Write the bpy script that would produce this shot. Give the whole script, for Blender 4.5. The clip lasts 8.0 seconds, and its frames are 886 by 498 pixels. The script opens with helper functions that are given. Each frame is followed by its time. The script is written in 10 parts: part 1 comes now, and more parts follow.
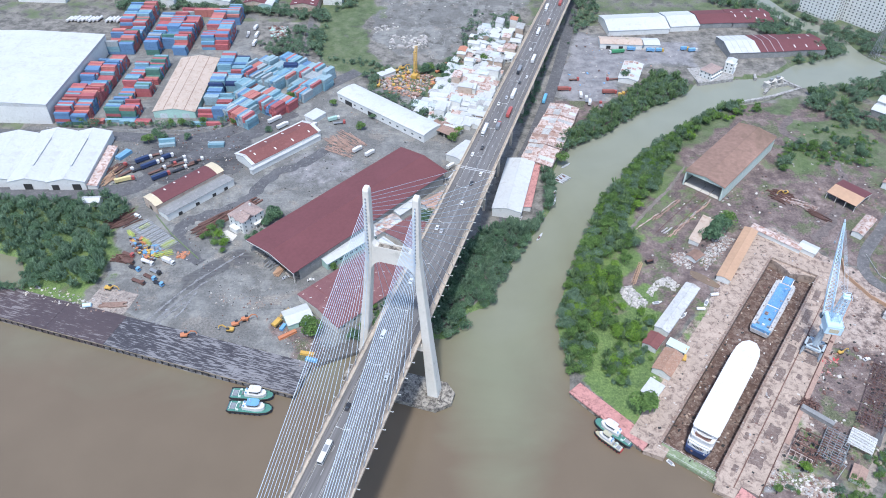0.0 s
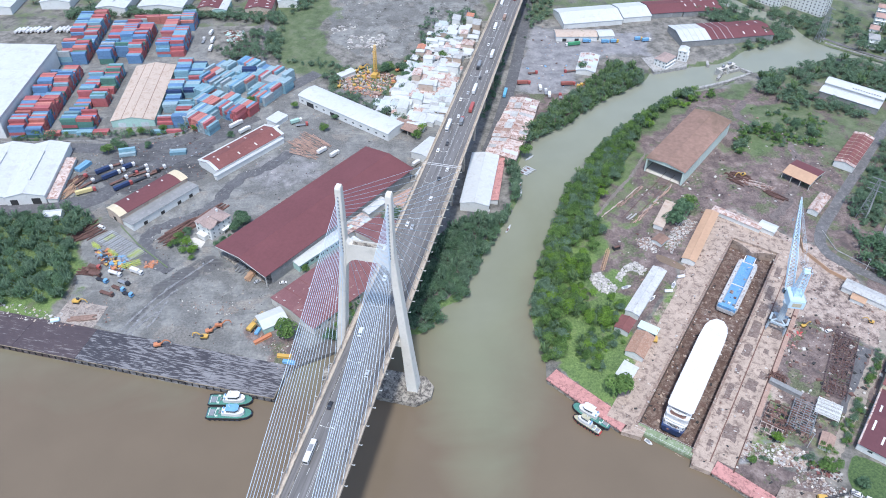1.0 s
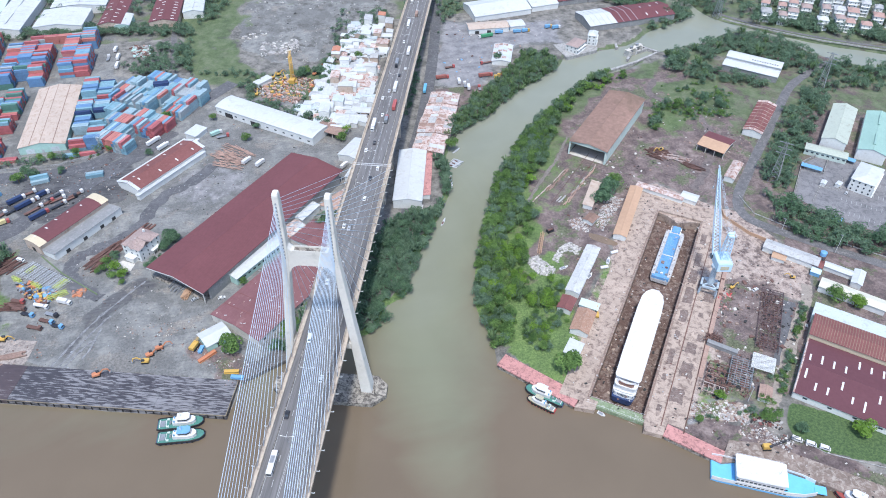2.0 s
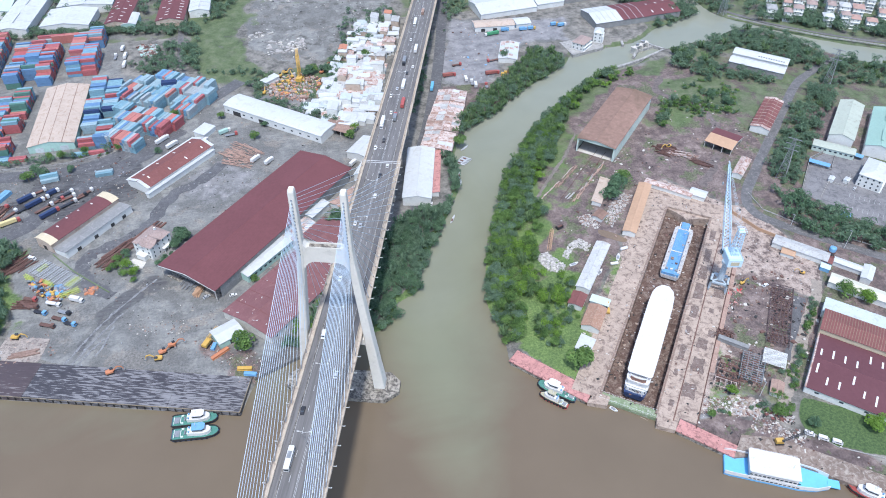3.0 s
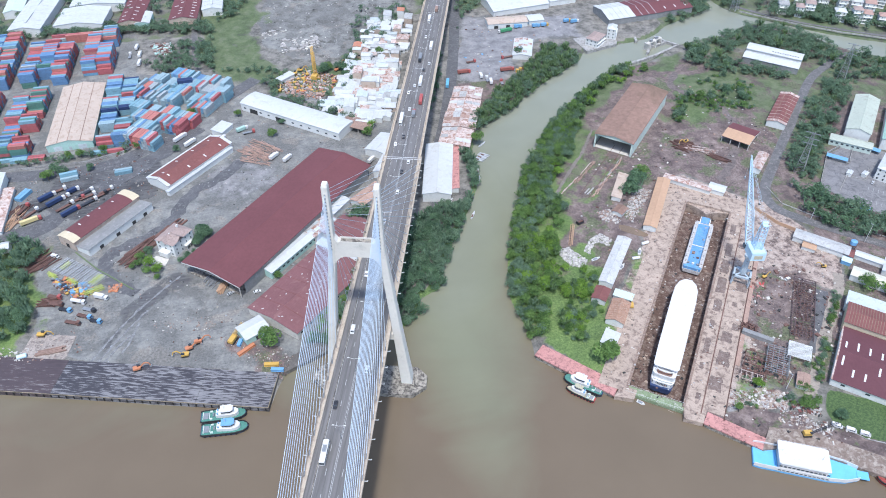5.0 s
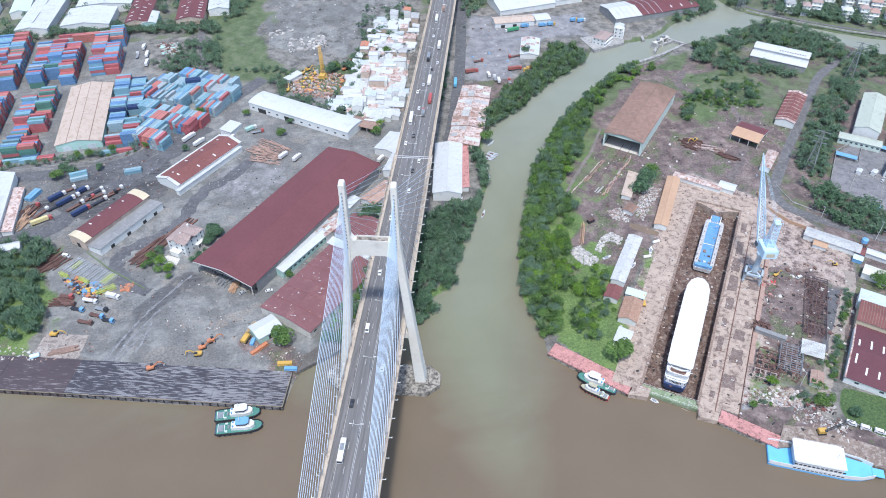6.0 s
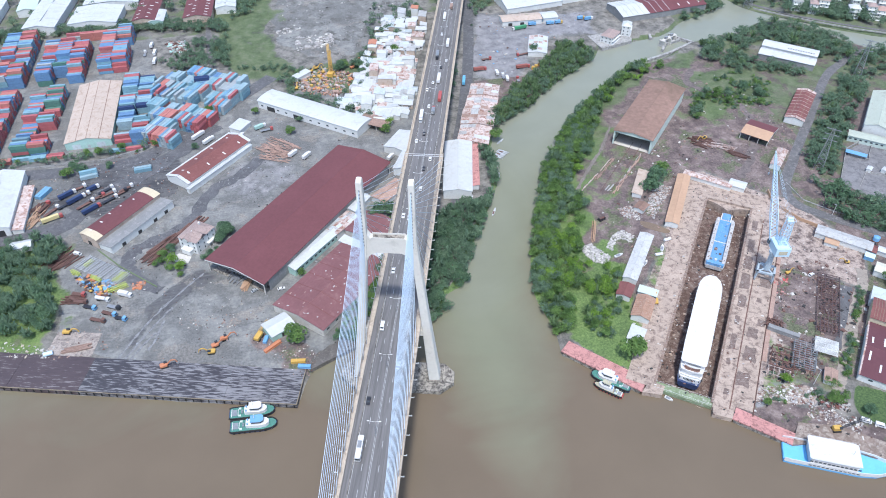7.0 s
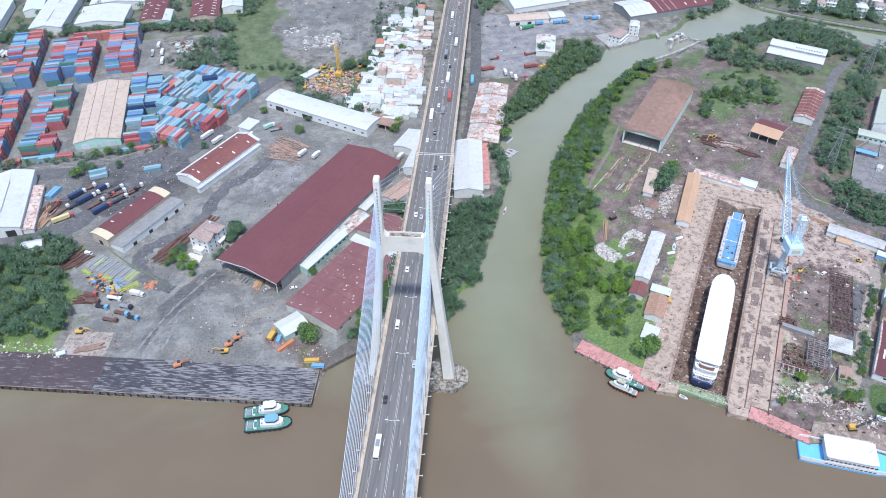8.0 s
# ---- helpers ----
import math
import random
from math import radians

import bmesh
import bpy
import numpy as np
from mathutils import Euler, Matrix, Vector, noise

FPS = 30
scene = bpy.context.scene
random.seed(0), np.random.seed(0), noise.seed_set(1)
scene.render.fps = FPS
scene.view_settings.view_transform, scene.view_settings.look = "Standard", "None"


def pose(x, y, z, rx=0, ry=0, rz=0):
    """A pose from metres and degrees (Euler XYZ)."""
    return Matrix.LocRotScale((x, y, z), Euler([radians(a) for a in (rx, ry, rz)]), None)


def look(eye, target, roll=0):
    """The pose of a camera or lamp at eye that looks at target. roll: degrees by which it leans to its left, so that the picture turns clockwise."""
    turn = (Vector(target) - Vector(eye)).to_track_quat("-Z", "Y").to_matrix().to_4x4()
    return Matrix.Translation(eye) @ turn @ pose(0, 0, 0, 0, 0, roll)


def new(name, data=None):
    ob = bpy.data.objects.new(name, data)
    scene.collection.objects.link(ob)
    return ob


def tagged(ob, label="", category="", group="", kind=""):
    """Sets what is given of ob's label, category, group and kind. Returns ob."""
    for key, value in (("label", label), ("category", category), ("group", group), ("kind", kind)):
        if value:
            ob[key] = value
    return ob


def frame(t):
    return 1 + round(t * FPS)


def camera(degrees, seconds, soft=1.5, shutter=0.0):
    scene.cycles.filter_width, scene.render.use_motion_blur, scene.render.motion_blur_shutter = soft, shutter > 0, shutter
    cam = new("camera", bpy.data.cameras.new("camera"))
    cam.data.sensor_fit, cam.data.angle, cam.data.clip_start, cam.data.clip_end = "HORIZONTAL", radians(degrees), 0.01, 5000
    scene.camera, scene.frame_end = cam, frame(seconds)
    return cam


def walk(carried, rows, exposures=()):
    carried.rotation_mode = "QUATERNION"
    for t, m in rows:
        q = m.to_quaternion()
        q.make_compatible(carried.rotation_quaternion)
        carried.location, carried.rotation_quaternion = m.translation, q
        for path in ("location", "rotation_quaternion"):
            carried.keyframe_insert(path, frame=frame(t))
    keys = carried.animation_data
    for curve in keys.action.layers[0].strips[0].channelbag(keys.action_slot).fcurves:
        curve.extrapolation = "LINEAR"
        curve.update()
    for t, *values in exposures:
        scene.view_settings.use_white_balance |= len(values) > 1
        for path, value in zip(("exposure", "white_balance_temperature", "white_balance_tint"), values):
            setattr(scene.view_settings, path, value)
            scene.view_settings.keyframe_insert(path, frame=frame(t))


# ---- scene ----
cam = camera(62.6, 8.0, soft=1.0)
PATH = [
    (0, (0.701, 0.551, 324.530), (0.7236, 2.0416, 323.1962), 1.10),
    (0.5, (-1.769, -1.374, 324.549), (-1.7448, 0.1171, 323.2156), 0.97),
    (0.7, (-2.520, -2.350, 324.850), (-2.4778, -0.8602, 323.5160), 0.86),
    (1, (-4.346, -3.482, 324.920), (-4.2227, -1.9963, 323.5865), 0.84),
    (1.2, (-5.776, -4.011, 324.722), (-5.5807, -2.5329, 323.3896), 0.77),
    (1.5, (-8.349, -4.770, 324.542), (-8.0553, -3.3071, 323.2099), 0.62),
    (1.7, (-9.990, -5.088, 324.430), (-9.6709, -3.6312, 323.0982), 0.58),
    (2.8, (-17.471, -6.030, 323.962), (-17.1505, -4.5733, 322.6295), 0.24),
    (3, (-18.928, -5.960, 323.926), (-18.6074, -4.5048, 322.5921), 0.22),
    (3.5, (-22.538, -5.927, 323.584), (-22.2167, -4.4717, 322.2503), 0.14),
    (4, (-26.169, -5.757, 323.286), (-25.8484, -4.3024, 321.9519), 0.07),
    (4.5, (-29.861, -5.496, 323.092), (-29.5403, -4.0421, 321.7567), -0.01),
    (6, (-41.022, -4.099, 322.165), (-40.6998, -2.6448, 320.8301), -0.15),
    (6.5, (-44.789, -3.357, 321.861), (-44.4663, -1.9042, 320.5254), -0.16),
    (7, (-48.535, -2.811, 321.538), (-48.2127, -1.3588, 320.2013), -0.17),
    (7.5, (-52.581, -2.013, 321.018), (-52.2570, -0.5599, 319.6823), -0.18),
    (8, (-56.259, -1.256, 320.522), (-55.9352, 0.1969, 319.1861), -0.19),
]
walk(cam, [(t, look(eye, target, roll)) for t, eye, target, roll in PATH], [(0.0, 0.85, 6000, 10), (8.0, 0.85, 6000, 10)])

# ---- sky and sun: bright hazy overcast, sun high behind the camera ----
SUN_TO = Vector((-0.09, -0.41, 1.0)).normalized()
world = bpy.data.worlds.new("sky")
scene.world = world
world.use_nodes = True
wn = world.node_tree
wn.nodes.clear()
sky = wn.nodes.new("ShaderNodeTexSky")
sky.sky_type = "NISHITA"
sky.sun_disc = False
sky.sun_elevation = math.asin(SUN_TO.z)
sky.sun_rotation = math.atan2(SUN_TO.x, SUN_TO.y)
sky.air_density, sky.dust_density, sky.ozone_density = 1.0, 1.5, 1.5
sky_bg = wn.nodes.new("ShaderNodeBackground")
sky_bg.inputs["Strength"].default_value = 0.145
sky_out = wn.nodes.new("ShaderNodeOutputWorld")
wn.links.new(sky.outputs[0], sky_bg.inputs[0])
wn.links.new(sky_bg.outputs[0], sky_out.inputs[0])
sun = new("sun", bpy.data.lights.new("sun", "SUN"))
sun.data.energy, sun.data.angle, sun.data.color = 2.1, radians(4.5), (1.0, 0.97, 0.92)
sun.matrix_world = look((0, 0, 600), Vector((0, 0, 600)) - SUN_TO)

# ---- materials ----
def _node(nt, kind, **inputs):
    n = nt.nodes.new(kind)
    for k, v in inputs.items():
        n.inputs[k.replace("_", " ")].default_value = v
    return n


def _mul(c, k):
    return (min(c[0] * k, 1), min(c[1] * k, 1), min(c[2] * k, 1), 1)


MATS = {}


def mat(name, col, rough=0.7, metal=0.0, spread=0.18, big=0.05, small=0.9, bump=0.15, stain=None, amount=0.5,
        ribs=0.0, stretch=(1, 1, 1), per_object=0.0, space="Object"):
    """A weathered surface: colour varied at two scales, stains, fine relief, optional sheet ribs (metres apart) along local x."""
    if name in MATS:
        return MATS[name]
    m = bpy.data.materials.new(name)
    m.use_nodes = True
    nt = m.node_tree
    bsdf = nt.nodes["Principled BSDF"]
    L = nt.links.new
    if space == "World":
        src = nt.nodes.new("ShaderNodeNewGeometry").outputs["Position"]
    else:
        src = nt.nodes.new("ShaderNodeTexCoord").outputs["Object"]
    mp = nt.nodes.new("ShaderNodeMapping")
    mp.inputs["Scale"].default_value = stretch
    L(src, mp.inputs["Vector"])
    if per_object:
        oi = nt.nodes.new("ShaderNodeObjectInfo")
        sc = nt.nodes.new("ShaderNodeMath")
        sc.operation = "MULTIPLY"
        sc.inputs[1].default_value = 300.0
        L(oi.outputs["Random"], sc.inputs[0])
        cm = nt.nodes.new("ShaderNodeCombineXYZ")
        L(sc.outputs[0], cm.inputs[0])
        L(sc.outputs[0], cm.inputs[2])
        L(cm.outputs[0], mp.inputs["Location"])
    n1 = _node(nt, "ShaderNodeTexNoise", Scale=big, Detail=5.0, Roughness=0.6)
    n2 = _node(nt, "ShaderNodeTexNoise", Scale=small, Detail=4.0, Roughness=0.65)
    L(mp.outputs[0], n1.inputs["Vector"])
    L(mp.outputs[0], n2.inputs["Vector"])
    mix = nt.nodes.new("ShaderNodeMath")
    mix.operation = "MULTIPLY_ADD"
    mix.inputs[1].default_value = 0.5
    L(n1.outputs[0], mix.inputs[0])
    half = nt.nodes.new("ShaderNodeMath")
    half.operation = "MULTIPLY"
    half.inputs[1].default_value = 0.5
    L(n2.outputs[0], half.inputs[0])
    L(half.outputs[0], mix.inputs[2])
    ramp = nt.nodes.new("ShaderNodeValToRGB")
    ramp.color_ramp.elements[0].position, ramp.color_ramp.elements[1].position = 0.33, 0.67
    ramp.color_ramp.elements[0].color, ramp.color_ramp.elements[1].color = _mul(col, 1 - spread), _mul(col, 1 + spread)
    L(mix.outputs[0], ramp.inputs[0])
    out = ramp.outputs[0]
    if stain:
        n3 = _node(nt, "ShaderNodeTexNoise", Scale=big * 3.1, Detail=8.0, Roughness=0.7, Distortion=0.6)
        L(mp.outputs[0], n3.inputs["Vector"])
        r3 = nt.nodes.new("ShaderNodeValToRGB")
        r3.color_ramp.elements[0].position, r3.color_ramp.elements[1].position = 0.62 - 0.3 * amount, 0.78 - 0.3 * amount
        L(n3.outputs[0], r3.inputs[0])
        mx = nt.nodes.new("ShaderNodeMixRGB")
        mx.inputs[2].default_value = (*stain, 1)
        L(r3.outputs[0], mx.inputs[0])
        L(out, mx.inputs[1])
        out = mx.outputs[0]
    if per_object:
        hs = nt.nodes.new("ShaderNodeHueSaturation")
        mr = nt.nodes.new("ShaderNodeMapRange")
        mr.inputs["To Min"].default_value, mr.inputs["To Max"].default_value = 1 - per_object, 1 + per_object
        L(oi.outputs["Random"], mr.inputs[0])
        L(mr.outputs[0], hs.inputs["Value"])
        L(out, hs.inputs["Color"])
        out = hs.outputs[0]
    height = n2.outputs[0]
    if ribs:
        sep = nt.nodes.new("ShaderNodeSeparateXYZ")
        L(src, sep.inputs[0])
        mm = nt.nodes.new("ShaderNodeMath")
        mm.operation = "MULTIPLY"
        mm.inputs[1].default_value = 2 * math.pi / ribs
        L(sep.outputs[0], mm.inputs[0])
        sn = nt.nodes.new("ShaderNodeMath")
        sn.operation = "SINE"
        L(mm.outputs[0], sn.inputs[0])
        ad = nt.nodes.new("ShaderNodeMath")
        ad.operation = "ADD"
        L(sn.outputs[0], ad.inputs[0])
        L(n2.outputs[0], ad.inputs[1])
        height = ad.outputs[0]
    L(out, bsdf.inputs["Base Color"])
    bsdf.inputs["Roughness"].default_value = rough
    bsdf.inputs["Metallic"].default_value = metal
    if rough > 0.5:
        bsdf.inputs["Specular IOR Level"].default_value = 0.25
    if bump:
        b = _node(nt, "ShaderNodeBump", Strength=bump, Distance=0.08)
        L(height, b.inputs["Height"])
        L(b.outputs[0], bsdf.inputs["Normal"])
    MATS[name] = m
    return m


CONCRETE = mat("concrete_pale", (0.52, 0.49, 0.44), 0.8, big=0.06, small=0.7, stain=(0.30, 0.27, 0.24), amount=0.25)
EDGE = mat("concrete_tan", (0.47, 0.40, 0.32), 0.8, big=0.08, small=0.8, spread=0.2, stain=(0.27, 0.22, 0.18), amount=0.35)
DARK_TIN = mat("dull_grey_sheet", (0.235, 0.235, 0.23), 0.7, spread=0.2, big=0.12, ribs=0.9, stain=(0.33, 0.32, 0.31), amount=0.35)
PYLON = mat("concrete_pylon", (0.66, 0.63, 0.57), 0.75, big=0.05, small=0.5, spread=0.08, stain=(0.50, 0.48, 0.43), amount=0.2)
DOCKCON = mat("concrete_dock", (0.395, 0.312, 0.252), 0.85, big=0.10, small=1.4, spread=0.22, stain=(0.165, 0.120, 0.100), amount=0.46, space="World")
CAPCON = mat("concrete_cap", (0.33, 0.30, 0.255), 0.85, big=0.16, small=0.8, spread=0.34, stain=(0.085, 0.076, 0.068), amount=0.62)
ASPHALT = mat("asphalt_deck", (0.162, 0.154, 0.149), 0.8, big=0.30, small=1.3, spread=0.26, stretch=(0.02, 1.0, 1.0), stain=(0.115, 0.108, 0.104), amount=0.45)
PAINT = mat("road_paint", (0.5, 0.5, 0.49), 0.6, spread=0.1)
CABLE = mat("stay_cable", (0.56, 0.67, 0.77), 0.4, spread=0.04, bump=0)
WHITE_ROOF = mat("white_sheet", (0.505, 0.515, 0.51), 0.5, spread=0.08, big=0.06, small=0.5, ribs=1.1, bump=0.1, stain=(0.43, 0.42, 0.395), amount=0.36)
WHITE_WALL = mat("white_wall", (0.64, 0.64, 0.61), 0.7, spread=0.08, big=0.1, small=0.8, stain=(0.5, 0.48, 0.44), amount=0.2)
MAROON = mat("maroon_sheet", (0.145, 0.056, 0.060), 0.75, spread=0.12, big=0.05, small=0.5, ribs=1.0, bump=0.1)
REDROOF = mat("red_brown_sheet", (0.185, 0.075, 0.068), 0.7, spread=0.2, big=0.08, small=0.6, ribs=1.0, bump=0.1, stain=(0.27, 0.13, 0.11), amount=0.12)
RUST = mat("rusty_sheet", (0.235, 0.150, 0.115), 0.7, spread=0.3, big=0.03, small=0.4, ribs=1.0, bump=0.1, stain=(0.29, 0.21, 0.165), amount=0.25)
RUSTPALE = mat("rusty_pale_sheet", (0.50, 0.42, 0.38), 0.7, spread=0.2, big=0.1, small=0.4, ribs=0.9, bump=0.1, stain=(0.27, 0.14, 0.10), amount=0.55, per_object=0.12)
BEIGE = mat("beige_sheet", (0.47, 0.38, 0.31), 0.6, spread=0.1, big=0.08, small=0.5, ribs=1.0, bump=0.1, stain=(0.36, 0.265, 0.20), amount=0.38)
ORANGE_TIN = mat("tan_sheet", (0.44, 0.285, 0.185), 0.65, spread=0.12, big=0.1, small=0.5, ribs=0.9, bump=0.1)
GREEN_WALL = mat("pale_green_sheet", (0.50, 0.58, 0.52), 0.6, spread=0.1, ribs=0.8, bump=0.1)
TEAL_WALL = mat("teal_wall", (0.37, 0.53, 0.47), 0.6, spread=0.15)
GREY_TIN = mat("grey_sheet", (0.40, 0.40, 0.39), 0.55, spread=0.15, big=0.12, ribs=0.9, stain=(0.27, 0.25, 0.23), amount=0.4, per_object=0.15)
HALL_GREY = mat("greenish_grey_sheet", (0.40, 0.43, 0.36), 0.6, spread=0.12, big=0.06, ribs=1.0, bump=0.1, stain=(0.30, 0.30, 0.25), amount=0.3)
HALL_GREEN = mat("faded_green_sheet", (0.27, 0.40, 0.345), 0.6, spread=0.12, big=0.06, ribs=1.0, bump=0.1)
CREAM = mat("cream_sheet", (0.55, 0.47, 0.33), 0.6, spread=0.1, big=0.1, ribs=1.0, bump=0.1)
PLUM = mat("plum_sheet", (0.122, 0.050, 0.058), 0.75, spread=0.1, big=0.05, small=0.5, ribs=1.0, bump=0.1)
PALE_TIN = mat("pale_blue_grey_sheet", (0.47, 0.52, 0.53), 0.55, spread=0.1, big=0.12, ribs=0.9, stain=(0.36, 0.37, 0.36), amount=0.3, per_object=0.12)
DARK = mat("dark_interior", (0.045, 0.045, 0.045), 0.9)
STEEL = mat("grey_steel", (0.30, 0.31, 0.32), 0.5, metal=0.4, spread=0.2)
RUSTSTEEL = mat("rusty_steel", (0.135, 0.077, 0.064), 0.8, spread=0.35, big=0.2, small=1.5, per_object=0.25)
GLASS = mat("window_glass", (0.05, 0.06, 0.07), 0.12, spread=0.1, bump=0)
BLUE = mat("bright_blue_paint", (0.16, 0.34, 0.54), 0.5, spread=0.12, big=0.2)
CRANE_BLUE = mat("pale_blue_paint", (0.52, 0.68, 0.78), 0.5, spread=0.08)
YELLOW = mat("yellow_paint", (0.55, 0.34, 0.08), 0.5, spread=0.15)
LIME = mat("lime_paint", (0.46, 0.52, 0.12), 0.5, spread=0.15)
ORANGE = mat("orange_paint", (0.50, 0.20, 0.10), 0.5, spread=0.15)
REDP = mat("red_paint", (0.45, 0.06, 0.06), 0.5, spread=0.15)
PINK = mat("pink_red_deck", (0.47, 0.235, 0.210), 0.75, spread=0.18, big=0.15, small=1.0, stain=(0.2, 0.1, 0.09), amount=0.4)
SHIPGREEN = mat("sea_green_deck", (0.08, 0.21, 0.17), 0.6, spread=0.2, big=0.3)
NAVY = mat("navy_hull", (0.03, 0.05, 0.12), 0.5, spread=0.2)
SHIPWHITE = mat("ship_white", (0.63, 0.62, 0.605), 0.45, spread=0.06, big=0.1, stain=(0.44, 0.43, 0.41), amount=0.2)
TYRE = mat("rubber", (0.03, 0.03, 0.03), 0.85)
BLACK = mat("black_paint", (0.03, 0.03, 0.035), 0.4)
BARK = mat("bark", (0.14, 0.11, 0.08), 0.9, small=3.0)
SALMON = mat("salmon_timber", (0.33, 0.225, 0.18), 0.8, spread=0.3, big=0.2, per_object=0.2)
TILE = mat("clay_tile", (0.33, 0.255, 0.230), 0.8, spread=0.2, big=0.3, small=2.0, stain=(0.25, 0.18, 0.15), amount=0.4)
RUBBLE_W = mat("white_rubble", (0.36, 0.34, 0.32), 0.9, spread=0.3, big=0.5, small=2.0, space="World")


def leaf_mat(name, c0, c1):
    m = bpy.data.materials.new(name)
    m.use_nodes = True
    nt = m.node_tree
    b = nt.nodes["Principled BSDF"]
    g = nt.nodes.new("ShaderNodeNewGeometry")
    r = nt.nodes.new("ShaderNodeValToRGB")
    r.color_ramp.elements[0].color, r.color_ramp.elements[1].color = (*c0, 1), (*c1, 1)
    ns = _node(nt, "ShaderNodeTexNoise", Scale=0.17, Detail=4.0, Roughness=0.7)
    nt.links.new(g.outputs["Position"], ns.inputs["Vector"])
    mx = nt.nodes.new("ShaderNodeMath")
    mx.operation = "MULTIPLY_ADD"
    mx.inputs[1].default_value = 0.42
    nt.links.new(g.outputs["Random Per Island"], mx.inputs[0])
    # Steep noise contrast paints light and dark clumps, deepening the crowns' shading.
    h = nt.nodes.new("ShaderNodeMath")
    h.operation = "MULTIPLY"
    h.inputs[1].default_value = 2.1
    nt.links.new(ns.outputs[0], h.inputs[0])
    sh = nt.nodes.new("ShaderNodeMath")
    sh.operation = "SUBTRACT"
    sh.inputs[1].default_value = 0.79
    nt.links.new(h.outputs[0], sh.inputs[0])
    nt.links.new(sh.outputs[0], mx.inputs[2])
    nt.links.new(mx.outputs[0], r.inputs[0])
    nt.links.new(r.outputs[0], b.inputs["Base Color"])
    tl = nt.nodes.new("ShaderNodeBsdfTranslucent")
    nt.links.new(r.outputs[0], tl.inputs["Color"])
    ms = nt.nodes.new("ShaderNodeMixShader")
    ms.inputs[0].default_value = 0.42
    nt.links.new(b.outputs[0], ms.inputs[1])
    nt.links.new(tl.outputs[0], ms.inputs[2])
    nt.links.new(ms.outputs[0], nt.nodes["Material Output"].inputs["Surface"])
    b.inputs["Roughness"].default_value = 0.85
    b.inputs["Specular IOR Level"].default_value = 0.18
    b.inputs["Subsurface Weight"].default_value = 0.0
    return m


# Leaf colours are lifted, the dark and far ones also blued, for haze.
LEAF = leaf_mat("leaf_green", (0.058, 0.118, 0.042), (0.235, 0.365, 0.110))
LEAF_DARK = leaf_mat("leaf_dark", (0.056, 0.106, 0.068), (0.196, 0.310, 0.174))
LEAF_BRIGHT = leaf_mat("leaf_bright", (0.090, 0.175, 0.032), (0.275, 0.430, 0.085))
# Greyed bluish green: distance haze put into the leaf colour.
LEAF_FAR = leaf_mat("leaf_hazy", (0.084, 0.138, 0.096), (0.228, 0.330, 0.205))
FROND_DARK = leaf_mat("nipa_frond", (0.062, 0.110, 0.074), (0.228, 0.334, 0.208))
FROND = leaf_mat("palm_frond", (0.055, 0.103, 0.050), (0.235, 0.335, 0.150))

# ---- mesh helpers ----
GZ = 3.0


def box(bm, c, s, yaw=0.0):
    m = Matrix.Translation(c) @ Matrix.Rotation(radians(yaw), 4, "Z") @ Matrix.Diagonal((*s, 1))
    return bmesh.ops.create_cube(bm, size=1.0, matrix=m)["verts"]


def prism(bm, pts, z0, z1):
    """An upright prism over a polygon (anticlockwise)."""
    lo = [bm.verts.new((x, y, z0)) for x, y in pts]
    hi = [bm.verts.new((x, y, z1)) for x, y in pts]
    n = len(pts)
    bm.faces.new(hi)
    bm.faces.new(lo[::-1])
    for i in range(n):
        bm.faces.new((lo[i], lo[(i + 1) % n], hi[(i + 1) % n], hi[i]))


def extrude_x(bm, prof, x0, x1):
    """A profile of (y, z) points drawn out along x."""
    a = [bm.verts.new((x0, y, z)) for y, z in prof]
    b = [bm.verts.new((x1, y, z)) for y, z in prof]
    n = len(prof)
    bm.faces.new(a[::-1])
    bm.faces.new(b)
    for i in range(n):
        bm.faces.new((a[i], a[(i + 1) % n], b[(i + 1) % n], b[i]))


def rod(bm, a, b, r, sides=6, r2=None):
    a, b = Vector(a), Vector(b)
    d = b - a
    m = Matrix.Translation((a + b) / 2) @ d.to_track_quat("Z", "Y").to_matrix().to_4x4()
    bmesh.ops.create_cone(bm, cap_ends=True, segments=sides, radius1=r, radius2=r if r2 is None else r2, depth=d.length, matrix=m)


def beam(bm, a, b, w, h):
    """A square bar from a to b."""
    a, b = Vector(a), Vector(b)
    d = b - a
    m = Matrix.Translation((a + b) / 2) @ d.to_track_quat("X", "Z").to_matrix().to_4x4() @ Matrix.Diagonal((d.length, w, h, 1))
    bmesh.ops.create_cube(bm, size=1.0, matrix=m)


def mesh_of(name, bm, material):
    me = bpy.data.meshes.new(name)
    bmesh.ops.recalc_face_normals(bm, faces=bm.faces)
    bm.to_mesh(me)
    bm.free()
    me.materials.append(material)
    return me


def part(name, bm, material, parent, label=""):
    ob = new(name, mesh_of(name, bm, material))
    ob.parent = parent
    if label:
        tagged(ob, label)
    return ob


def share(name, me, parent, m=None, label=""):
    ob = new(name, me)
    ob.parent = parent
    if m is not None:
        ob.matrix_local = m
    if label:
        tagged(ob, label)
    return ob


def thing(name, x, y, yaw, label, category, group="", z=GZ):
    ob = new(name)
    ob.empty_display_size = 1.0
    ob.matrix_world = pose(x, y, z, 0, 0, yaw)
    return tagged(ob, label, category, group)


def solid(name, bm, material, m, label, category, group="", kind=""):
    ob = new(name, mesh_of(name, bm, material))
    ob.matrix_world = m
    return tagged(ob, label, category, group, kind)


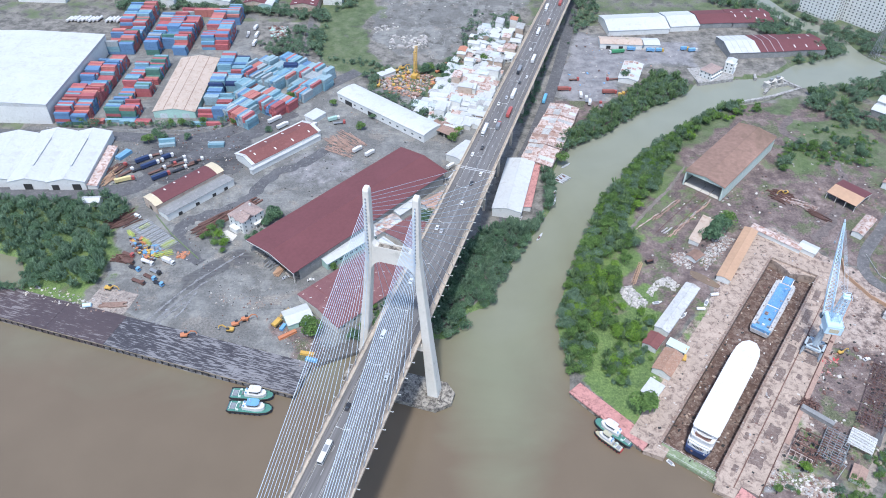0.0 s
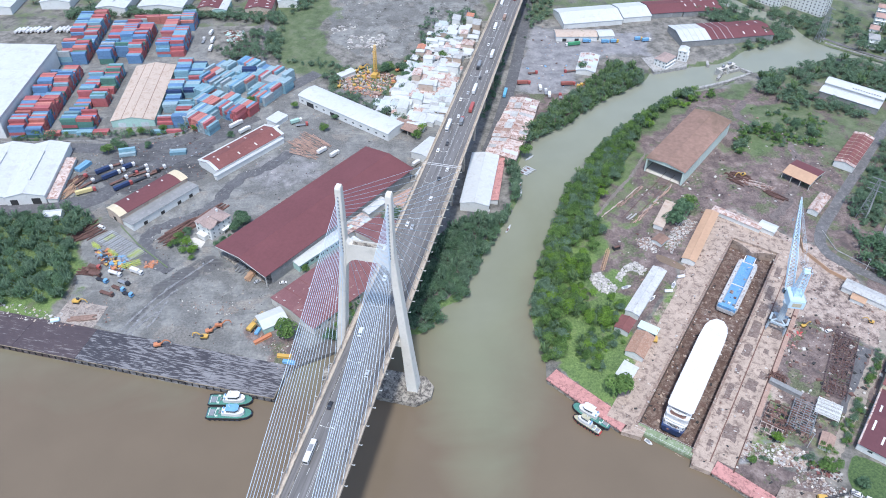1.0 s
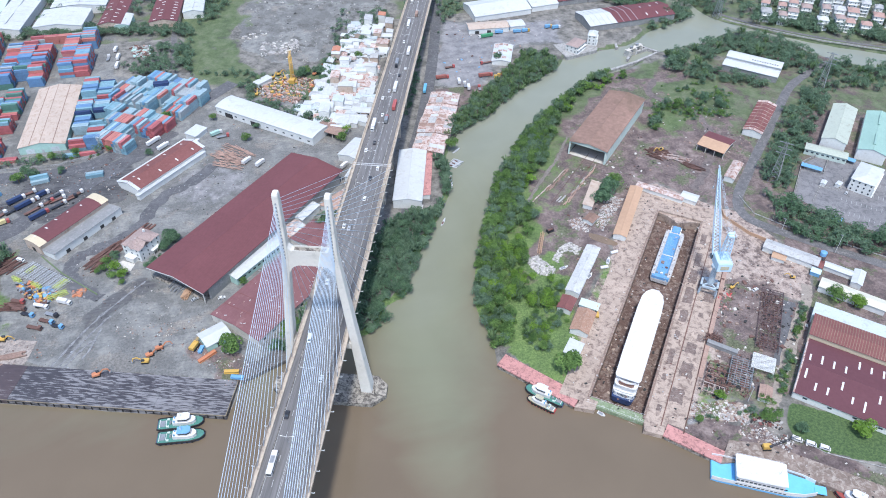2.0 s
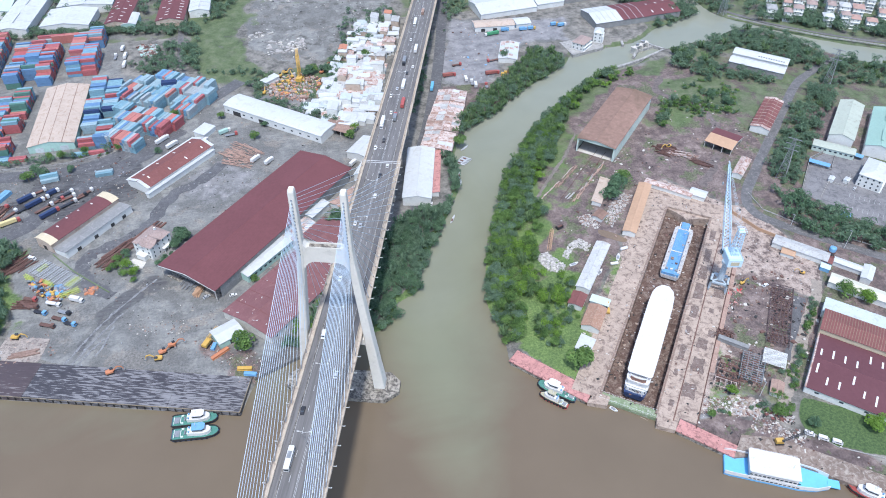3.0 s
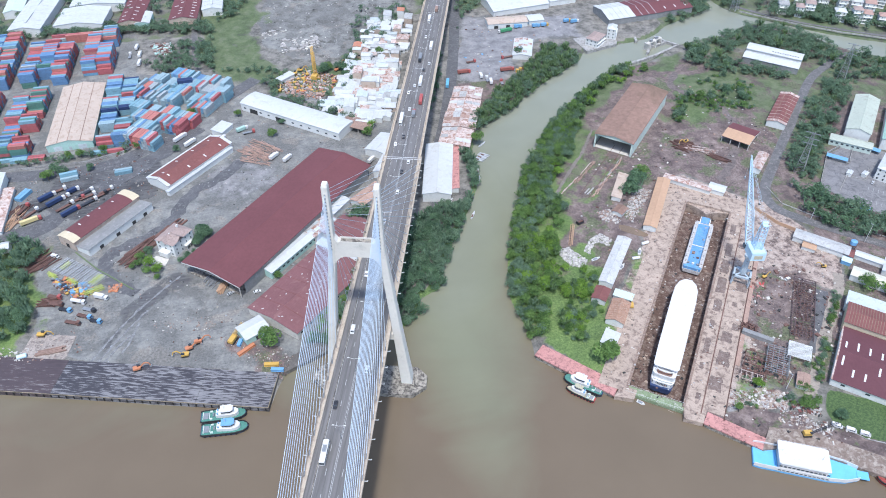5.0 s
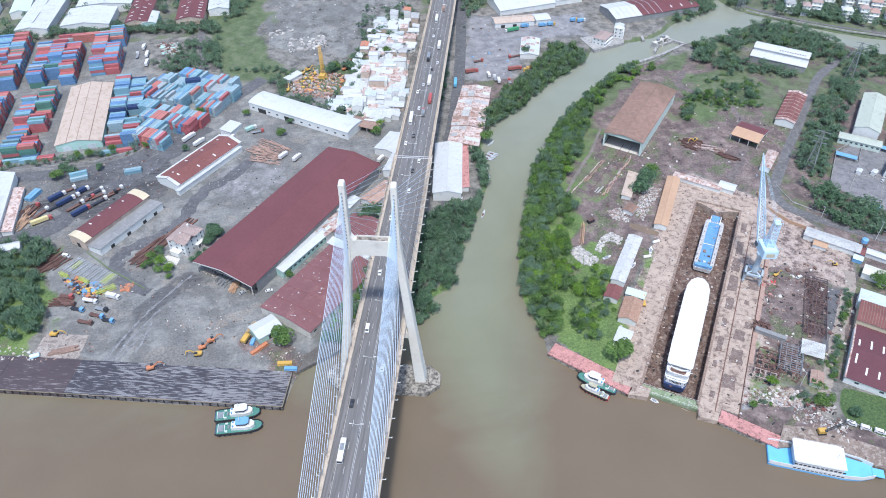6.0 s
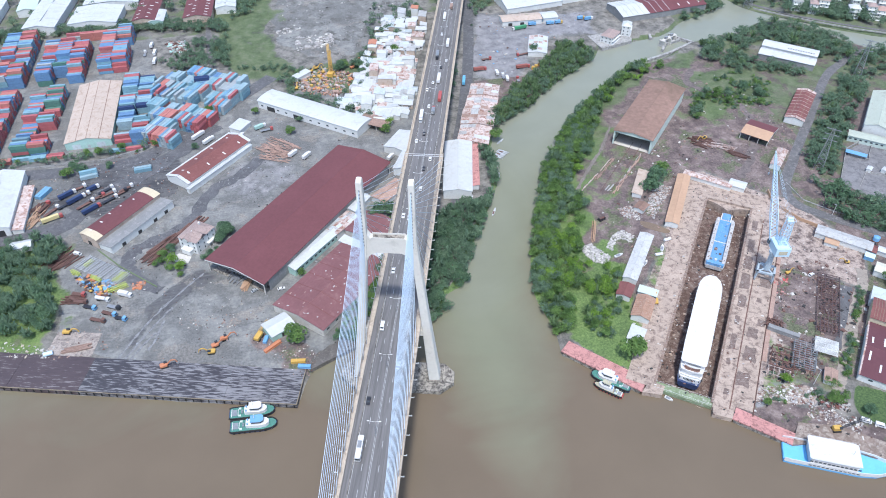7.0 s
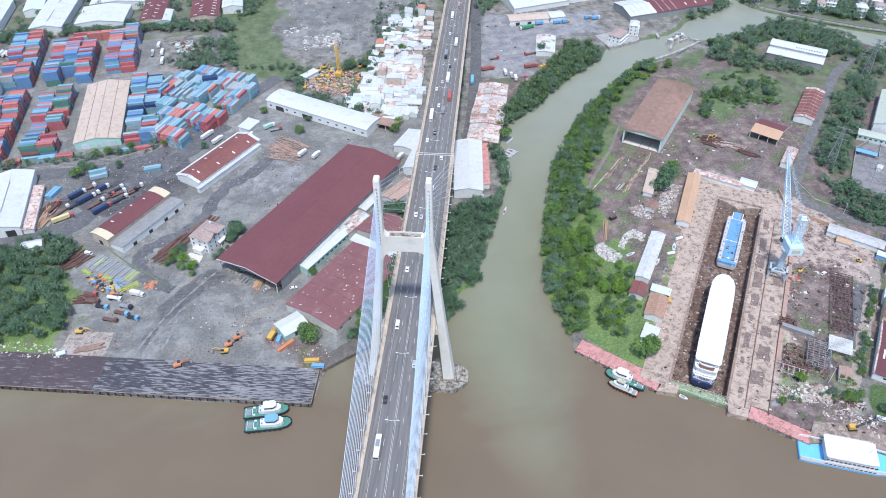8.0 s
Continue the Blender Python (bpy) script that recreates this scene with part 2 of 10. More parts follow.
def inside(px, py, poly):
    """Which of the points lie in the polygon."""
    r = np.zeros(px.shape, bool)
    n = len(poly)
    for i in range(n):
        x0, y0 = poly[i]
        x1, y1 = poly[(i + 1) % n]
        if y0 == y1:
            continue
        c = (y0 > py) != (y1 > py)
        r ^= c & (px < (x1 - x0) * (py - y0) / (y1 - y0) + x0)
    return r


def signed(px, py, poly):
    """Distance to the polygon's edge, positive inside."""
    d = np.full(px.shape, 1e9)
    n = len(poly)
    for i in range(n):
        x0, y0 = poly[i]
        x1, y1 = poly[(i + 1) % n]
        dx, dy = x1 - x0, y1 - y0
        t = np.clip(((px - x0) * dx + (py - y0) * dy) / (dx * dx + dy * dy + 1e-9), 0, 1)
        d = np.minimum(d, np.hypot(px - x0 - t * dx, py - y0 - t * dy))
    return np.where(inside(px, py, poly), d, -d)


def smooth(pts, n=4, closed=False):
    """A soft curve through points."""
    out = []
    k = len(pts)
    for i in range(k if closed else k - 1):
        p = [Vector(pts[j % k] if closed else pts[min(max(j, 0), k - 1)]) for j in (i - 1, i, i + 1, i + 2)]
        for q in range(n):
            t = q / n
            v = 0.5 * ((2 * p[1]) + (p[2] - p[0]) * t + (2 * p[0] - 5 * p[1] + 4 * p[2] - p[3]) * t * t + (3 * p[1] - p[0] - 3 * p[2] + p[3]) * t ** 3)
            out.append((v.x, v.y))
    if not closed:
        out.append(tuple(pts[-1]))
    return out


def rect(cx, cy, yaw, L, W):
    c, s = math.cos(radians(yaw)), math.sin(radians(yaw))
    return [(cx + c * a - s * b, cy + s * a + c * b) for a, b in ((-L / 2, -W / 2), (L / 2, -W / 2), (L / 2, W / 2), (-L / 2, W / 2))]

# ---- ground, one sheet with the river bed and the dock pit pressed into it ----
E_BANK = [(75, 243), (77, 266), (75, 293), (84, 328), (105, 378), (126, 422), (161, 471), (202, 512), (241, 541), (265, 553), (289, 561), (323, 583)]
CANAL_S = [(364, 592), (384, 594), (416, 610), (448, 600), (471, 557), (489, 530), (517, 512), (720, 385)]
CANAL_N = [(740, 415), (537, 539), (499, 563), (467, 589), (431, 626), (413, 650), (407, 698), (384, 730), (365, 780), (345, 920)]
BRANCH_W = [(325, 920), (346, 779), (356, 736), (374, 703), (396, 685), (403, 661), (373, 642), (335, 626), (322, 613), (300, 602)]
W_BANK = [(272, 598), (245, 597), (233, 588), (220, 571), (169, 535), (131, 500), (110, 487), (91, 453), (83, 407), (62, 369), (46, 341), (36, 322), (36, 312), (22, 305), (18, 295), (8, 285),
          (-8, 283), (-38, 285), (-44, 278), (-55, 272), (-65, 262), (-74, 240)]
RIVER_S = [(-256, 295), (-600, 399), (-600, 40), (355, 40), (240, 118), (186, 159), (147, 183), (116, 208)]
RIVER = smooth(E_BANK, 3) + smooth(CANAL_S, 3) + smooth(CANAL_N, 3) + smooth(BRANCH_W, 3) + smooth(W_BANK, 3) + RIVER_S
POND = smooth([(-300, 356), (-271, 351), (-264, 343), (-258, 330), (-262, 321), (-290, 324)], 3, True)
DOCK = [(116.2, 211.6), (141.1, 193.1), (247.6, 337.0), (222.7, 355.5)]
gx, gy = np.meshgrid(np.arange(-560, 701, 3.0), np.arange(60, 901, 3.0), indexing="ij")


def value_noise(x, y, cell, seed):
    r = np.random.RandomState(seed).rand(256, 256)
    u, v = x / cell + 1000.0, y / cell + 1000.0
    i, j = np.floor(u).astype(int), np.floor(v).astype(int)
    f, g = u - i, v - j
    f, g = f * f * (3 - 2 * f), g * g * (3 - 2 * g)
    a, b = r[i % 256, j % 256], r[(i + 1) % 256, j % 256]
    c, d = r[i % 256, (j + 1) % 256], r[(i + 1) % 256, (j + 1) % 256]
    return (a * (1 - f) + b * f) * (1 - g) + (c * (1 - f) + d * f) * g


wet = np.maximum(signed(gx, gy, RIVER), signed(gx, gy, POND))
rough_edge = (value_noise(gx, gy, 9, 1) - 0.5) * 1.2
gz = np.clip(-(wet + rough_edge) * 0.7, -3.0, GZ)
gz = np.where(gz >= GZ - 0.01, GZ + (value_noise(gx, gy, 14, 2) - 0.5) * 0.12 - 0.06, gz)
gz = np.where(signed(gx, gy, DOCK) > -3.2, -5.4, gz)


def cover(polys, soft=8.0, wobble=9.0, seed=3):
    """How much of a kind of ground lies at each place: 0 to 1, with uneven edges."""
    best = np.zeros(gx.shape)
    w = (value_noise(gx, gy, 11, seed) - 0.5) * wobble + (value_noise(gx, gy, 30, seed + 1) - 0.5) * wobble
    for p in polys:
        best = np.maximum(best, np.clip((signed(gx, gy, p) + w) / soft + 0.5, 0, 1))
    return best


BANK_GREEN = [(75, 265), (75, 300), (95, 362), (121, 431), (172, 492), (234, 536), (276, 548), (321, 566), (302, 540), (265, 530), (220, 503), (183, 461), (172, 432),
              (137, 386), (140, 362), (123, 330), (118, 312), (142, 298), (127, 283), (127, 266), (112, 240), (91, 240)]
E_FIELD = [(302, 520), (341, 517), (357, 488), (334, 457), (310, 464), (284, 441), (259, 455), (277, 486)]
N_FIELD = [(-128, 790), (-56, 790), (-70, 702), (-64, 658), (-43, 630), (-41, 597), (-66, 586), (-104, 612), (-124, 663)]
N_STRIP = [(-60, 641), (-27, 614), (5, 609), (21, 643), (30, 579), (0, 549), (-66, 586)]
LAWN = [(221, 188), (236, 177), (300, 135), (320, 110), (248, 143), (221, 154), (211, 168)]
DOCK_GRASS = [(176, 204), (230, 206), (212, 178), (168, 186)]
FAR_EAST = [(330, 560), (470, 520), (720, 350), (720, 250), (520, 330), (440, 420), (425, 500), (400, 515), (330, 530)]
CANAL_NORTH = [(440, 630), (545, 545), (720, 440), (720, 900), (380, 900), (410, 740)]
W_WOOD = [(-330, 409), (-265, 404), (-233, 414), (-212, 398), (-218, 380), (-212, 357), (-207, 325), (-217, 308), (-233, 318), (-330, 318)]
YARD_W = [(-330, 425), (-240, 425), (-212, 400), (-205, 306), (-75, 262), (-50, 275), (0, 300), (40, 420), (70, 520), (-10, 560), (-100, 580), (-160, 500), (-330, 505)]
BOXYARD = [(-306, 505), (-312, 720), (-182, 722), (-174, 637), (-88, 588), (-155, 503)]
DIRT_N = [(-50, 790), (110, 790), (73, 694), (26, 643), (5, 620), (-38, 630), (-61, 664), (-62, 716)]
PARK_NE = [(135, 690), (252, 662), (238, 620), (198, 615), (166, 582), (135, 545), (105, 561)]
DOCK_PALE = [(116, 207), (100, 228), (159, 301), (216, 378), (234, 385), (252, 362), (275, 342), (286, 310), (292, 279), (285, 264), (272, 254), (262, 262), (250, 266), (232, 255), (215, 236), (171, 189), (147, 180)]
SOIL_E = [(174, 425), (222, 433), (274, 486), (305, 524), (350, 490), (345, 440), (309, 377), (280, 388), (226, 394), (201, 375), (170, 320), (144, 300), (140, 363)]
SOIL_DOCK = [(232, 285), (264, 278), (266, 238), (240, 205), (205, 200), (190, 212)]
SCRAP_SHORE = [(150, 190), (166, 190), (205, 172), (222, 160), (330, 84), (360, 40), (330, 50), (186, 160), (168, 164)]
PALE_W = [(-209, 316), (-182, 322), (-174, 303), (-206, 296)]
COAL_W = [(-238, 450), (-197, 492), (-149, 497), (-140, 447), (-192, 425)]
TRACK_W = [(-172, 292), (-163, 288), (-147, 319), (-128, 337), (-116, 349), (-127, 361), (-142, 352), (-156, 332), (-167, 308)]
TIMBER_W = [(-122, 453), (-104, 439), (-82, 411), (-61, 443), (-59, 461), (-78, 472), (-107, 470)]
BROWN_W = [(-139, 318), (-105, 315), (-100, 303), (-133, 307)]
SHORE_PALE = [(163, 186), (169, 197), (189, 195), (200, 188), (193, 180), (180, 183), (174, 187)]
GREEN_E2 = [(94, 283), (97, 313), (117, 356), (134, 371), (141, 351), (128, 332), (138, 327), (130, 309), (136, 303), (126, 288), (120, 277)]
GREEN_E3 = [(153, 300), (167, 321), (178, 320), (167, 301), (147, 274), (141, 276)]
HALLS_E = [(372, 402), (398, 458), (446, 442), (475, 400), (440, 345), (402, 388)]
GREEN_P = [(82, 252), (97, 264), (119, 242), (110, 224), (102, 226)]
STRIP_W = [(-79, 403), (-36, 451.5), (-40, 455), (-83, 406)]
BROWN_END = [(-80, 262), (-66, 258), (-58, 272), (-70, 286), (-84, 296), (-100, 296), (-96, 282), (-84, 274)]
GRASS_POCKET = [(193, 231), (201, 231), (195, 217), (183, 216)]
TRUCK_W = [(-320, 425), (-240, 425), (-215, 430), (-150, 500), (-105, 545), (-100, 575), (-165, 503), (-330, 488)]
RAIL_GRASS = [(134, 386), (168, 432), (196, 428), (166, 372), (150, 366)]
wild = np.where((gx > 330) & (gy > 330) | (gy > 700), np.where(gx < -60, 0.42, 0.55), 0.0) + np.where((gx < -330) & (gy < 640), 0.5, 0)
g_grass = np.maximum(cover([BANK_GREEN, E_FIELD, N_FIELD, N_STRIP, GRASS_POCKET, GREEN_E2, GREEN_P, W_WOOD], 20.0, 15.0, seed=5), wild)
g_grass = np.maximum(g_grass, cover([FAR_EAST, CANAL_NORTH], 20.0, 15.0, seed=6) * 0.46)
g_grass *= 1 - cover([DIRT_N], 34, 46, seed=17)
g_grass = np.maximum(g_grass, cover([RAIL_GRASS], 10, 16, seed=23) * 0.46)
g_pale = np.maximum(np.maximum(cover([DOCK_PALE, SHORE_PALE], 4, 5, seed=7), cover([PALE_W], 3, 3, seed=7) * 0.2), cover([TIMBER_W], 16, 18, seed=33) * 0.36)
g_grass *= 1 - 0.8 * cover([SHORE_PALE], 4, 5, seed=7)
g_pale *= 1 - cover([GREEN_P], 4, 4, seed=43)
g_grass = np.maximum(g_grass, np.maximum(cover([STRIP_W], 3, 3, seed=45) * 0.75, cover([GREEN_P], 4, 4, seed=43)))
g_grass *= 1 - cover([HALLS_E], 5, 5, seed=35)
g_grass = np.maximum(g_grass, cover([DOCK_GRASS], 14, 16, seed=53) * 0.42)
g_grass = np.maximum(g_grass, cover([GREEN_E3], 10, 12, seed=37) * 0.5)
g_soil = np.maximum(cover([SOIL_E, SCRAP_SHORE], 10, 12, seed=9), cover([SOIL_DOCK], 8, 10, seed=9) * 0.62)
g_soil = np.maximum(g_soil, np.where((gx > 100) & (gy > 190) & (gy < 555), 0.62, 0) * (1 - cover([DOCK_PALE], 6, 6, seed=7)))
g_soil *= 1 - 0.55 * cover([SHORE_PALE], 5, 6, seed=31)
g_soil = np.maximum(g_soil, np.maximum(cover([BROWN_W], 16, 18, seed=33) * 0.52, cover([BROWN_END], 8, 8, seed=47) * 0.6))
g_dark = np.maximum(cover([COAL_W], 10, 16, seed=11) * 0.85, np.maximum(cover([TRACK_W], 9, 9, seed=15) * 0.56, cover([TRUCK_W], 22, 20, seed=15) * 0.46))
g_lush = cover([LAWN], 4, 3, seed=41)
g_yard = cover([YARD_W, BOXYARD, PARK_NE, DIRT_N, HALLS_E], 6, 6, seed=13)
g_gravel = cover([PARK_NE], 14, 14, seed=51) * 0.85
g_gravel = np.maximum(np.maximum(g_gravel, cover([TIMBER_W], 16, 18, seed=33) * 0.5), cover([SHORE_PALE], 4, 6, seed=55) * 0.8)
g_yard *= 1 - 0.45 * cover([DIRT_N], 10, 10, seed=29)
g_grass = np.maximum(g_grass, np.where((gz < GZ - 0.2) & (gz > -0.5) & (gy > 262) & (gx > -20), 0.7, 0))

nx, ny = gx.shape
idx = np.arange(nx * ny).reshape(nx, ny)
gv = np.stack([gx, gy, gz], -1).reshape(-1, 3)
gf = np.stack([idx[:-1, :-1], idx[1:, :-1], idx[1:, 1:], idx[:-1, 1:]], -1).reshape(-1, 4)
rim = np.concatenate([idx[:, 0], idx[-1, 1:], idx[-2::-1, -1], idx[0, -2:0:-1]])
centre = np.array([70.0, 480.0])
away = gv[rim, :2] - centre
far_v = np.concatenate([centre + away / np.linalg.norm(away, axis=1, keepdims=True) * 4300.0, gv[rim, 2:3]], 1)
o0 = len(gv)
k = len(rim)
ii = np.arange(k)
rf = np.stack([rim, o0 + ii, o0 + (ii + 1) % k, np.roll(rim, -1)], -1)
me = bpy.data.meshes.new("ground")
me.from_pydata(np.concatenate([gv, far_v]).tolist(), [], np.concatenate([gf, rf[:, ::-1]]).tolist())
for nm, arr in (("grass", g_grass), ("pale", g_pale), ("soil", g_soil), ("dark", g_dark), ("yard", g_yard), ("lush", g_lush), ("gravel", g_gravel)):
    flat = arr.reshape(-1)
    a = me.attributes.new(nm, "FLOAT", "POINT")
    a.data.foreach_set("value", np.concatenate([flat, flat[rim]]).astype(np.float32))
me.update()
for p in me.polygons:
    p.use_smooth = True


def ground_material():
    m = bpy.data.materials.new("ground_cover")
    m.use_nodes = True
    nt = m.node_tree
    L = nt.links.new
    b = nt.nodes["Principled BSDF"]
    pos = nt.nodes.new("ShaderNodeNewGeometry").outputs["Position"]

    def nz(scale, detail=5.0, rough=0.6, dist=0.0, stretch=None):
        n = _node(nt, "ShaderNodeTexNoise", Scale=scale, Detail=detail, Roughness=rough, Distortion=dist)
        v = pos
        if stretch:
            mp = nt.nodes.new("ShaderNodeMapping")
            mp.inputs["Scale"].default_value = stretch
            mp.inputs["Rotation"].default_value = (0, 0, radians(-50))
            L(pos, mp.inputs["Vector"])
            v = mp.outputs[0]
        L(v, n.inputs["Vector"])
        return n.outputs[0]

    def ramp(fac, stops):
        r = nt.nodes.new("ShaderNodeValToRGB")
        while len(r.color_ramp.elements) < len(stops):
            r.color_ramp.elements.new(0.5)
        for e, (p, c) in zip(r.color_ramp.elements, stops):
            e.position, e.color = p, (*c, 1)
        L(fac, r.inputs[0])
        return r.outputs[0]

    def over(under, top, fac):
        x = nt.nodes.new("ShaderNodeMixRGB")
        L(fac, x.inputs[0])
        L(under, x.inputs[1])
        L(top, x.inputs[2])
        return x.outputs[0]

    def mask(attr, noise_out, k=0.8, soft=0.06):
        a = nt.nodes.new("ShaderNodeAttribute")
        a.attribute_name = attr
        s = nt.nodes.new("ShaderNodeMath")
        s.operation = "MULTIPLY_ADD"
        s.inputs[1].default_value = k
        L(noise_out, s.inputs[0])
        L(a.outputs["Fac"], s.inputs[2])
        r = nt.nodes.new("ShaderNodeMapRange")
        r.inputs["From Min"].default_value, r.inputs["From Max"].default_value = 0.5 + k * 0.5 - soft, 0.5 + k * 0.5 + soft
        L(s.outputs[0], r.inputs[0])
        return r.outputs[0]

    n_big, n_mid, n_fine, n_speck = nz(0.025, 6), nz(0.11, 12, 0.74, 0.1), nz(0.7, 8, 0.75), nz(2.6, 4, 0.7)
    n_patch, n_tyre = nz(0.035, 12, 0.68, 0.25), nz(0.6, 7, 0.68, 0.4, (0.07, 1.0, 1.0))
    wild = ramp(n_mid, [(0.40, (0.09, 0.085, 0.075)), (0.5, (0.17, 0.16, 0.14)), (0.62, (0.26, 0.24, 0.21))])
    # hard standing: grey-blue gravel, damp patches, dried pale crusts, tyre marks
    yard = ramp(n_mid, [(0.38, (0.125, 0.126, 0.121)), (0.47, (0.185, 0.186, 0.177)), (0.54, (0.229, 0.228, 0.212)), (0.66, (0.294, 0.282, 0.252))])
    yard = over(yard, ramp(n_fine, [(0.40, (0.093, 0.090, 0.087)), (0.5, (0.185, 0.184, 0.175)), (0.60, (0.294, 0.281, 0.252))]), ramp(n_big, [(0.42, (0.132, 0.129, 0.119)), (0.60, (0.45, 0.45, 0.45))]))
    yard = over(yard, ramp(n_speck, [(0.4, (0.076, 0.074, 0.071)), (0.6, (0.163, 0.159, 0.147))]), ramp(n_patch, [(0.50, (0, 0, 0)), (0.56, (0.7, 0.7, 0.7))]))
    yard = over(yard, ramp(n_fine, [(0.4, (0.185, 0.156, 0.129)), (0.6, (0.328, 0.290, 0.243))]), ramp(nz(0.05, 12, 0.72), [(0.56, (0, 0, 0)), (0.60, (0.55, 0.55, 0.55))]))
    yard = over(yard, ramp(n_fine, [(0.4, (0.076, 0.075, 0.072)), (0.6, (0.163, 0.162, 0.149))]), ramp(n_tyre, [(0.57, (0, 0, 0)), (0.62, (0.5, 0.5, 0.5))]))
    yard = over(yard, ramp(n_fine, [(0.40, (0.087, 0.085, 0.082)), (0.60, (0.163, 0.160, 0.149))]), ramp(nz(0.013, 9, 0.66, 0.3), [(0.50, (0, 0, 0)), (0.57, (0.6, 0.6, 0.6))]))
    soil = ramp(n_mid, [(0.38, (0.067, 0.049, 0.046)), (0.47, (0.118, 0.086, 0.080)), (0.54, (0.168, 0.126, 0.114)), (0.65, (0.284, 0.225, 0.200))])
    soil = over(soil, ramp(n_fine, [(0.40, (0.058, 0.045, 0.042)), (0.5, (0.152, 0.117, 0.106)), (0.62, (0.326, 0.27, 0.245))]), ramp(n_big, [(0.38, (0.12, 0.12, 0.12)), (0.62, (0.42, 0.42, 0.42))]))
    soil = over(soil, ramp(n_fine, [(0.4, (0.05, 0.075, 0.03)), (0.6, (0.13, 0.155, 0.07))]), ramp(nz(0.05, 12, 0.74), [(0.53, (0, 0, 0)), (0.56, (0.7, 0.7, 0.7))]))
    pale = ramp(nz(0.2, 12, 0.74, 0.1), [(0.38, (0.091, 0.065, 0.058)), (0.45, (0.197, 0.149, 0.128)), (0.51, (0.355, 0.281, 0.236)), (0.66, (0.461, 0.383, 0.327))])
    pale = over(pale, ramp(n_speck, [(0.42, (0.12, 0.095, 0.085)), (0.6, (0.26, 0.215, 0.19))]), ramp(n_fine, [(0.53, (0, 0, 0)), (0.57, (0.6, 0.6, 0.6))]))
    grass = ramp(nz(0.09, 12, 0.75), [(0.38, (0.050, 0.085, 0.028)), (0.48, (0.094, 0.150, 0.042)), (0.55, (0.140, 0.212, 0.056)), (0.66, (0.190, 0.215, 0.09))])
    grass = over(grass, ramp(n_fine, [(0.40, (0.045, 0.078, 0.028)), (0.5, (0.115, 0.175, 0.055)), (0.62, (0.21, 0.275, 0.095))]), ramp(n_big, [(0.38, (0.3, 0.3, 0.3)), (0.62, (0.7, 0.7, 0.7))]))
    grass = over(grass, ramp(n_speck, [(0.4, (0.10, 0.085, 0.06)), (0.6, (0.20, 0.175, 0.13))]), ramp(n_patch, [(0.57, (0, 0, 0)), (0.61, (0.6, 0.6, 0.6))]))
    dry = nt.nodes.new("ShaderNodeMapRange")
    dsep = nt.nodes.new("ShaderNodeSeparateXYZ")
    L(pos, dsep.inputs[0])
    dry.inputs["From Min"].default_value, dry.inputs["From Max"].default_value, dry.inputs["To Max"].default_value = 330.0, 500.0, 0.75
    L(dsep.outputs[1], dry.inputs[0])
    east = nt.nodes.new("ShaderNodeMapRange")
    east.inputs["From Min"].default_value, east.inputs["From Max"].default_value, east.inputs["To Max"].default_value = 225.0, 310.0, 0.8
    L(dsep.outputs[0], east.inputs[0])
    drier = nt.nodes.new("ShaderNodeMath")
    drier.operation = "MAXIMUM"
    L(dry.outputs[0], drier.inputs[0])
    L(east.outputs[0], drier.inputs[1])
    grass = over(grass, ramp(n_mid, [(0.40, (0.050, 0.066, 0.038)), (0.5, (0.088, 0.110, 0.058)), (0.62, (0.142, 0.148, 0.100))]), drier.outputs[0])
    dark = over(ramp(n_tyre, [(0.40, (0.045, 0.045, 0.049)), (0.5, (0.078, 0.077, 0.080)), (0.62, (0.15, 0.147, 0.147))]), ramp(n_mid, [(0.40, (0.045, 0.044, 0.046)), (0.6, (0.13, 0.127, 0.125))]), ramp(n_big, [(0.4, (0.3, 0.3, 0.3)), (0.6, (0.8, 0.8, 0.8))]))
    col = over(wild, yard, mask("yard", n_mid))
    col = over(col, ramp(n_mid, [(0.36, (0.140, 0.136, 0.139)), (0.5, (0.215, 0.209, 0.211)), (0.64, (0.285, 0.274, 0.270))]), mask("gravel", n_mid, 1.2, 0.12))
    col = over(col, dark, mask("dark", n_mid))
    col = over(col, pale, mask("pale", n_mid))
    col = over(col, soil, mask("soil", n_mid))
    col = over(col, grass, mask("grass", nz(0.055, 12, 0.72), 1.9, 0.11))
    # lawn_mask: mown turf beside the factory
    col = over(col, ramp(n_fine, [(0.40, (0.038, 0.068, 0.024)), (0.5, (0.062, 0.104, 0.034)), (0.62, (0.098, 0.145, 0.050))]), mask("lush", n_mid))
    L(col, b.inputs["Base Color"])
    b.inputs["Roughness"].default_value = 0.9
    bp = _node(nt, "ShaderNodeBump", Strength=0.5, Distance=0.25)
    L(n_fine, bp.inputs["Height"])
    L(bp.outputs[0], b.inputs["Normal"])
    return m


me.materials.append(ground_material())
ground = tagged(new("ground", me), "grey yards, bare soil and grass on flat river land", "ground", kind="structure")


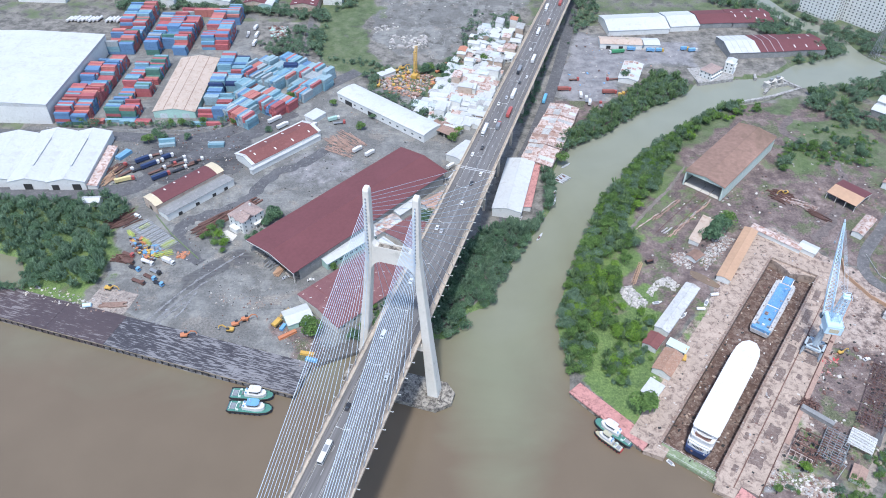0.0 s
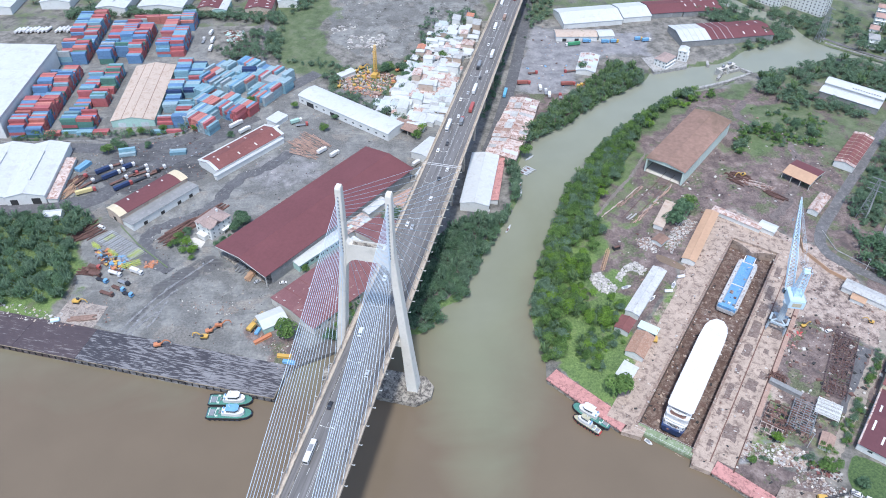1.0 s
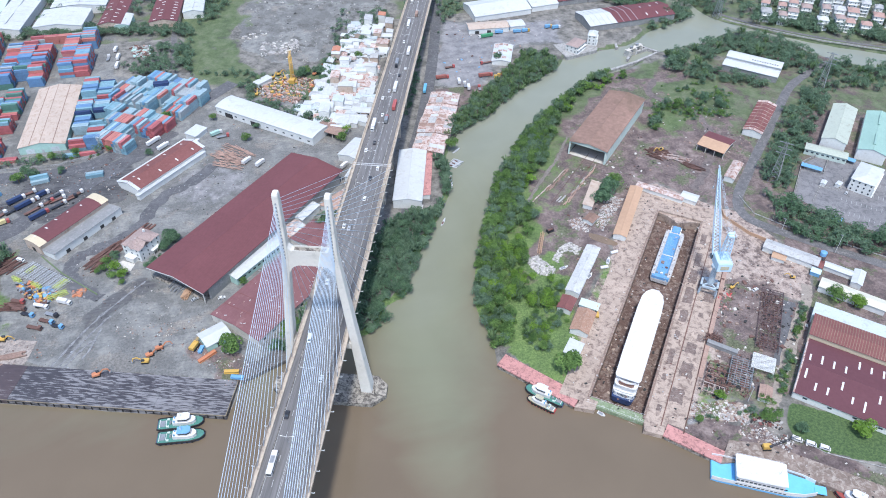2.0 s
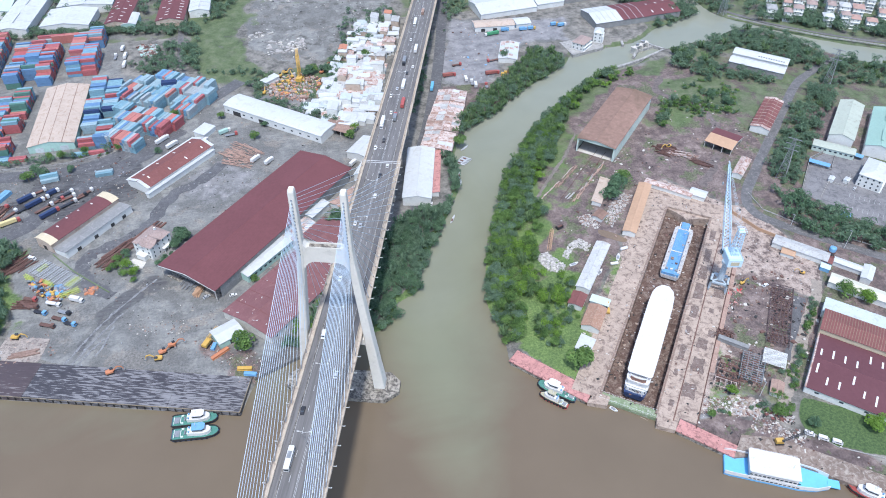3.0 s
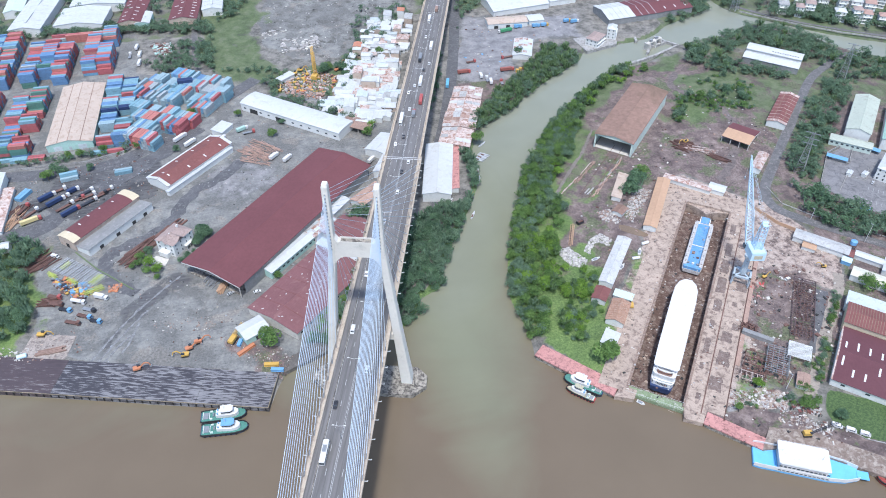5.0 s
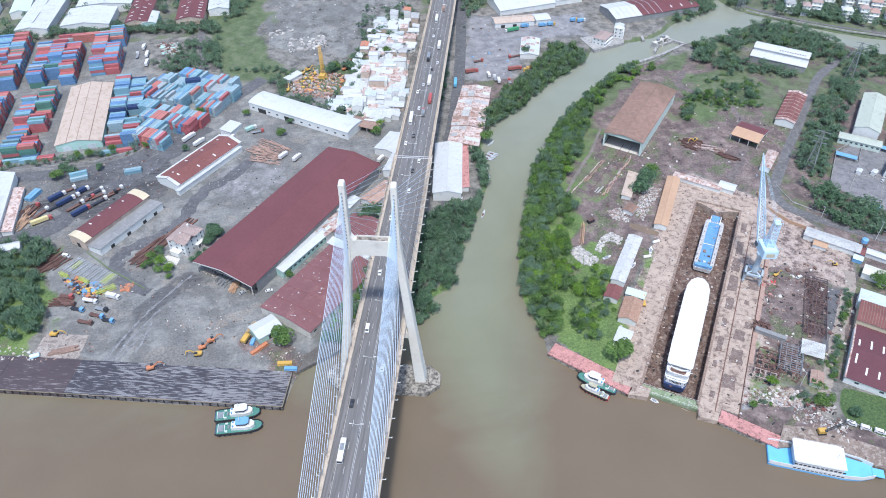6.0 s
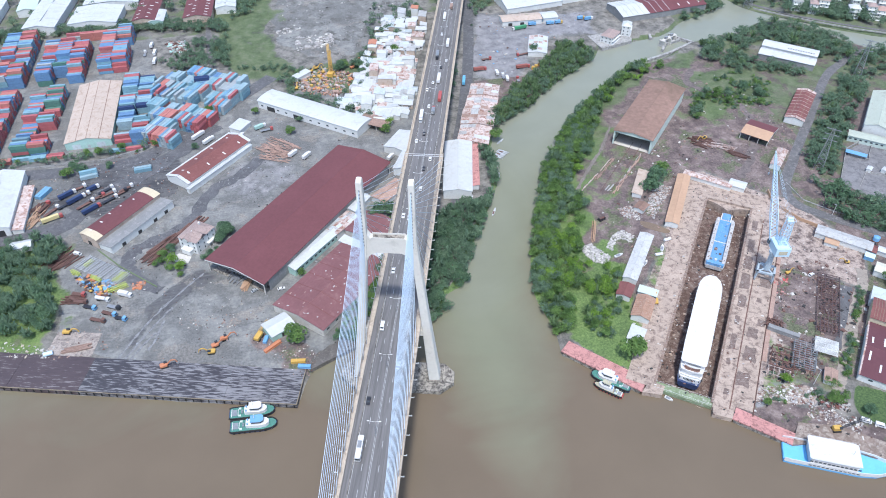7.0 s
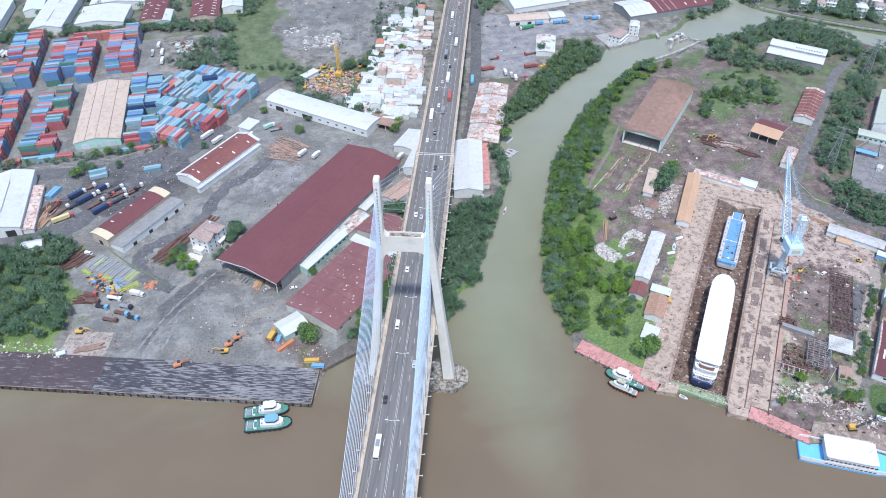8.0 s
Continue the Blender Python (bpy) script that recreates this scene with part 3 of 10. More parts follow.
def water_material():
    m = bpy.data.materials.new("silty_water")
    m.use_nodes = True
    nt = m.node_tree
    L = nt.links.new
    b = nt.nodes["Principled BSDF"]
    pos = nt.nodes.new("ShaderNodeNewGeometry").outputs["Position"]
    sep = nt.nodes.new("ShaderNodeSeparateXYZ")
    L(pos, sep.inputs[0])
    n = _node(nt, "ShaderNodeTexNoise", Scale=0.012, Detail=5.0, Roughness=0.55, Distortion=1.2)
    L(pos, n.inputs["Vector"])
    a = nt.nodes.new("ShaderNodeMath")
    a.operation = "MULTIPLY_ADD"
    a.inputs[1].default_value = 150.0
    L(n.outputs[0], a.inputs[0])
    L(sep.outputs[1], a.inputs[2])
    # the creek's greener water reaches out into the river as a tongue
    px = nt.nodes.new("ShaderNodeMapRange")
    px.interpolation_type = "SMOOTHSTEP"
    off = nt.nodes.new("ShaderNodeMath")
    off.operation = "SUBTRACT"
    off.inputs[1].default_value = 38.0
    L(sep.outputs[0], off.inputs[0])
    ab = nt.nodes.new("ShaderNodeMath")
    ab.operation = "ABSOLUTE"
    L(off.outputs[0], ab.inputs[0])
    px.inputs["From Min"].default_value, px.inputs["From Max"].default_value = 0.0, 55.0
    px.inputs["To Min"].default_value, px.inputs["To Max"].default_value = 105.0, 0.0
    L(ab.outputs[0], px.inputs[0])
    sm = nt.nodes.new("ShaderNodeMath")
    L(a.outputs[0], sm.inputs[0])
    L(px.outputs[0], sm.inputs[1])
    r = nt.nodes.new("ShaderNodeMapRange")
    r.inputs["From Min"].default_value, r.inputs["From Max"].default_value = 320.0, 600.0
    L(sm.outputs[0], r.inputs[0])
    # Creek water is greener; the last stop also paints in sky reflection and haze.
    x = nt.nodes.new("ShaderNodeValToRGB")
    x.color_ramp.elements.new(0.4)
    for e, (q, c) in zip(x.color_ramp.elements, ((0.0, (0.154, 0.119, 0.082)), (0.4, (0.197, 0.199, 0.133)), (1.0, (0.238, 0.248, 0.194)))):
        e.position, e.color = q, (*c, 1)
    L(r.outputs[0], x.inputs[0])
    n2 = _node(nt, "ShaderNodeTexNoise", Scale=0.03, Detail=6.0)
    L(pos, n2.inputs["Vector"])
    h = nt.nodes.new("ShaderNodeHueSaturation")
    mr = nt.nodes.new("ShaderNodeMapRange")
    mr.inputs["To Min"].default_value, mr.inputs["To Max"].default_value = 0.88, 1.12
    L(n2.outputs[0], mr.inputs[0])
    L(mr.outputs[0], h.inputs["Value"])
    L(x.outputs[0], h.inputs["Color"])
    L(h.outputs[0], b.inputs["Base Color"])
    b.inputs["Roughness"].default_value = 0.12
    b.inputs["IOR"].default_value = 1.33
    n3 = _node(nt, "ShaderNodeTexNoise", Scale=0.8, Detail=3.0)
    L(pos, n3.inputs["Vector"])
    bp = _node(nt, "ShaderNodeBump", Strength=0.12, Distance=0.2)
    L(n3.outputs[0], bp.inputs["Height"])
    L(bp.outputs[0], b.inputs["Normal"])
    return m


bm = bmesh.new()
mid = sum((Vector(p) for p in DOCK), Vector((0, 0))) / 4
hole = [bm.verts.new((*(mid + (Vector(p) - mid) * 1.03), 0)) for p in DOCK]
coast = [bm.verts.new((mid.x + 4200 * math.cos(2 * math.pi * i / 64), mid.y + 4200 * math.sin(2 * math.pi * i / 64), 0)) for i in range(64)]


def near_corner(v):
    a = (v.co.xy - mid).normalized()
    return max(range(4), key=lambda q: a.dot((hole[q].co.xy - mid).normalized()))


for i in range(64):
    a, b = coast[i], coast[(i + 1) % 64]
    ka, kb = near_corner(a), near_corner(b)
    bm.faces.new((a, b, hole[ka]))
    if kb != ka:
        bm.faces.new((b, hole[kb], hole[ka]))
WATER = water_material()
solid("water", bm, WATER, Matrix(), "silty brown river and greener creek, calm", "water", kind="structure")

# ---- cable-stayed bridge ----
AXIS = 16.8
BX, BY = -18.2, 249.0
BRIDGE = pose(BX, BY, 0, 0, 0, 90 - AXIS)
HALF, LAT = 13.2, -0.5


def deck_z(s):
    return 45.5 - 0.04 * s if s > 0 else 45.5 - 0.04 * s * (1 + s / 380)


def sweep(bm, prof, svals, lift=0.0):
    """A closed profile of (y, z) carried along the deck line."""
    rings = [[bm.verts.new((s, y + LAT, z + lift + deck_z(s))) for y, z in prof] for s in svals]
    n = len(prof)
    for a, b in zip(rings, rings[1:]):
        for i in range(n):
            bm.faces.new((a[i], a[(i + 1) % n], b[(i + 1) % n], b[i]))
    bm.faces.new(rings[0][::-1])
    bm.faces.new(rings[-1])


def bar(y0, y1, z0, z1):
    return [(y0, z0), (y1, z0), (y1, z1), (y0, z1)]


bridge = new("bridge")
bridge.matrix_world = BRIDGE
tagged(bridge, "white concrete cable-stayed road bridge with H-shaped pylon", "bridge")
S_ALL = list(range(-200, 161, 10)) + list(range(180, 1081, 20))
S_STAY = list(range(-200, 161, 10))
S_APP = [160] + list(range(180, 1081, 20))
bm = bmesh.new()
sweep(bm, [(-HALF, -0.5), (-HALF + 1.2, -2.4), (-HALF + 3.0, -2.4), (-HALF + 4.2, -0.7), (HALF - 4.2, -0.7), (HALF - 3.0, -2.4), (HALF - 1.2, -2.4), (HALF, -0.5), (HALF, 0), (-HALF, 0)], S_STAY)
part("deck", bm, EDGE, bridge)
bm = bmesh.new()
A2 = HALF - 0.8
sweep(bm, [(-A2, -0.6), (-A2 + 2.5, -2.6), (A2 - 2.5, -2.6), (A2, -0.6), (A2, 0), (-A2, 0)], S_APP)
part("approach_deck", bm, EDGE, bridge)
bm = bmesh.new()
sweep(bm, bar(-10.6, 10.6, 0.004, 0.09), S_ALL)
part("roadway", bm, ASPHALT, bridge)
for side in (-1, 1):
    bm = bmesh.new()
    y = sorted((side * 10.6, side * 10.95))
    sweep(bm, bar(y[0], y[1], 0.004, 0.95), S_ALL)
    part("inner_barrier", bm, EDGE, bridge)
    bm = bmesh.new()
    y = sorted((side * (HALF - 0.35), side * (HALF - 0.05)))
    sweep(bm, bar(y[0], y[1], 0.004, 0.8), S_STAY)
    part("edge_kerb", bm, EDGE, bridge)
    bm = bmesh.new()
    y = sorted((side * (A2 - 0.5), side * (A2 - 0.02)))
    sweep(bm, bar(y[0], y[1], 0.004, 1.1), S_APP)
    part("parapet", bm, EDGE, bridge)
    bm = bmesh.new()
    y = sorted((side * 7.55, side * 7.8))
    sweep(bm, bar(y[0], y[1], 0.094, 0.5), S_ALL)
    part("lane_divider", bm, CAPCON, bridge)
    bm = bmesh.new()
    box(bm, (0, 0, 0), (3.4, 0.17, 0.012))
    dash = mesh_of("lane_dash", bm, PAINT)
    for s in range(-196, 720, 12):
        tilt = math.atan2(deck_z(s) - deck_z(s + 3.4), 3.4)
        share("lane_dash", dash, bridge, Matrix.Translation((s + 1.7, side * 3.6 + LAT, deck_z(s + 1.7) + 0.1)) @ Matrix.Rotation(tilt, 4, "Y"))
    bm = bmesh.new()
    y = side * 0.28
    sweep(bm, bar(y - 0.06, y + 0.06, 0.094, 0.1), S_ALL)
    part("centre_line", bm, PAINT, bridge)
    bm = bmesh.new()
    y = side * 7.2
    sweep(bm, bar(y - 0.06, y + 0.06, 0.094, 0.1), S_ALL)
    part("edge_line", bm, PAINT, bridge)
# expansion joint at the end of the stayed spans
bm = bmesh.new()
sweep(bm, bar(-12.9, 12.9, 0.1, 0.13), [156.0, 156.7])
sweep(bm, bar(-12.9, 12.9, 0.1, 0.13), [158.0, 158.7])
part("expansion_joint", bm, PAINT, bridge)

# pylon: two legs that lean in to a cross beam and stand upright above it
def leg_mesh(side):
    bm = bmesh.new()
    rings = []
    for z, y, w, d in ((3.0, 20.4, 6.0, 7.6), (20, 18.8, 5.2, 7.0), (45, 16.5, 4.3, 6.2), (70, 14.2, 3.8, 5.4), (88, 12.5, 3.5, 5.0), (95, 11.9, 3.35, 4.8), (102, 11.45, 3.2, 4.6), (120, 11.35, 3.0, 4.2), (133.6, 11.35, 2.8, 3.8), (134.7, 11.35, 2.3, 3.0)):
        c = 0.35
        pts = [(-d / 2 + c, -w / 2), (d / 2 - c, -w / 2), (d / 2, -w / 2 + c), (d / 2, w / 2 - c), (d / 2 - c, w / 2), (-d / 2 + c, w / 2), (-d / 2, w / 2 - c), (-d / 2, -w / 2 + c)]
        rings.append([bm.verts.new((px, side * y + py, z)) for px, py in pts])
    for a, b in zip(rings, rings[1:]):
        for i in range(8):
            bm.faces.new((a[i], a[(i + 1) % 8], b[(i + 1) % 8], b[i]))
    bm.faces.new(rings[-1])
    bm.faces.new(rings[0][::-1])
    return bm


for side in (-1, 1):
    leg = part("pylon_leg", leg_mesh(side), PYLON, bridge)
    for k in range(17):
        bm = bmesh.new()
        z = 98.5 + 31.0 * k / 16
        box(bm, (-2.42 + 0.35 * k / 16, side * 11.35, z), (0.25, 0.7, 0.9))
        part("anchor_niche", bm, STEEL, leg)
bm = bmesh.new()
prof = [(-10.6, 88.6), (-9.5, 91.2), (-8.0, 92.9), (-5.8, 93.9), (5.8, 93.9), (8.0, 92.9), (9.5, 91.2), (10.6, 88.6), (10.4, 106.6), (9.7, 104.3), (8.6, 102.8), (7.4, 102.0), (-7.4, 102.0), (-8.6, 102.8), (-9.7, 104.3), (-10.4, 106.6)]
extrude_x(bm, prof, -1.9, 1.9)
part("cross_beam", bm, PYLON, bridge)
for dx in (-1.78, 1.78):
    bm = bmesh.new()
    box(bm, (dx, 0, 102.5), (0.24, 15.8, 1.1))
    part("beam_parapet", bm, PYLON, bridge)
bm = bmesh.new()
box(bm, (0, 0, 102.06), (3.3, 14.6, 0.14))
part("beam_walkway", bm, CAPCON, bridge, "dark stained walkway on the cross beam")
bm = bmesh.new()
box(bm, (0, 0, 40.2), (5.5, 30.0, 4.0))
part("lower_beam", bm, PYLON, bridge)
bm = bmesh.new()
prism(bm, [(-10.5, -24), (-4, -31), (3, -31), (8.6, -25), (8.6, 25), (3, 31), (-4, 31), (-10.5, 24)], -3.0, 3.0)
cap = part("pile_cap", bm, CAPCON, bridge, "weathered dark concrete pile cap")
for y in (-20.4, 20.4):
    bm = bmesh.new()
    box(bm, (0, y, 3.4), (9.4, 7.8, 0.8))
    part("leg_plinth", bm, CAPCON, bridge)

# stay cables and their deck anchors, shared anchors on one mesh
bm = bmesh.new()
rod(bm, (0, 0, -0.3), (0, 0, 2.2), 0.22, 8)
ANCHOR = mesh_of("cable_anchor", bm, STEEL)
bm = bmesh.new()
box(bm, (0, 0.7, 0), (0.25, 1.5, 0.2))
box(bm, (0, 1.4, 0.25), (0.5, 0.25, 0.35))
BRACKET = mesh_of("edge_bracket", bm, WHITE_WALL)
for side in (-1, 1):
    for k in range(17):
        zt = 98.5 + 31.0 * k / 16
        for way, s0, ds in ((-1, 17, 10.3), (1, 16, 8.5)):
            s = way * (s0 + ds * k)
            foot = Vector((s, side * 12.3 + LAT, deck_z(s) + 0.3))
            top = Vector((way * (2.3 - 0.35 * k / 16), side * 11.35, zt))
            bm = bmesh.new()
            rod(bm, foot, top, 0.105, 6)
            part("stay_cable", bm, CABLE, bridge)
            m = Matrix.Translation(foot) @ (top - foot).to_track_quat("Z", "Y").to_matrix().to_4x4()
            share("cable_anchor", ANCHOR, bridge, m)
            share("edge_bracket", BRACKET, bridge, Matrix.Translation((s, side * HALF + LAT, deck_z(s) - 0.3)) @ Matrix.Rotation(0 if side > 0 else math.pi, 4, "Z"))
# street lamps on the centre line
for s in range(-184, 700, 38):
    bm = bmesh.new()
    z = deck_z(s)
    rod(bm, (s, LAT, z), (s, LAT, z + 10.5), 0.14, 6, 0.09)
    lamp = part("lamp_post", bm, STEEL, bridge)
    bm = bmesh.new()
    for w in (-1, 1):
        rod(bm, (s, LAT, z + 10.3), (s, LAT + w * 2.2, z + 10.9), 0.07, 6)
        box(bm, (s, LAT + w * 2.6, z + 10.95), (0.35, 1.0, 0.18))
    part("lamp_bracket", bm, WHITE_WALL, lamp)
# approach piers
for s in list(range(161, 1000, 43)):
    z = deck_z(s) - 2.6
    if z < 4:
        break
    bm = bmesh.new()
    prism(bm, [(s - 1.1, -9.5 + LAT), (s + 1.1, -9.5 + LAT), (s + 1.1, 9.5 + LAT), (s - 1.1, 9.5 + LAT)], z - 1.8, z)
    pier = part("pier", bm, EDGE, bridge)
    for y in (-6.2, 6.2):
        bm = bmesh.new()
        rod(bm, (s, y + LAT, GZ - 1), (s, y + LAT, z - 1.7), 1.1, 12)
        part("pier_column", bm, EDGE, pier)

# ---- sheds, warehouses and houses ----
def slope_z(y, W, eave, rise, style):
    h = W / 2
    if style == "mono":
        return eave + rise * (y + h) / W
    if style == "arch":
        return eave + rise * math.sqrt(max(0.0, 1 - (y / (h * 1.02)) ** 2))
    return eave + rise * (1 - abs(y) / h)


def shed(name, label, cx, cy, yaw, L, W, eave, rise, roof, wall, style="gable", over=0.5, category="warehouse", group="", doors=(), skylights=0, sky_mat=None,
         open_front=False, open_all=False, bands=(), windows=0, vents=0, z=GZ, seams=0, lines=(), sheets=(), half=None, ends=None, seam_mat=None, door_mat=None):
    """A long building; local x runs along the ridge. doors: (face, along, width, height) with face x-, x+, y-, y+."""
    t = thing(name, cx, cy, yaw, label, category, group, z)
    hl, hw = L / 2, W / 2
    ys = [-hw - over, 0, hw + over] if style == "gable" else ([-hw - over, hw + over] if style == "mono" else [(-1 + 2 * i / 12) * (hw + over) for i in range(13)])
    top = [(y, slope_z(max(-hw, min(hw, y)), W, eave, rise, style) - (max(0, abs(y) - hw) * rise / hw if style == "gable" else 0)) for y in ys]
    bm = bmesh.new()
    extrude_x(bm, [(y, q - 0.05) for y, q in top] + [(y, q + 0.17) for y, q in reversed(top)], -hl - over, hl + over)
    r = part("roof", bm, roof, t)
    if style == "gable":
        bm = bmesh.new()
        extrude_x(bm, [(-0.5, eave + rise + 0.14 - 0.5 * rise / hw), (0, eave + rise + 0.18), (0.5, eave + rise + 0.14 - 0.5 * rise / hw), (0, eave + rise + 0.3)], -hl - over, hl + over)
        part("ridge_cap", bm, roof, r)
    if seams:
        for i in range(1, seams):
            x = -hl + L * i / seams
            bm = bmesh.new()
            for a, b in zip(top, top[1:]):
                beam(bm, (x, a[0], a[1] + 0.2), (x, b[0], b[1] + 0.2), 0.35, 0.12)
            part("roof_seam", bm, seam_mat or roof, r)
    if half and style == "gable":
        bm = bmesh.new()
        extrude_x(bm, [(-hw - over, top[0][1] + 0.18), (-0.6, top[1][1] - 0.6 * rise / hw + 0.18), (-0.6, top[1][1] - 0.6 * rise / hw + 0.24), (-hw - over, top[0][1] + 0.24)], -hl - over, hl + over)
        part("roof_half", bm, half, r)
    if sheets:
        rs = random.Random(int(abs(cx * 7 + cy)))
        n = max(3, int(L / 4.2))
        for i in range(n):
            for sd in (-1, 1):
                for q in range(2):
                    if rs.random() < 0.3:
                        continue
                    x0, x1 = -hl + L * i / n, -hl + L * (i + 1) / n - 0.1
                    y0, y1 = sd * hw * (0.04 + 0.48 * q), sd * hw * (0.5 + 0.5 * q)
                    bm = bmesh.new()
                    beam(bm, ((x0 + x1) / 2, y0, slope_z(y0, W, eave, rise, style) + 0.2), ((x0 + x1) / 2, y1, slope_z(y1, W, eave, rise, style) + 0.2), x1 - x0, 0.03)
                    part("roof_sheet", bm, rs.choice(sheets), r)
    for f in lines:
        y = f * hw
        bm = bmesh.new()
        beam(bm, (-hl, y, slope_z(y, W, eave, rise, style) + 0.2), (hl, y, slope_z(y, W, eave, rise, style) + 0.2), 0.5, 0.1)
        part("gutter_strip", bm, RUST, r)
    rl = random.Random(skylights + int(L))
    if ends:
        for ex in (-1, 1):
            x0, x1 = sorted((ex * (hl + over + 0.03), ex * (hl - ends[1])))
            bm = bmesh.new()
            extrude_x(bm, [(y, q + 0.16) for y, q in top] + [(y, q + 0.23) for y, q in reversed(top)], x0, x1)
            part("roof_end", bm, ends[0], r)
    for i in range(skylights):
        x = -hl + L * (i + 0.5) / skylights
        for sd in ((-1, 1) if style == "gable" else (1,)):
            f = rl.choice((0.16, 0.5))
            y0, y1 = sd * hw * f, sd * hw * (f + rl.uniform(0.2, 0.34))
            bm = bmesh.new()
            beam(bm, (x, y0, slope_z(y0, W, eave, rise, style) + 0.2), (x, y1, slope_z(y1, W, eave, rise, style) + 0.2), 1.0, 0.08)
            part("skylight", bm, sky_mat or WHITE_WALL, r)
    for i in range(vents):
        x = -hl + L * (i + 0.5) / vents
        bm = bmesh.new()
        box(bm, (x, 0, eave + rise + 0.6), (L / vents * 0.55, 1.6, 0.9))
        part("roof_vent", bm, roof, r)
    if open_all:
        bay = max(3, round(L / 8))
        for sd in (-1, 1):
            for i in range(bay + 1):
                bm = bmesh.new()
                box(bm, (-hl + L * i / bay, sd * (hw - 0.3), eave / 2), (0.45, 0.45, eave))
                part("column", bm, CONCRETE, t)
        for i in range(bay + 1):
            bm = bmesh.new()
            x = -hl + L * i / bay
            beam(bm, (x, -hw + 0.3, eave - 0.6), (x, hw - 0.3, eave - 0.6), 0.25, 0.5)
            beam(bm, (x, -hw + 0.3, eave - 0.4), (x, 0, eave + rise - 0.4), 0.2, 0.3)
            beam(bm, (x, hw - 0.3, eave - 0.4), (x, 0, eave + rise - 0.4), 0.2, 0.3)
            part("truss", bm, STEEL, t)
        for ex in (-1, 1):
            bm = bmesh.new()
            for a, b in zip(top, top[1:]):
                beam(bm, (ex * (hl + over - 0.1), a[0], a[1] - 0.42), (ex * (hl + over - 0.1), b[0], b[1] - 0.42), 0.3, 0.7)
            part("fascia", bm, WHITE_WALL, t)
        return t
    for sd in (-1, 1):
        bm = bmesh.new()
        h = slope_z(sd * (hw - 0.01), W, eave, rise, style) - 0.06
        box(bm, (0, sd * (hw - 0.12), h / 2), (L - 0.02, 0.24, h))
        w = part("wall", bm, wall, t)
        for col, z0, z1 in bands:
            bm = bmesh.new()
            box(bm, (0, sd * (hw + 0.02), (z0 + z1) / 2), (L, 0.05, z1 - z0))
            part("wall_band", bm, col, w)
        for i in range(windows):
            bm = bmesh.new()
            box(bm, (-hl + L * (i + 0.5) / windows, sd * (hw + 0.015), min(h * 0.6, 3.0)), (min(2.2, L / windows * 0.5), 0.06, 1.2))
            part("window", bm, GLASS, w)
    for ex in (-1, 1):
        prof = [(y, slope_z(y, W, eave, rise, style) - 0.06) for y in ([-hw + 0.25 + (W - 0.5) * i / 12 for i in range(13)] if style == "arch" else [-hw + 0.25, 0, hw - 0.25] if style == "gable" else [-hw + 0.25, hw - 0.25])]
        bm = bmesh.new()
        if ex < 0 and open_front:
            g = 1.2
            extrude_x(bm, [(-hw + 0.25, 0), (-hw + g, 0), (-hw + g, eave - g), (hw - g, eave - g), (hw - g, 0), (hw - 0.25, 0)] + prof[::-1], -hl, -hl + 0.3)
        else:
            extrude_x(bm, [(-hw + 0.25, 0), (hw - 0.25, 0)] + prof[::-1], ex * hl - 0.12, ex * hl + 0.12)
        w = part("end_wall", bm, wall, t)
        for col, z0, z1 in bands:
            if not (ex < 0 and open_front):
                bm = bmesh.new()
                box(bm, (ex * (hl + 0.14), 0, (z0 + z1) / 2), (0.05, W - 0.6, z1 - z0))
                part("wall_band", bm, col, w)
    for face, along, dw, dh in doors:
        bm = bmesh.new()
        if face[0] == "x":
            box(bm, ((hl + 0.14) * (1 if face[1] == "+" else -1), along, dh / 2), (0.12, dw, dh))
        else:
            box(bm, (along, (hw + 0.03) * (1 if face[1] == "+" else -1), dh / 2), (dw, 0.12, dh))
        # Without door_mat the panel is near-black, painting the shaded inside of an open doorway.
        part("door", bm, door_mat or DARK, t)
    return t


# west bank
shed("warehouse", "huge white flat-gabled logistics warehouse beside the container yard", -372, 571, 88, 124, 132, 18, 2.0, WHITE_ROOF, WHITE_WALL, seams=8, bands=((WHITE_ROOF, 15.5, 17.8),))
shed("warehouse", "white gabled warehouse bay with open dark doors", -264.3, 453, 92, 66, 27, 7, 3.0, WHITE_ROOF, WHITE_WALL, group="white warehouse bays", doors=(("x-", -7, 6, 5), ("x-", 8, 5, 4.5)), vents=1)
shed("warehouse", "white gabled warehouse bay with a dark door", -291.8, 453, 92, 66, 27, 7, 3.0, WHITE_ROOF, WHITE_WALL, group="white warehouse bays", doors=(("x-", 0, 6, 5),), vents=1)
shed("warehouse", "white gabled warehouse bay with streaked sheet roof", -320.5, 452, 92, 60, 29, 7, 3.0, WHITE_ROOF, WHITE_WALL, group="white warehouse bays", doors=(("x-", 0, 6, 5),))
shed("warehouse", "narrow brown lean-to beside the white warehouse", -246.6, 446, 92, 50, 6.6, 3.2, 0.8, RUSTPALE, WHITE_WALL, style="mono")
shed("shed", "small white shed at the edge of the mangrove wood", -240, 404, 5, 12, 7, 4, 1.0, WHITE_ROOF, WHITE_WALL, category="shed")
shed("warehouse", "long beige-roofed warehouse with teal walls among containers", -213.3, 564.3, 90.5, 92, 34, 6, 3.0, BEIGE, TEAL_WALL, doors=(("x-", -9, 6, 4.2), ("x-", 0, 2, 3), ("x-", 9, 6, 4.2)), door_mat=PALE_TIN, lines=(-0.5, 0.02, 0.5))
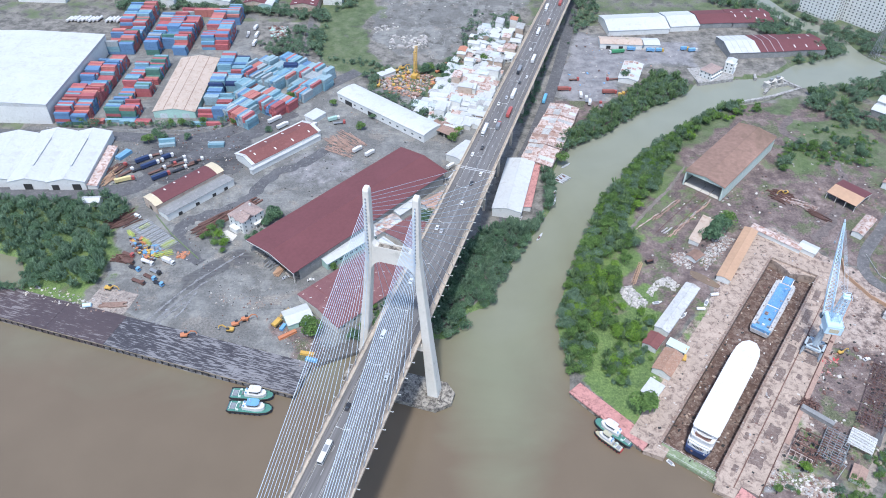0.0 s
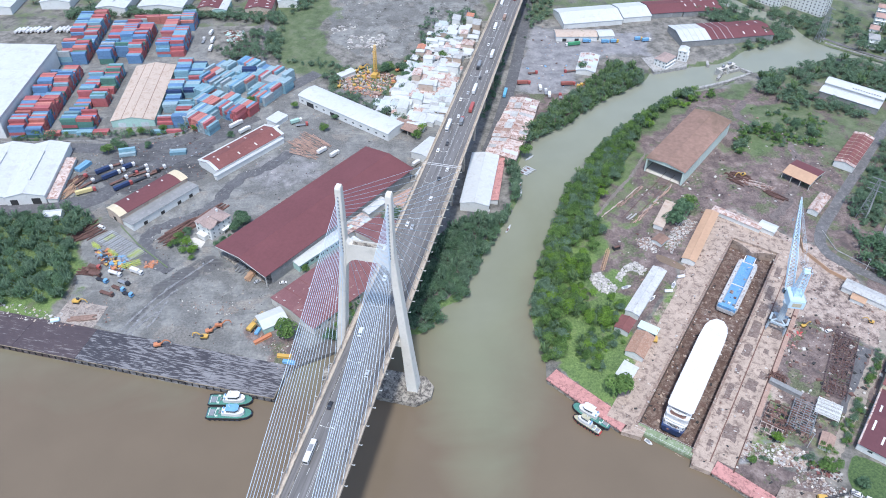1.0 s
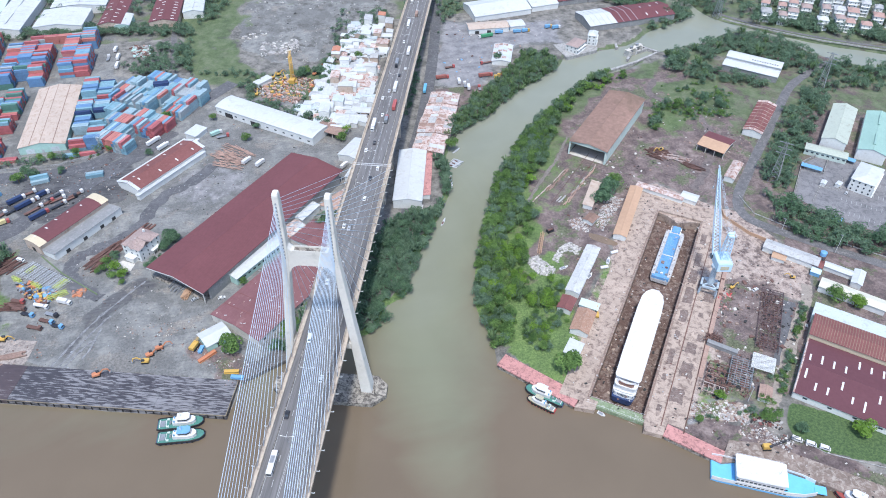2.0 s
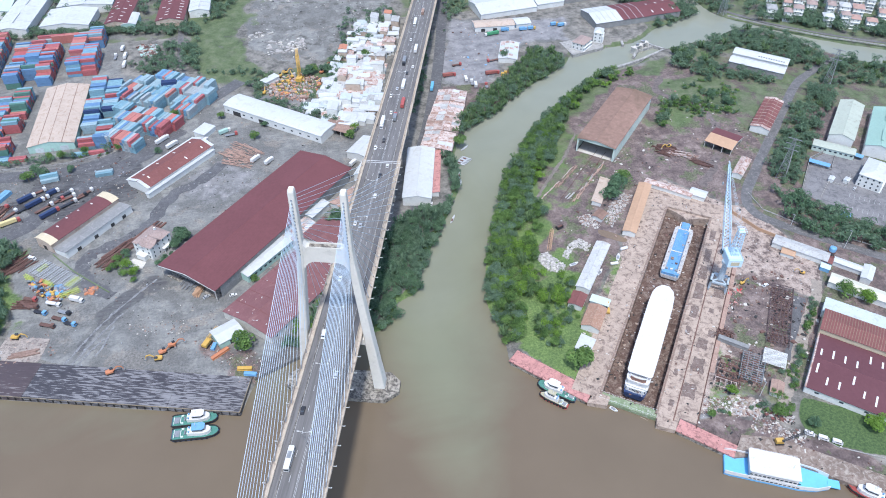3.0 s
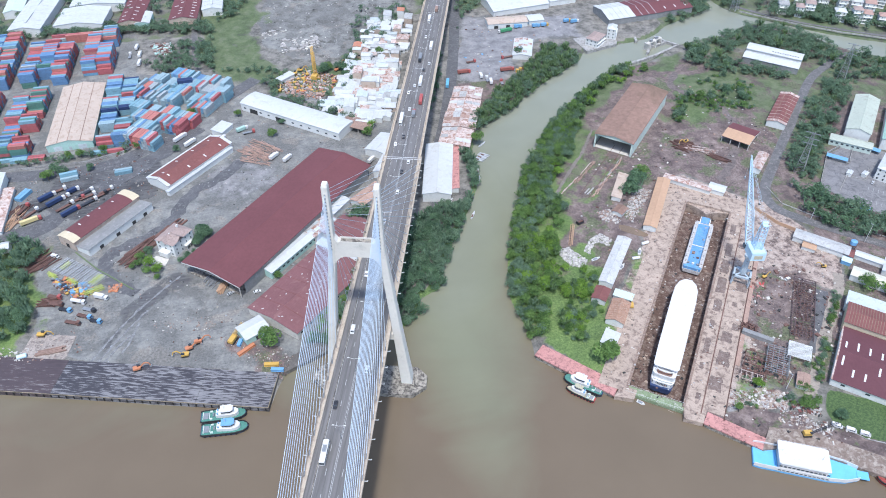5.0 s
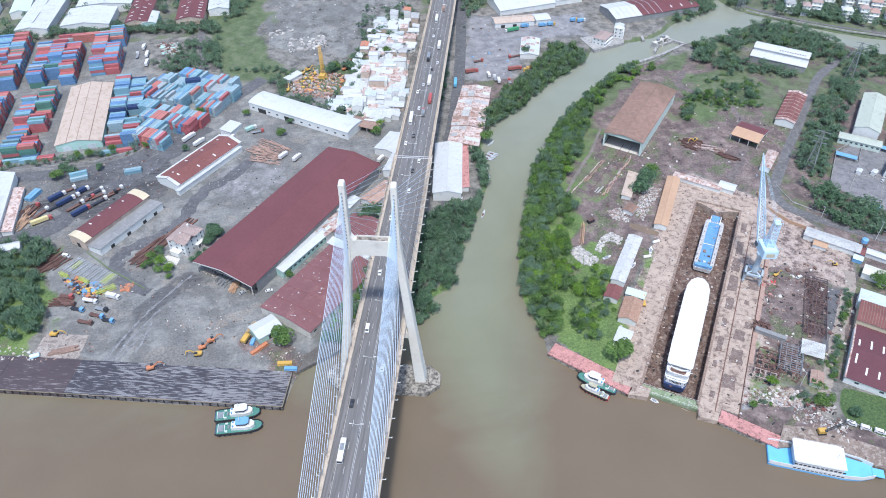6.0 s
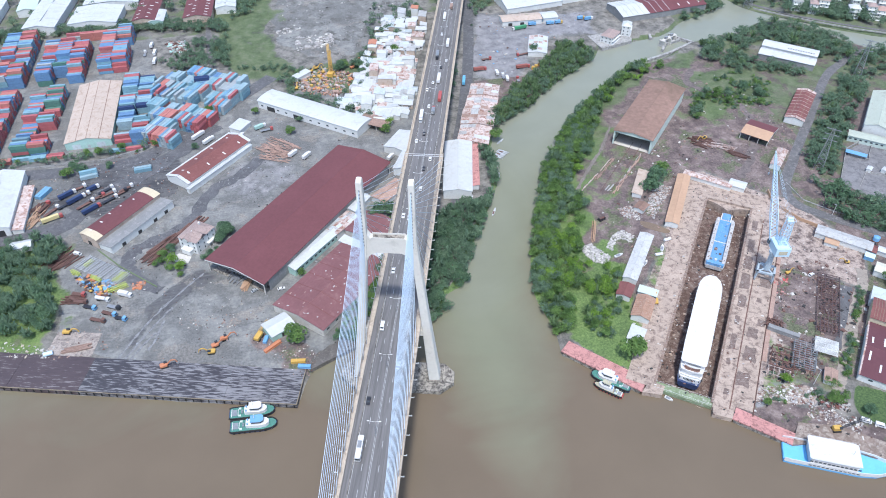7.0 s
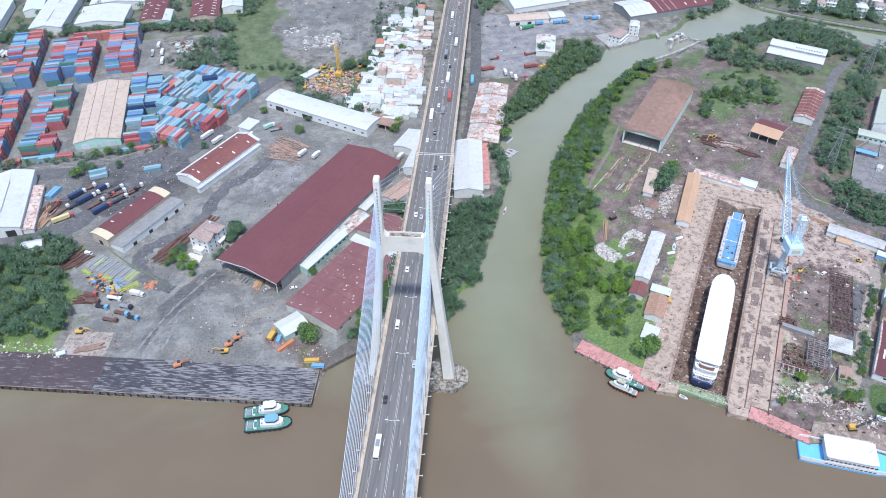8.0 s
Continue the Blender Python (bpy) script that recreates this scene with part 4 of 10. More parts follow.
shed("warehouse", "white-walled shed with red-brown roof", -120.4, 475.9, 46.7, 65, 20, 5.6, 2.8, REDROOF, WHITE_WALL, doors=(("y-", -12, 4, 3.5), ("y-", 6, 4, 3.5), ("y-", 20, 4, 3.5)), windows=9, skylights=4, ends=(WHITE_ROOF, 2.2))
shed("shed", "white lean-to along the red-roofed shed", -113.6, 465.2, 46.7, 65, 3.2, 4.4, -0.8, WHITE_ROOF, WHITE_WALL, style="mono", category="shed")
shed("shed", "white lean-to behind the red-roofed shed", -128.0, 484.2, 46.7, 65, 3.2, 3.6, 0.8, WHITE_ROOF, WHITE_WALL, style="mono", category="shed")
shed("warehouse", "long shed with arched red roof and cream gable ends", -178.5, 419.5, 48.9, 56, 15, 6.5, 2.0, MAROON, BEIGE, style="arch", skylights=6, ends=(CREAM, 5.5), doors=(("x-", 0, 3, 3.5),))
shed("shed", "grey sheet lean-to with doors along the arched shed", -168.0, 410.6, 48.9, 55, 12, 5.6, -1.8, DARK_TIN, WHITE_WALL, style="mono", category="shed", doors=(("y-", -18, 3, 2.6), ("y-", -4, 3, 2.6), ("y-", 10, 3, 2.6), ("y-", 20, 3, 2.6)))
big_shed = shed("warehouse", "vast maroon-roofed open shed on concrete columns", -55.9, 394.7, 48.6, 143, 45, 10.0, 3.2, MAROON, CONCRETE, over=1.0, open_all=True)
for k in range(17):
    bm = bmesh.new()
    box(bm, (-63.5 + k * 8.0, -22.65, 4.4), (7.9, 0.14, 8.8))
    part("side_panel", bm, DARK_TIN, big_shed, "dull grey sheet side wall panel")
bm = bmesh.new()
box(bm, (0, 0, 0.06), (141, 41.5, 0.14))
part("shed_floor", bm, CAPCON, big_shed, "stained concrete shed floor")
DUSTY = mat("dusty_maroon_sheet", (0.185, 0.086, 0.088), 0.75, spread=0.14, big=0.06, small=0.6, ribs=1.0, bump=0.1, stain=(0.235, 0.125, 0.122), amount=0.35)
workshop = shed("warehouse", "low dusty maroon-roofed workshop near the bridge", -45.6, 321.2, 45.2, 65, 38, 5.4, 2.4, DUSTY, CONCRETE, windows=8, seams=6, seam_mat=REDROOF)
rw = random.Random(9)
for k in range(44):
    x, y = rw.uniform(-31, 31), rw.uniform(-18, 18)
    bm = bmesh.new()
    box(bm, (x, y, 5.4 + 2.4 * (1 - abs(y) / 19) + 0.26), (rw.uniform(0.4, 1.6), rw.uniform(0.3, 0.8), 0.06), rw.uniform(0, 180))
    part("roof_patch", bm, WHITE_ROOF if k % 3 else RUSTPALE, workshop, "pale repair patch on the sheet roof")
shed("shed", "narrow white lean-to at the end of the workshop", -23.2, 350.6, -44.8, 34, 5.6, 5.2, 0.8, WHITE_ROOF, WHITE_WALL, category="shed", style="mono", windows=5)
shed("warehouse", "short dusty maroon-roofed hall behind the workshop", -14.2, 369.5, 45.2, 24, 27, 5.4, 2.0, DUSTY, CONCRETE, windows=4, seams=3, seam_mat=REDROOF)
shed("shed", "small white-roofed shed with green walls", -80.1, 295.7, 27.6, 15, 12, 4.5, 1.2, WHITE_ROOF, TEAL_WALL, category="shed", doors=(("y-", 0, 3, 3),))
shed("shed", "narrow white-roofed office strip between two sheds", -55.0, 356.8, 44.6, 43, 9.0, 5.6, 0.9, WHITE_ROOF, TEAL_WALL, category="shed", windows=10)
shed("shed", "rusty pale lean-to strip between two sheds", -33.2, 378.2, 43, 22, 10, 5.6, 0.8, RUSTPALE, WHITE_WALL, category="shed", sheets=(RUSTPALE, WHITE_ROOF, PALE_TIN, GREY_TIN))
shed("shed", "white-roofed strip beside the maroon shed", -20.0, 397.8, 48, 19, 8, 5.6, 0.8, WHITE_ROOF, WHITE_WALL, category="shed")
shed("shed", "tan-roofed shed below the bridge", 4, 408, 40, 26, 12, 4, 1.2, SALMON, WHITE_WALL, category="shed")
shed("warehouse", "long white arched-roof warehouse beside the timber yard", -39.3, 525.1, -40.7, 98, 20, 6.5, 1.7, WHITE_ROOF, WHITE_WALL, style="arch", doors=(("y-", -36, 8, 4), ("y-", -10, 6, 4)), windows=12)
shed("shed", "small white flat-roofed shed at the timber yard", -98.4, 519.5, 54, 14, 10, 4, 0.6, WHITE_ROOF, WHITE_WALL, category="shed", style="mono")
shed("shed", "open shed with salmon roof over stacked timber", 8, 501, -36, 24, 14, 4.5, 1.0, SALMON, RUSTPALE, category="shed", open_all=True)
shed("shed", "white-roofed shed beside the bridge approach", 24, 466, 52, 25, 19, 5.5, 1.6, WHITE_ROOF, WHITE_WALL, category="shed")
shed("shed", "white-roofed shed tight against the bridge", 22, 440, 62, 26, 12, 6, 1.4, WHITE_ROOF, WHITE_WALL, category="shed")
shed("warehouse", "white-roofed warehouse on the creek bank", 57.5, 423, 76, 62, 20, 7, 1.8, WHITE_ROOF, WHITE_WALL)
shed("shed", "pink-roofed lean-to on the creek bank", 70.8, 426, 77, 52, 5.5, 4.5, -1.0, PINK, WHITE_WALL, category="shed", style="mono")
for k, (dx, L, W, h) in enumerate(((-33, 24, 24, 5.0), (-9, 22, 26, 5.6), (14, 21, 25, 5.2), (34, 18, 24, 6.0))):
    c, s = math.cos(radians(68.4)), math.sin(radians(68.4))
    shed("shed", "patched rusty sheet-roofed workshop by the creek", 92.5 + c * dx, 494 + s * dx, 68.4 + (k % 2) * 1.5, L, W, h, 1.6, RUSTPALE, RUSTPALE, category="shed", group="rusty creekside workshops", sheets=(RUSTPALE, RUSTPALE, WHITE_ROOF, RUSTPALE, SALMON, GREY_TIN))

# east bank
HANGAR_ROOF = mat("sooty_rust_sheet", (0.262, 0.166, 0.128), 0.75, spread=0.28, big=0.012, small=0.3, ribs=1.0, bump=0.1, stain=(0.175, 0.118, 0.085), amount=0.4)
hangar = shed("boat_hangar", "rusty-roofed boat hangar with pale green walls, open front", 224.5, 457.5, 48, 89, 30, 12, 2.2, HANGAR_ROOF, GREEN_WALL, category="hangar", open_front=True, over=0.7)
for i in range(15):
    for sd in (-1, 1):
        bm = bmesh.new()
        box(bm, (-43 + i * 6.14, sd * 15.08, 5.9), (0.35, 0.2, 11.8))
        part("wall_rib", bm, WHITE_WALL, hangar)
bm = bmesh.new()
box(bm, (0, 0, 0.08), (88, 28.4, 0.2))
part("hangar_floor", bm, CONCRETE, hangar, "pale dusty concrete floor")
for i in range(6):
    bm = bmesh.new()
    beam(bm, (-41 + i * 15, -14.6, 9.4), (-41 + i * 15, 14.6, 9.4), 0.6, 0.9)
    part("crane_girder", bm, ORANGE_TIN, hangar)
for sd in (-1, 1):
    bm = bmesh.new()
    beam(bm, (-44, sd * 14.4, 8.6), (44, sd * 14.4, 8.6), 0.5, 0.7)
    part("crane_runway", bm, ORANGE_TIN, hangar)
shed("shed", "long low white-roofed shed in the grass", 147.8, 305, 52.7, 46, 8.4, 4.2, 0.9, mat("weathered_white_sheet", (0.47, 0.47, 0.46), 0.6, spread=0.15, big=0.12, ribs=0.9, stain=(0.33, 0.31, 0.29), amount=0.35), WHITE_WALL, category="shed", seams=7)
shed("shed", "rust-roofed end of the white shed", 127.5, 278.5, 52.7, 11, 8.4, 4.0, 0.9, REDROOF, WHITE_WALL, category="shed")
shed("shed", "long tan-roofed shed beside the dry dock", 199.5, 354.6, 55.6, 58, 8.4, 4.0, 1.0, ORANGE_TIN, WHITE_WALL, category="shed")
shed("shed", "low beige sheet-roofed shelter", 182, 379, 57, 30, 6.5, 3, 0.8, BEIGE, WHITE_WALL, category="shed", style="mono")
shed("shed", "small rusty-roofed hut in the yard", 171.5, 353.5, 40, 8.5, 7, 2.8, 0.8, RUST, WHITE_WALL, category="shed")
shed("shed", "row of low white rust-stained stores", 231.5, 372, -43, 34, 5.5, 3.2, 0.7, RUSTPALE, WHITE_WALL, category="shed")
shed("shed", "white hut with a red patch on its roof", 249, 361, -43, 11, 8, 3.6, 0.9, WHITE_ROOF, WHITE_WALL, category="shed")
shed("workshop", "brown-roofed open workshop with a beige half", 299.5, 418.5, -50, 21, 23, 5.5, 2.0, MAROON, RUST, open_all=True, half=ORANGE_TIN)
shed("shed", "white-roofed huts by the yard lane", 296, 384, 45, 24, 7, 4, 0.9, RUSTPALE, WHITE_WALL, category="shed")
shed("warehouse", "long pale red-roofed shed beside the lane", 353.7, 446.5, 46.5, 52, 14.5, 5, 1.8, REDROOF, WHITE_WALL, seams=9, seam_mat=RUSTPALE, lines=(-0.5, 0.5), ends=(RUSTPALE, 3))
# The dark wall sheet stands in for the shadow under the front eave.
shed("warehouse", "long white two-part roofed shed among trees", 389, 523, -42, 48, 13, 6, 1.6, WHITE_ROOF, DARK_TIN)
stepped = shed("warehouse", "long white shed under a stepped roof among trees", 399, 534.5, -42, 48, 13, 7.5, 1.6, WHITE_ROOF, WHITE_WALL, windows=12)
# Near-black strips on the roof paint the shade inside its slots.
for k in range(11):
    bm = bmesh.new()
    box(bm, (-1.5 + k * 2.2, -3.6, slope_z(-3.6, 13, 7.5, 1.6, "gable") + 0.2), (0.9, 2.4, 0.16))
    part("roof_slot", bm, DARK, stepped)
shed("factory", "large maroon-roofed factory hall with white roof lights", 262.0, 184.9, -42.5, 62, 43.5, 4.8, 2.2, PLUM, WHITE_WALL, skylights=10, windows=5, ends=(RUSTPALE, 0.3))
shed("factory", "ribbed red-brown factory roof with a cream fascia", 282.4, 209.2, -42.5, 60, 18, 8.0, 1.2, REDROOF, CREAM, seams=40, seam_mat=RUST, windows=14)
shed("factory", "white-roofed strip behind the factory", 291.8, 220.9, -42.5, 60, 11, 6, 0.8, PALE_TIN, WHITE_WALL, style="mono")
shed("factory", "pale green-grey factory hall behind the canal", 407, 419, 47.5, 60, 18, 9, 2.6, HALL_GREY, WHITE_WALL, windows=6)
shed("factory", "green-roofed factory hall with white ventilators", 427, 401, 48.5, 64, 20, 9, 2.6, HALL_GREEN, WHITE_WALL, vents=2)
shed("shed", "grey tin roadside shed with a rusty end", 287, 292, -45, 34, 9, 3.8, 0.9, GREY_TIN, WHITE_WALL, category="shed")
shed("shed", "long cream-roofed roadside shed", 302, 249, -46, 38, 9, 4.5, 1.0, mat("pale_cream_sheet", (0.55, 0.53, 0.43), 0.6, spread=0.08, big=0.1, ribs=1.0, bump=0.1), WHITE_WALL, category="shed")
shed("shed", "long white roadside shelter", 310, 270, -46, 22, 5, 3.5, 0.6, WHITE_ROOF, WHITE_WALL, category="shed")
shed("house", "rusty-roofed riverside house beside the dock", 132, 262.5, 53.8, 18, 10.5, 4, 1.8, mat("orange_brown_tile", (0.33, 0.20, 0.14), 0.8, spread=0.25, big=0.3, small=2.0, ribs=0.5, stain=(0.40, 0.30, 0.24), amount=0.35), WHITE_WALL, category="house", windows=4, seams=10)
shed("shed", "pale green tin hut behind the rusty house", 140.5, 274.5, -38, 11, 5, 3.6, 0.5, GREEN_WALL, WHITE_WALL, category="shed", style="mono")
shed("house", "small white flat-roofed house on the bank", 119.5, 243.8, 50.9, 11, 8, 3.6, 0.8, WHITE_ROOF, WHITE_WALL, category="house", style="mono")

# north
shed("warehouse", "long white warehouse roof far behind the truck park", 199, 699.5, 7, 62, 36, 5.5, 4, WHITE_ROOF, WHITE_WALL)
shed("warehouse", "white warehouse bay far behind the truck park", 247, 708, 7, 30, 34, 5.5, 3.4, WHITE_ROOF, WHITE_WALL)
shed("warehouse", "brown-roofed warehouse far behind the truck park", 281, 714, 6, 34, 30, 5.5, 2.8, MAROON, DARK_TIN)
shed("warehouse", "brown-roofed far warehouse with white panels", 320, 718, 5, 42, 32, 5.5, 2.8, MAROON, DARK_TIN, skylights=4)
shed("warehouse", "white and rust roofed canal warehouse", 289.5, 651.5, 5.5, 29, 35, 6.2, 3.2, WHITE_ROOF, DARK_TIN, seams=5, seam_mat=GREY_TIN)
shed("warehouse", "maroon-roofed warehouse beside the canal", 319.5, 654.4, 5.5, 31, 35, 6.2, 3.2, MAROON, DARK_TIN, seams=4, seam_mat=WHITE_ROOF)
shed("warehouse", "wide maroon-roofed warehouse beside the canal", 352.5, 657.6, 5.5, 35, 33, 6.2, 3.0, MAROON, DARK_TIN, skylights=3)
shed("shed", "long beige-roofed truck shed", 178, 658, -3, 40, 15, 5, 1.4, BEIGE, WHITE_WALL, category="shed", doors=(("y-", -12, 4, 3), ("y-", 0, 4, 3), ("y-", 12, 4, 3)))
shed("shed", "white truck shed annex", 207, 657, 0, 15, 14, 5, 1.2, WHITE_ROOF, WHITE_WALL, category="shed")
shed("shed", "white-roofed shed with a rusty corner at the creek wood", 177, 599.5, 70, 34, 17, 4.2, 1.4, WHITE_ROOF, WHITE_WALL, category="shed", sheets=(WHITE_ROOF, RUSTPALE, PALE_TIN, RUSTPALE))

# ---- quays and dry dock ----
def slab(name, label, pts, z0, z1, material, category="quay", kind="structure"):
    bm = bmesh.new()
    prism(bm, pts, z0, z1)
    return solid(name, bm, material, Matrix(), label, category, kind=kind)


def wet_planks(name="wet_quay", wet=(0.056, 0.051, 0.057), dry=(0.178, 0.173, 0.177), level=0.012):
    """Dark wet concrete with pale dry islands drawn out along the quay."""
    m = bpy.data.materials.new(name)
    m.use_nodes = True
    nt = m.node_tree
    b = nt.nodes["Principled BSDF"]
    pos = nt.nodes.new("ShaderNodeNewGeometry").outputs["Position"]
    mp = nt.nodes.new("ShaderNodeMapping")
    mp.vector_type = "TEXTURE"
    mp.inputs["Rotation"].default_value = (0, 0, radians(-16.8))
    mp.inputs["Scale"].default_value = (8.0, 1, 1)
    nt.links.new(pos, mp.inputs["Vector"])
    n = _node(nt, "ShaderNodeTexNoise", Scale=1.35, Detail=4.0, Roughness=0.55, Distortion=0.3)
    nt.links.new(mp.outputs[0], n.inputs["Vector"])
    n2 = _node(nt, "ShaderNodeTexNoise", Scale=0.025, Detail=3.0)
    nt.links.new(pos, n2.inputs["Vector"])
    a = nt.nodes.new("ShaderNodeMath")
    a.operation = "MULTIPLY_ADD"
    a.inputs[1].default_value = 0.55
    nt.links.new(n2.outputs[0], a.inputs[0])
    nt.links.new(n.outputs[0], a.inputs[2])
    r = nt.nodes.new("ShaderNodeValToRGB")
    while len(r.color_ramp.elements) < 4:
        r.color_ramp.elements.new(0.5)
    for e, (p, c) in zip(r.color_ramp.elements, ((0.60, _mul(wet, 0.78)[:3]), (0.780 + level, wet), (0.794 + level, dry), (0.95, _mul(dry, 1.27)[:3]))):
        e.position, e.color = p, (*c, 1)
    nt.links.new(a.outputs[0], r.inputs[0])
    nt.links.new(r.outputs[0], b.inputs["Base Color"])
    rr = nt.nodes.new("ShaderNodeMapRange")
    rr.inputs["From Min"].default_value, rr.inputs["From Max"].default_value = 0.78, 0.86
    rr.inputs["To Min"].default_value, rr.inputs["To Max"].default_value = 0.55, 0.9
    nt.links.new(a.outputs[0], rr.inputs[0])
    nt.links.new(rr.outputs[0], b.inputs["Roughness"])
    return m


WETQUAY = wet_planks()
BROWNQUAY = wet_planks("brown_wet_quay", (0.078, 0.057, 0.060), (0.15, 0.132, 0.132), 0.07)
qd = Vector((-182, 55)).normalized()
qn = Vector((-qd.y, qd.x)) * -1
if qn.y < 0:
    qn = -qn
q0 = Vector((-74, 240))
for k in range(14):
    a = q0 + qd * (k * 40.0)
    b = q0 + qd * (k * 40.0 + 39.85)
    slab("quay_west", "dark wet concrete river quay slab with drying patches", [tuple(b), tuple(a), tuple(a + qn * 23.5), tuple(b + qn * 23.5)], -3.0, 3.12 + 0.01 * (k % 2), WETQUAY if k < 3 else BROWNQUAY)
bm = bmesh.new()
for k in range(130):
    p = q0 + qd * (1.5 + k * 4.2) - qn * 0.25
    box(bm, (p.x, p.y, 1.9), (0.6, 0.4, 2.0), math.degrees(math.atan2(qd.y, qd.x)))
tagged(solid("quay_fender", bm, TYRE, Matrix(), "black rubber fenders along the river quay", "fender", kind="stuff"))
bm = bmesh.new()
for a, b in ((q0 + qd * 0.2, q0 + qd * 500), (q0 + qd * 0.2, q0 + qd * 0.2 + qn * 23)):
    beam(bm, (a.x, a.y, 3.3), (b.x, b.y, 3.3), 0.35, 0.3)
solid("quay_kerb", bm, mat("kerb_yellow", (0.27, 0.22, 0.15), 0.8, stain=(0.15, 0.13, 0.1), amount=0.6), Matrix(), "worn yellow concrete kerb along the quay edge", "kerb", kind="structure")
slab("revetment", "dark stone bank below the bridge", [(-66, 262), (-42, 272), (-20, 281), (-24, 287), (-44, 286), (-62, 277)], -1.0, 2.6, mat("dark_stone", (0.115, 0.105, 0.095), 0.9, spread=0.35, big=0.2, small=1.2, stain=(0.22, 0.20, 0.18), amount=0.3, space="World"))

DA = 53.5
dd = Vector((math.cos(radians(DA)), math.sin(radians(DA))))
dn = Vector((dd.y, -dd.x))
d0 = Vector((116.2, 211.6))


def dk(a, c):
    """A place by metres along the dock from its gate and across from its left edge."""
    p = d0 + dd * a + dn * c
    return (p.x, p.y)


DL, DW = 179.0, 31.0
DOCK_Z = -4.6


def strip(name, label, a0, a1, c0, c1, z0, z1, material, category="apron", kind="structure"):
    return slab(name, label, [dk(a0, c0), dk(a0, c1), dk(a1, c1), dk(a1, c0)], z0, z1, material, category, kind)


FLOOR_M = mat("dock_floor", (0.115, 0.074, 0.060), 0.85, big=0.12, small=0.8, spread=0.35, stain=(0.24, 0.19, 0.16), amount=0.5, space="World")
COPING = mat("coping_brown", (0.225, 0.158, 0.125), 0.85, spread=0.3, big=0.2, stain=(0.35, 0.30, 0.26), amount=0.4, space="World")
strip("dock_floor", "brown muddy dry dock floor with debris", -1, DL + 1, -1.5, DW + 1.5, -5.6, DOCK_Z, FLOOR_M, "dock floor")
strip("dock_apron", "patched pale concrete apron beside the dry dock", -3, DL + 16, -15, 0, -8, 3.10, DOCKCON)
strip("dock_apron", "pale concrete apron behind the dock head", DL, DL + 16, 0.0, DW + 9, -8, 3.08, DOCKCON)
strip("dock_apron", "patched pale concrete crane track apron", -3, DL, DW, DW + 9, -8, 3.06, DOCKCON)
strip("dock_apron", "pale concrete slab apron with dark repairs", 2, 142, DW + 9.05, DW + 20, -1, 3.10, DOCKCON)
strip("dock_coping", "brown worn coping beam along the dock", 0, DL, -0.5, 1.0, -5.2, 3.28, COPING, "coping")
strip("dock_coping", "brown worn coping beam along the dock", 0, DL, DW - 1.1, DW + 0.3, -5.2, 3.24, COPING, "coping")
# curved head wall of the dock
bm = bmesh.new()
pts = [dk(DL, 0)] + [dk(DL - 7.5 + 6.5 * abs(math.cos(math.pi * i / 10)), 1 + (DW - 2) * i / 10) for i in range(11)] + [dk(DL, DW)]
prism(bm, pts[::-1], -5.2, 1.6)
solid("dock_head", bm, DOCKCON, Matrix(), "pale curved concrete head wall of the dry dock", "dock wall", kind="structure")
GATE_M = mat("algae_concrete", (0.20, 0.25, 0.145), 0.85, spread=0.25, big=0.2, stain=(0.40, 0.40, 0.34), amount=0.4, space="World")
gate = thing("dock_gate", *dk(0, DW / 2), DA - 90, "algae-green floating dock gate at the river", "dock gate", z=0)
bm = bmesh.new()
box(bm, (0, 0, -2.6), (DW + 1.5, 5.0, 9.6))
part("caisson", bm, GATE_M, gate)
bm = bmesh.new()
for i in range(14):
    x = -DW / 2 + DW * i / 13
    rod(bm, (x, -2.2, 2.2), (x, -2.2, 3.3), 0.05)
    rod(bm, (x, 2.2, 2.2), (x, 2.2, 3.3), 0.05)
for y in (-2.2, 2.2):
    beam(bm, (-DW / 2, y, 3.3), (DW / 2, y, 3.3), 0.08, 0.08)
part("railing", bm, WHITE_WALL, gate)
# patches, slabs and crane rails
PATCH = mat("dark_patch", (0.165, 0.122, 0.105), 0.85, spread=0.35, big=0.2, stain=(0.32, 0.275, 0.235), amount=0.35, space="World")
for k, (a, c, la, lc) in enumerate(((102, 31.8, 15, 6), (83, 32.2, 11, 5), (48, 31.6, 13, 3.6), (32, 31, 5, 2.5), (66, 31.5, 8, 3), (120, 31.6, 13, 5.5), (138, 31.5, 14, 4.5), (160, 31.2, 12, 4), (59, 41, 9, 6.5), (42, 41.5, 12, 7.5), (22, 40, 11, 8), (69, 45, 6, 5), (105, 43.5, 9, 7), (88, 41.5, 4, 3), (10, 33, 5, 3))):
    rp = random.Random(k)
    edge = [(a + la / 2 * u * rp.uniform(0.86, 1.08), min(max(c + 3.5 + lc / 2 * v * rp.uniform(0.82, 1.08), DW + 1.1), DW + 19.5)) for u, v in ((-1, -0.9), (-0.5, -1), (0.1, -0.9), (0.6, -1), (1, -0.8), (0.95, -0.1), (1, 0.8), (0.5, 1), (0, 0.85), (-0.6, 1), (-1, 0.9), (-0.9, 0.1))]
    slab("apron_patch", "dark resurfaced patch in the dock apron", [dk(u, v) for u, v in edge][::-1], 3.0, 3.125 + 0.004 * (k % 3), PATCH, "patch")
for c in (DW + 8.6, DW + 20.3):
    bm = bmesh.new()
    a, b = dk(-1, c), dk(168, c)
    beam(bm, (*a, 3.16), (*b, 3.16), 0.5, 0.2)
    beam(bm, (*a, 3.3), (*b, 3.3), 0.14, 0.16)
    solid("crane_rail", bm, RUSTSTEEL, Matrix(), "rusty crane rail set in the dock apron", "rail", "dock crane rails")
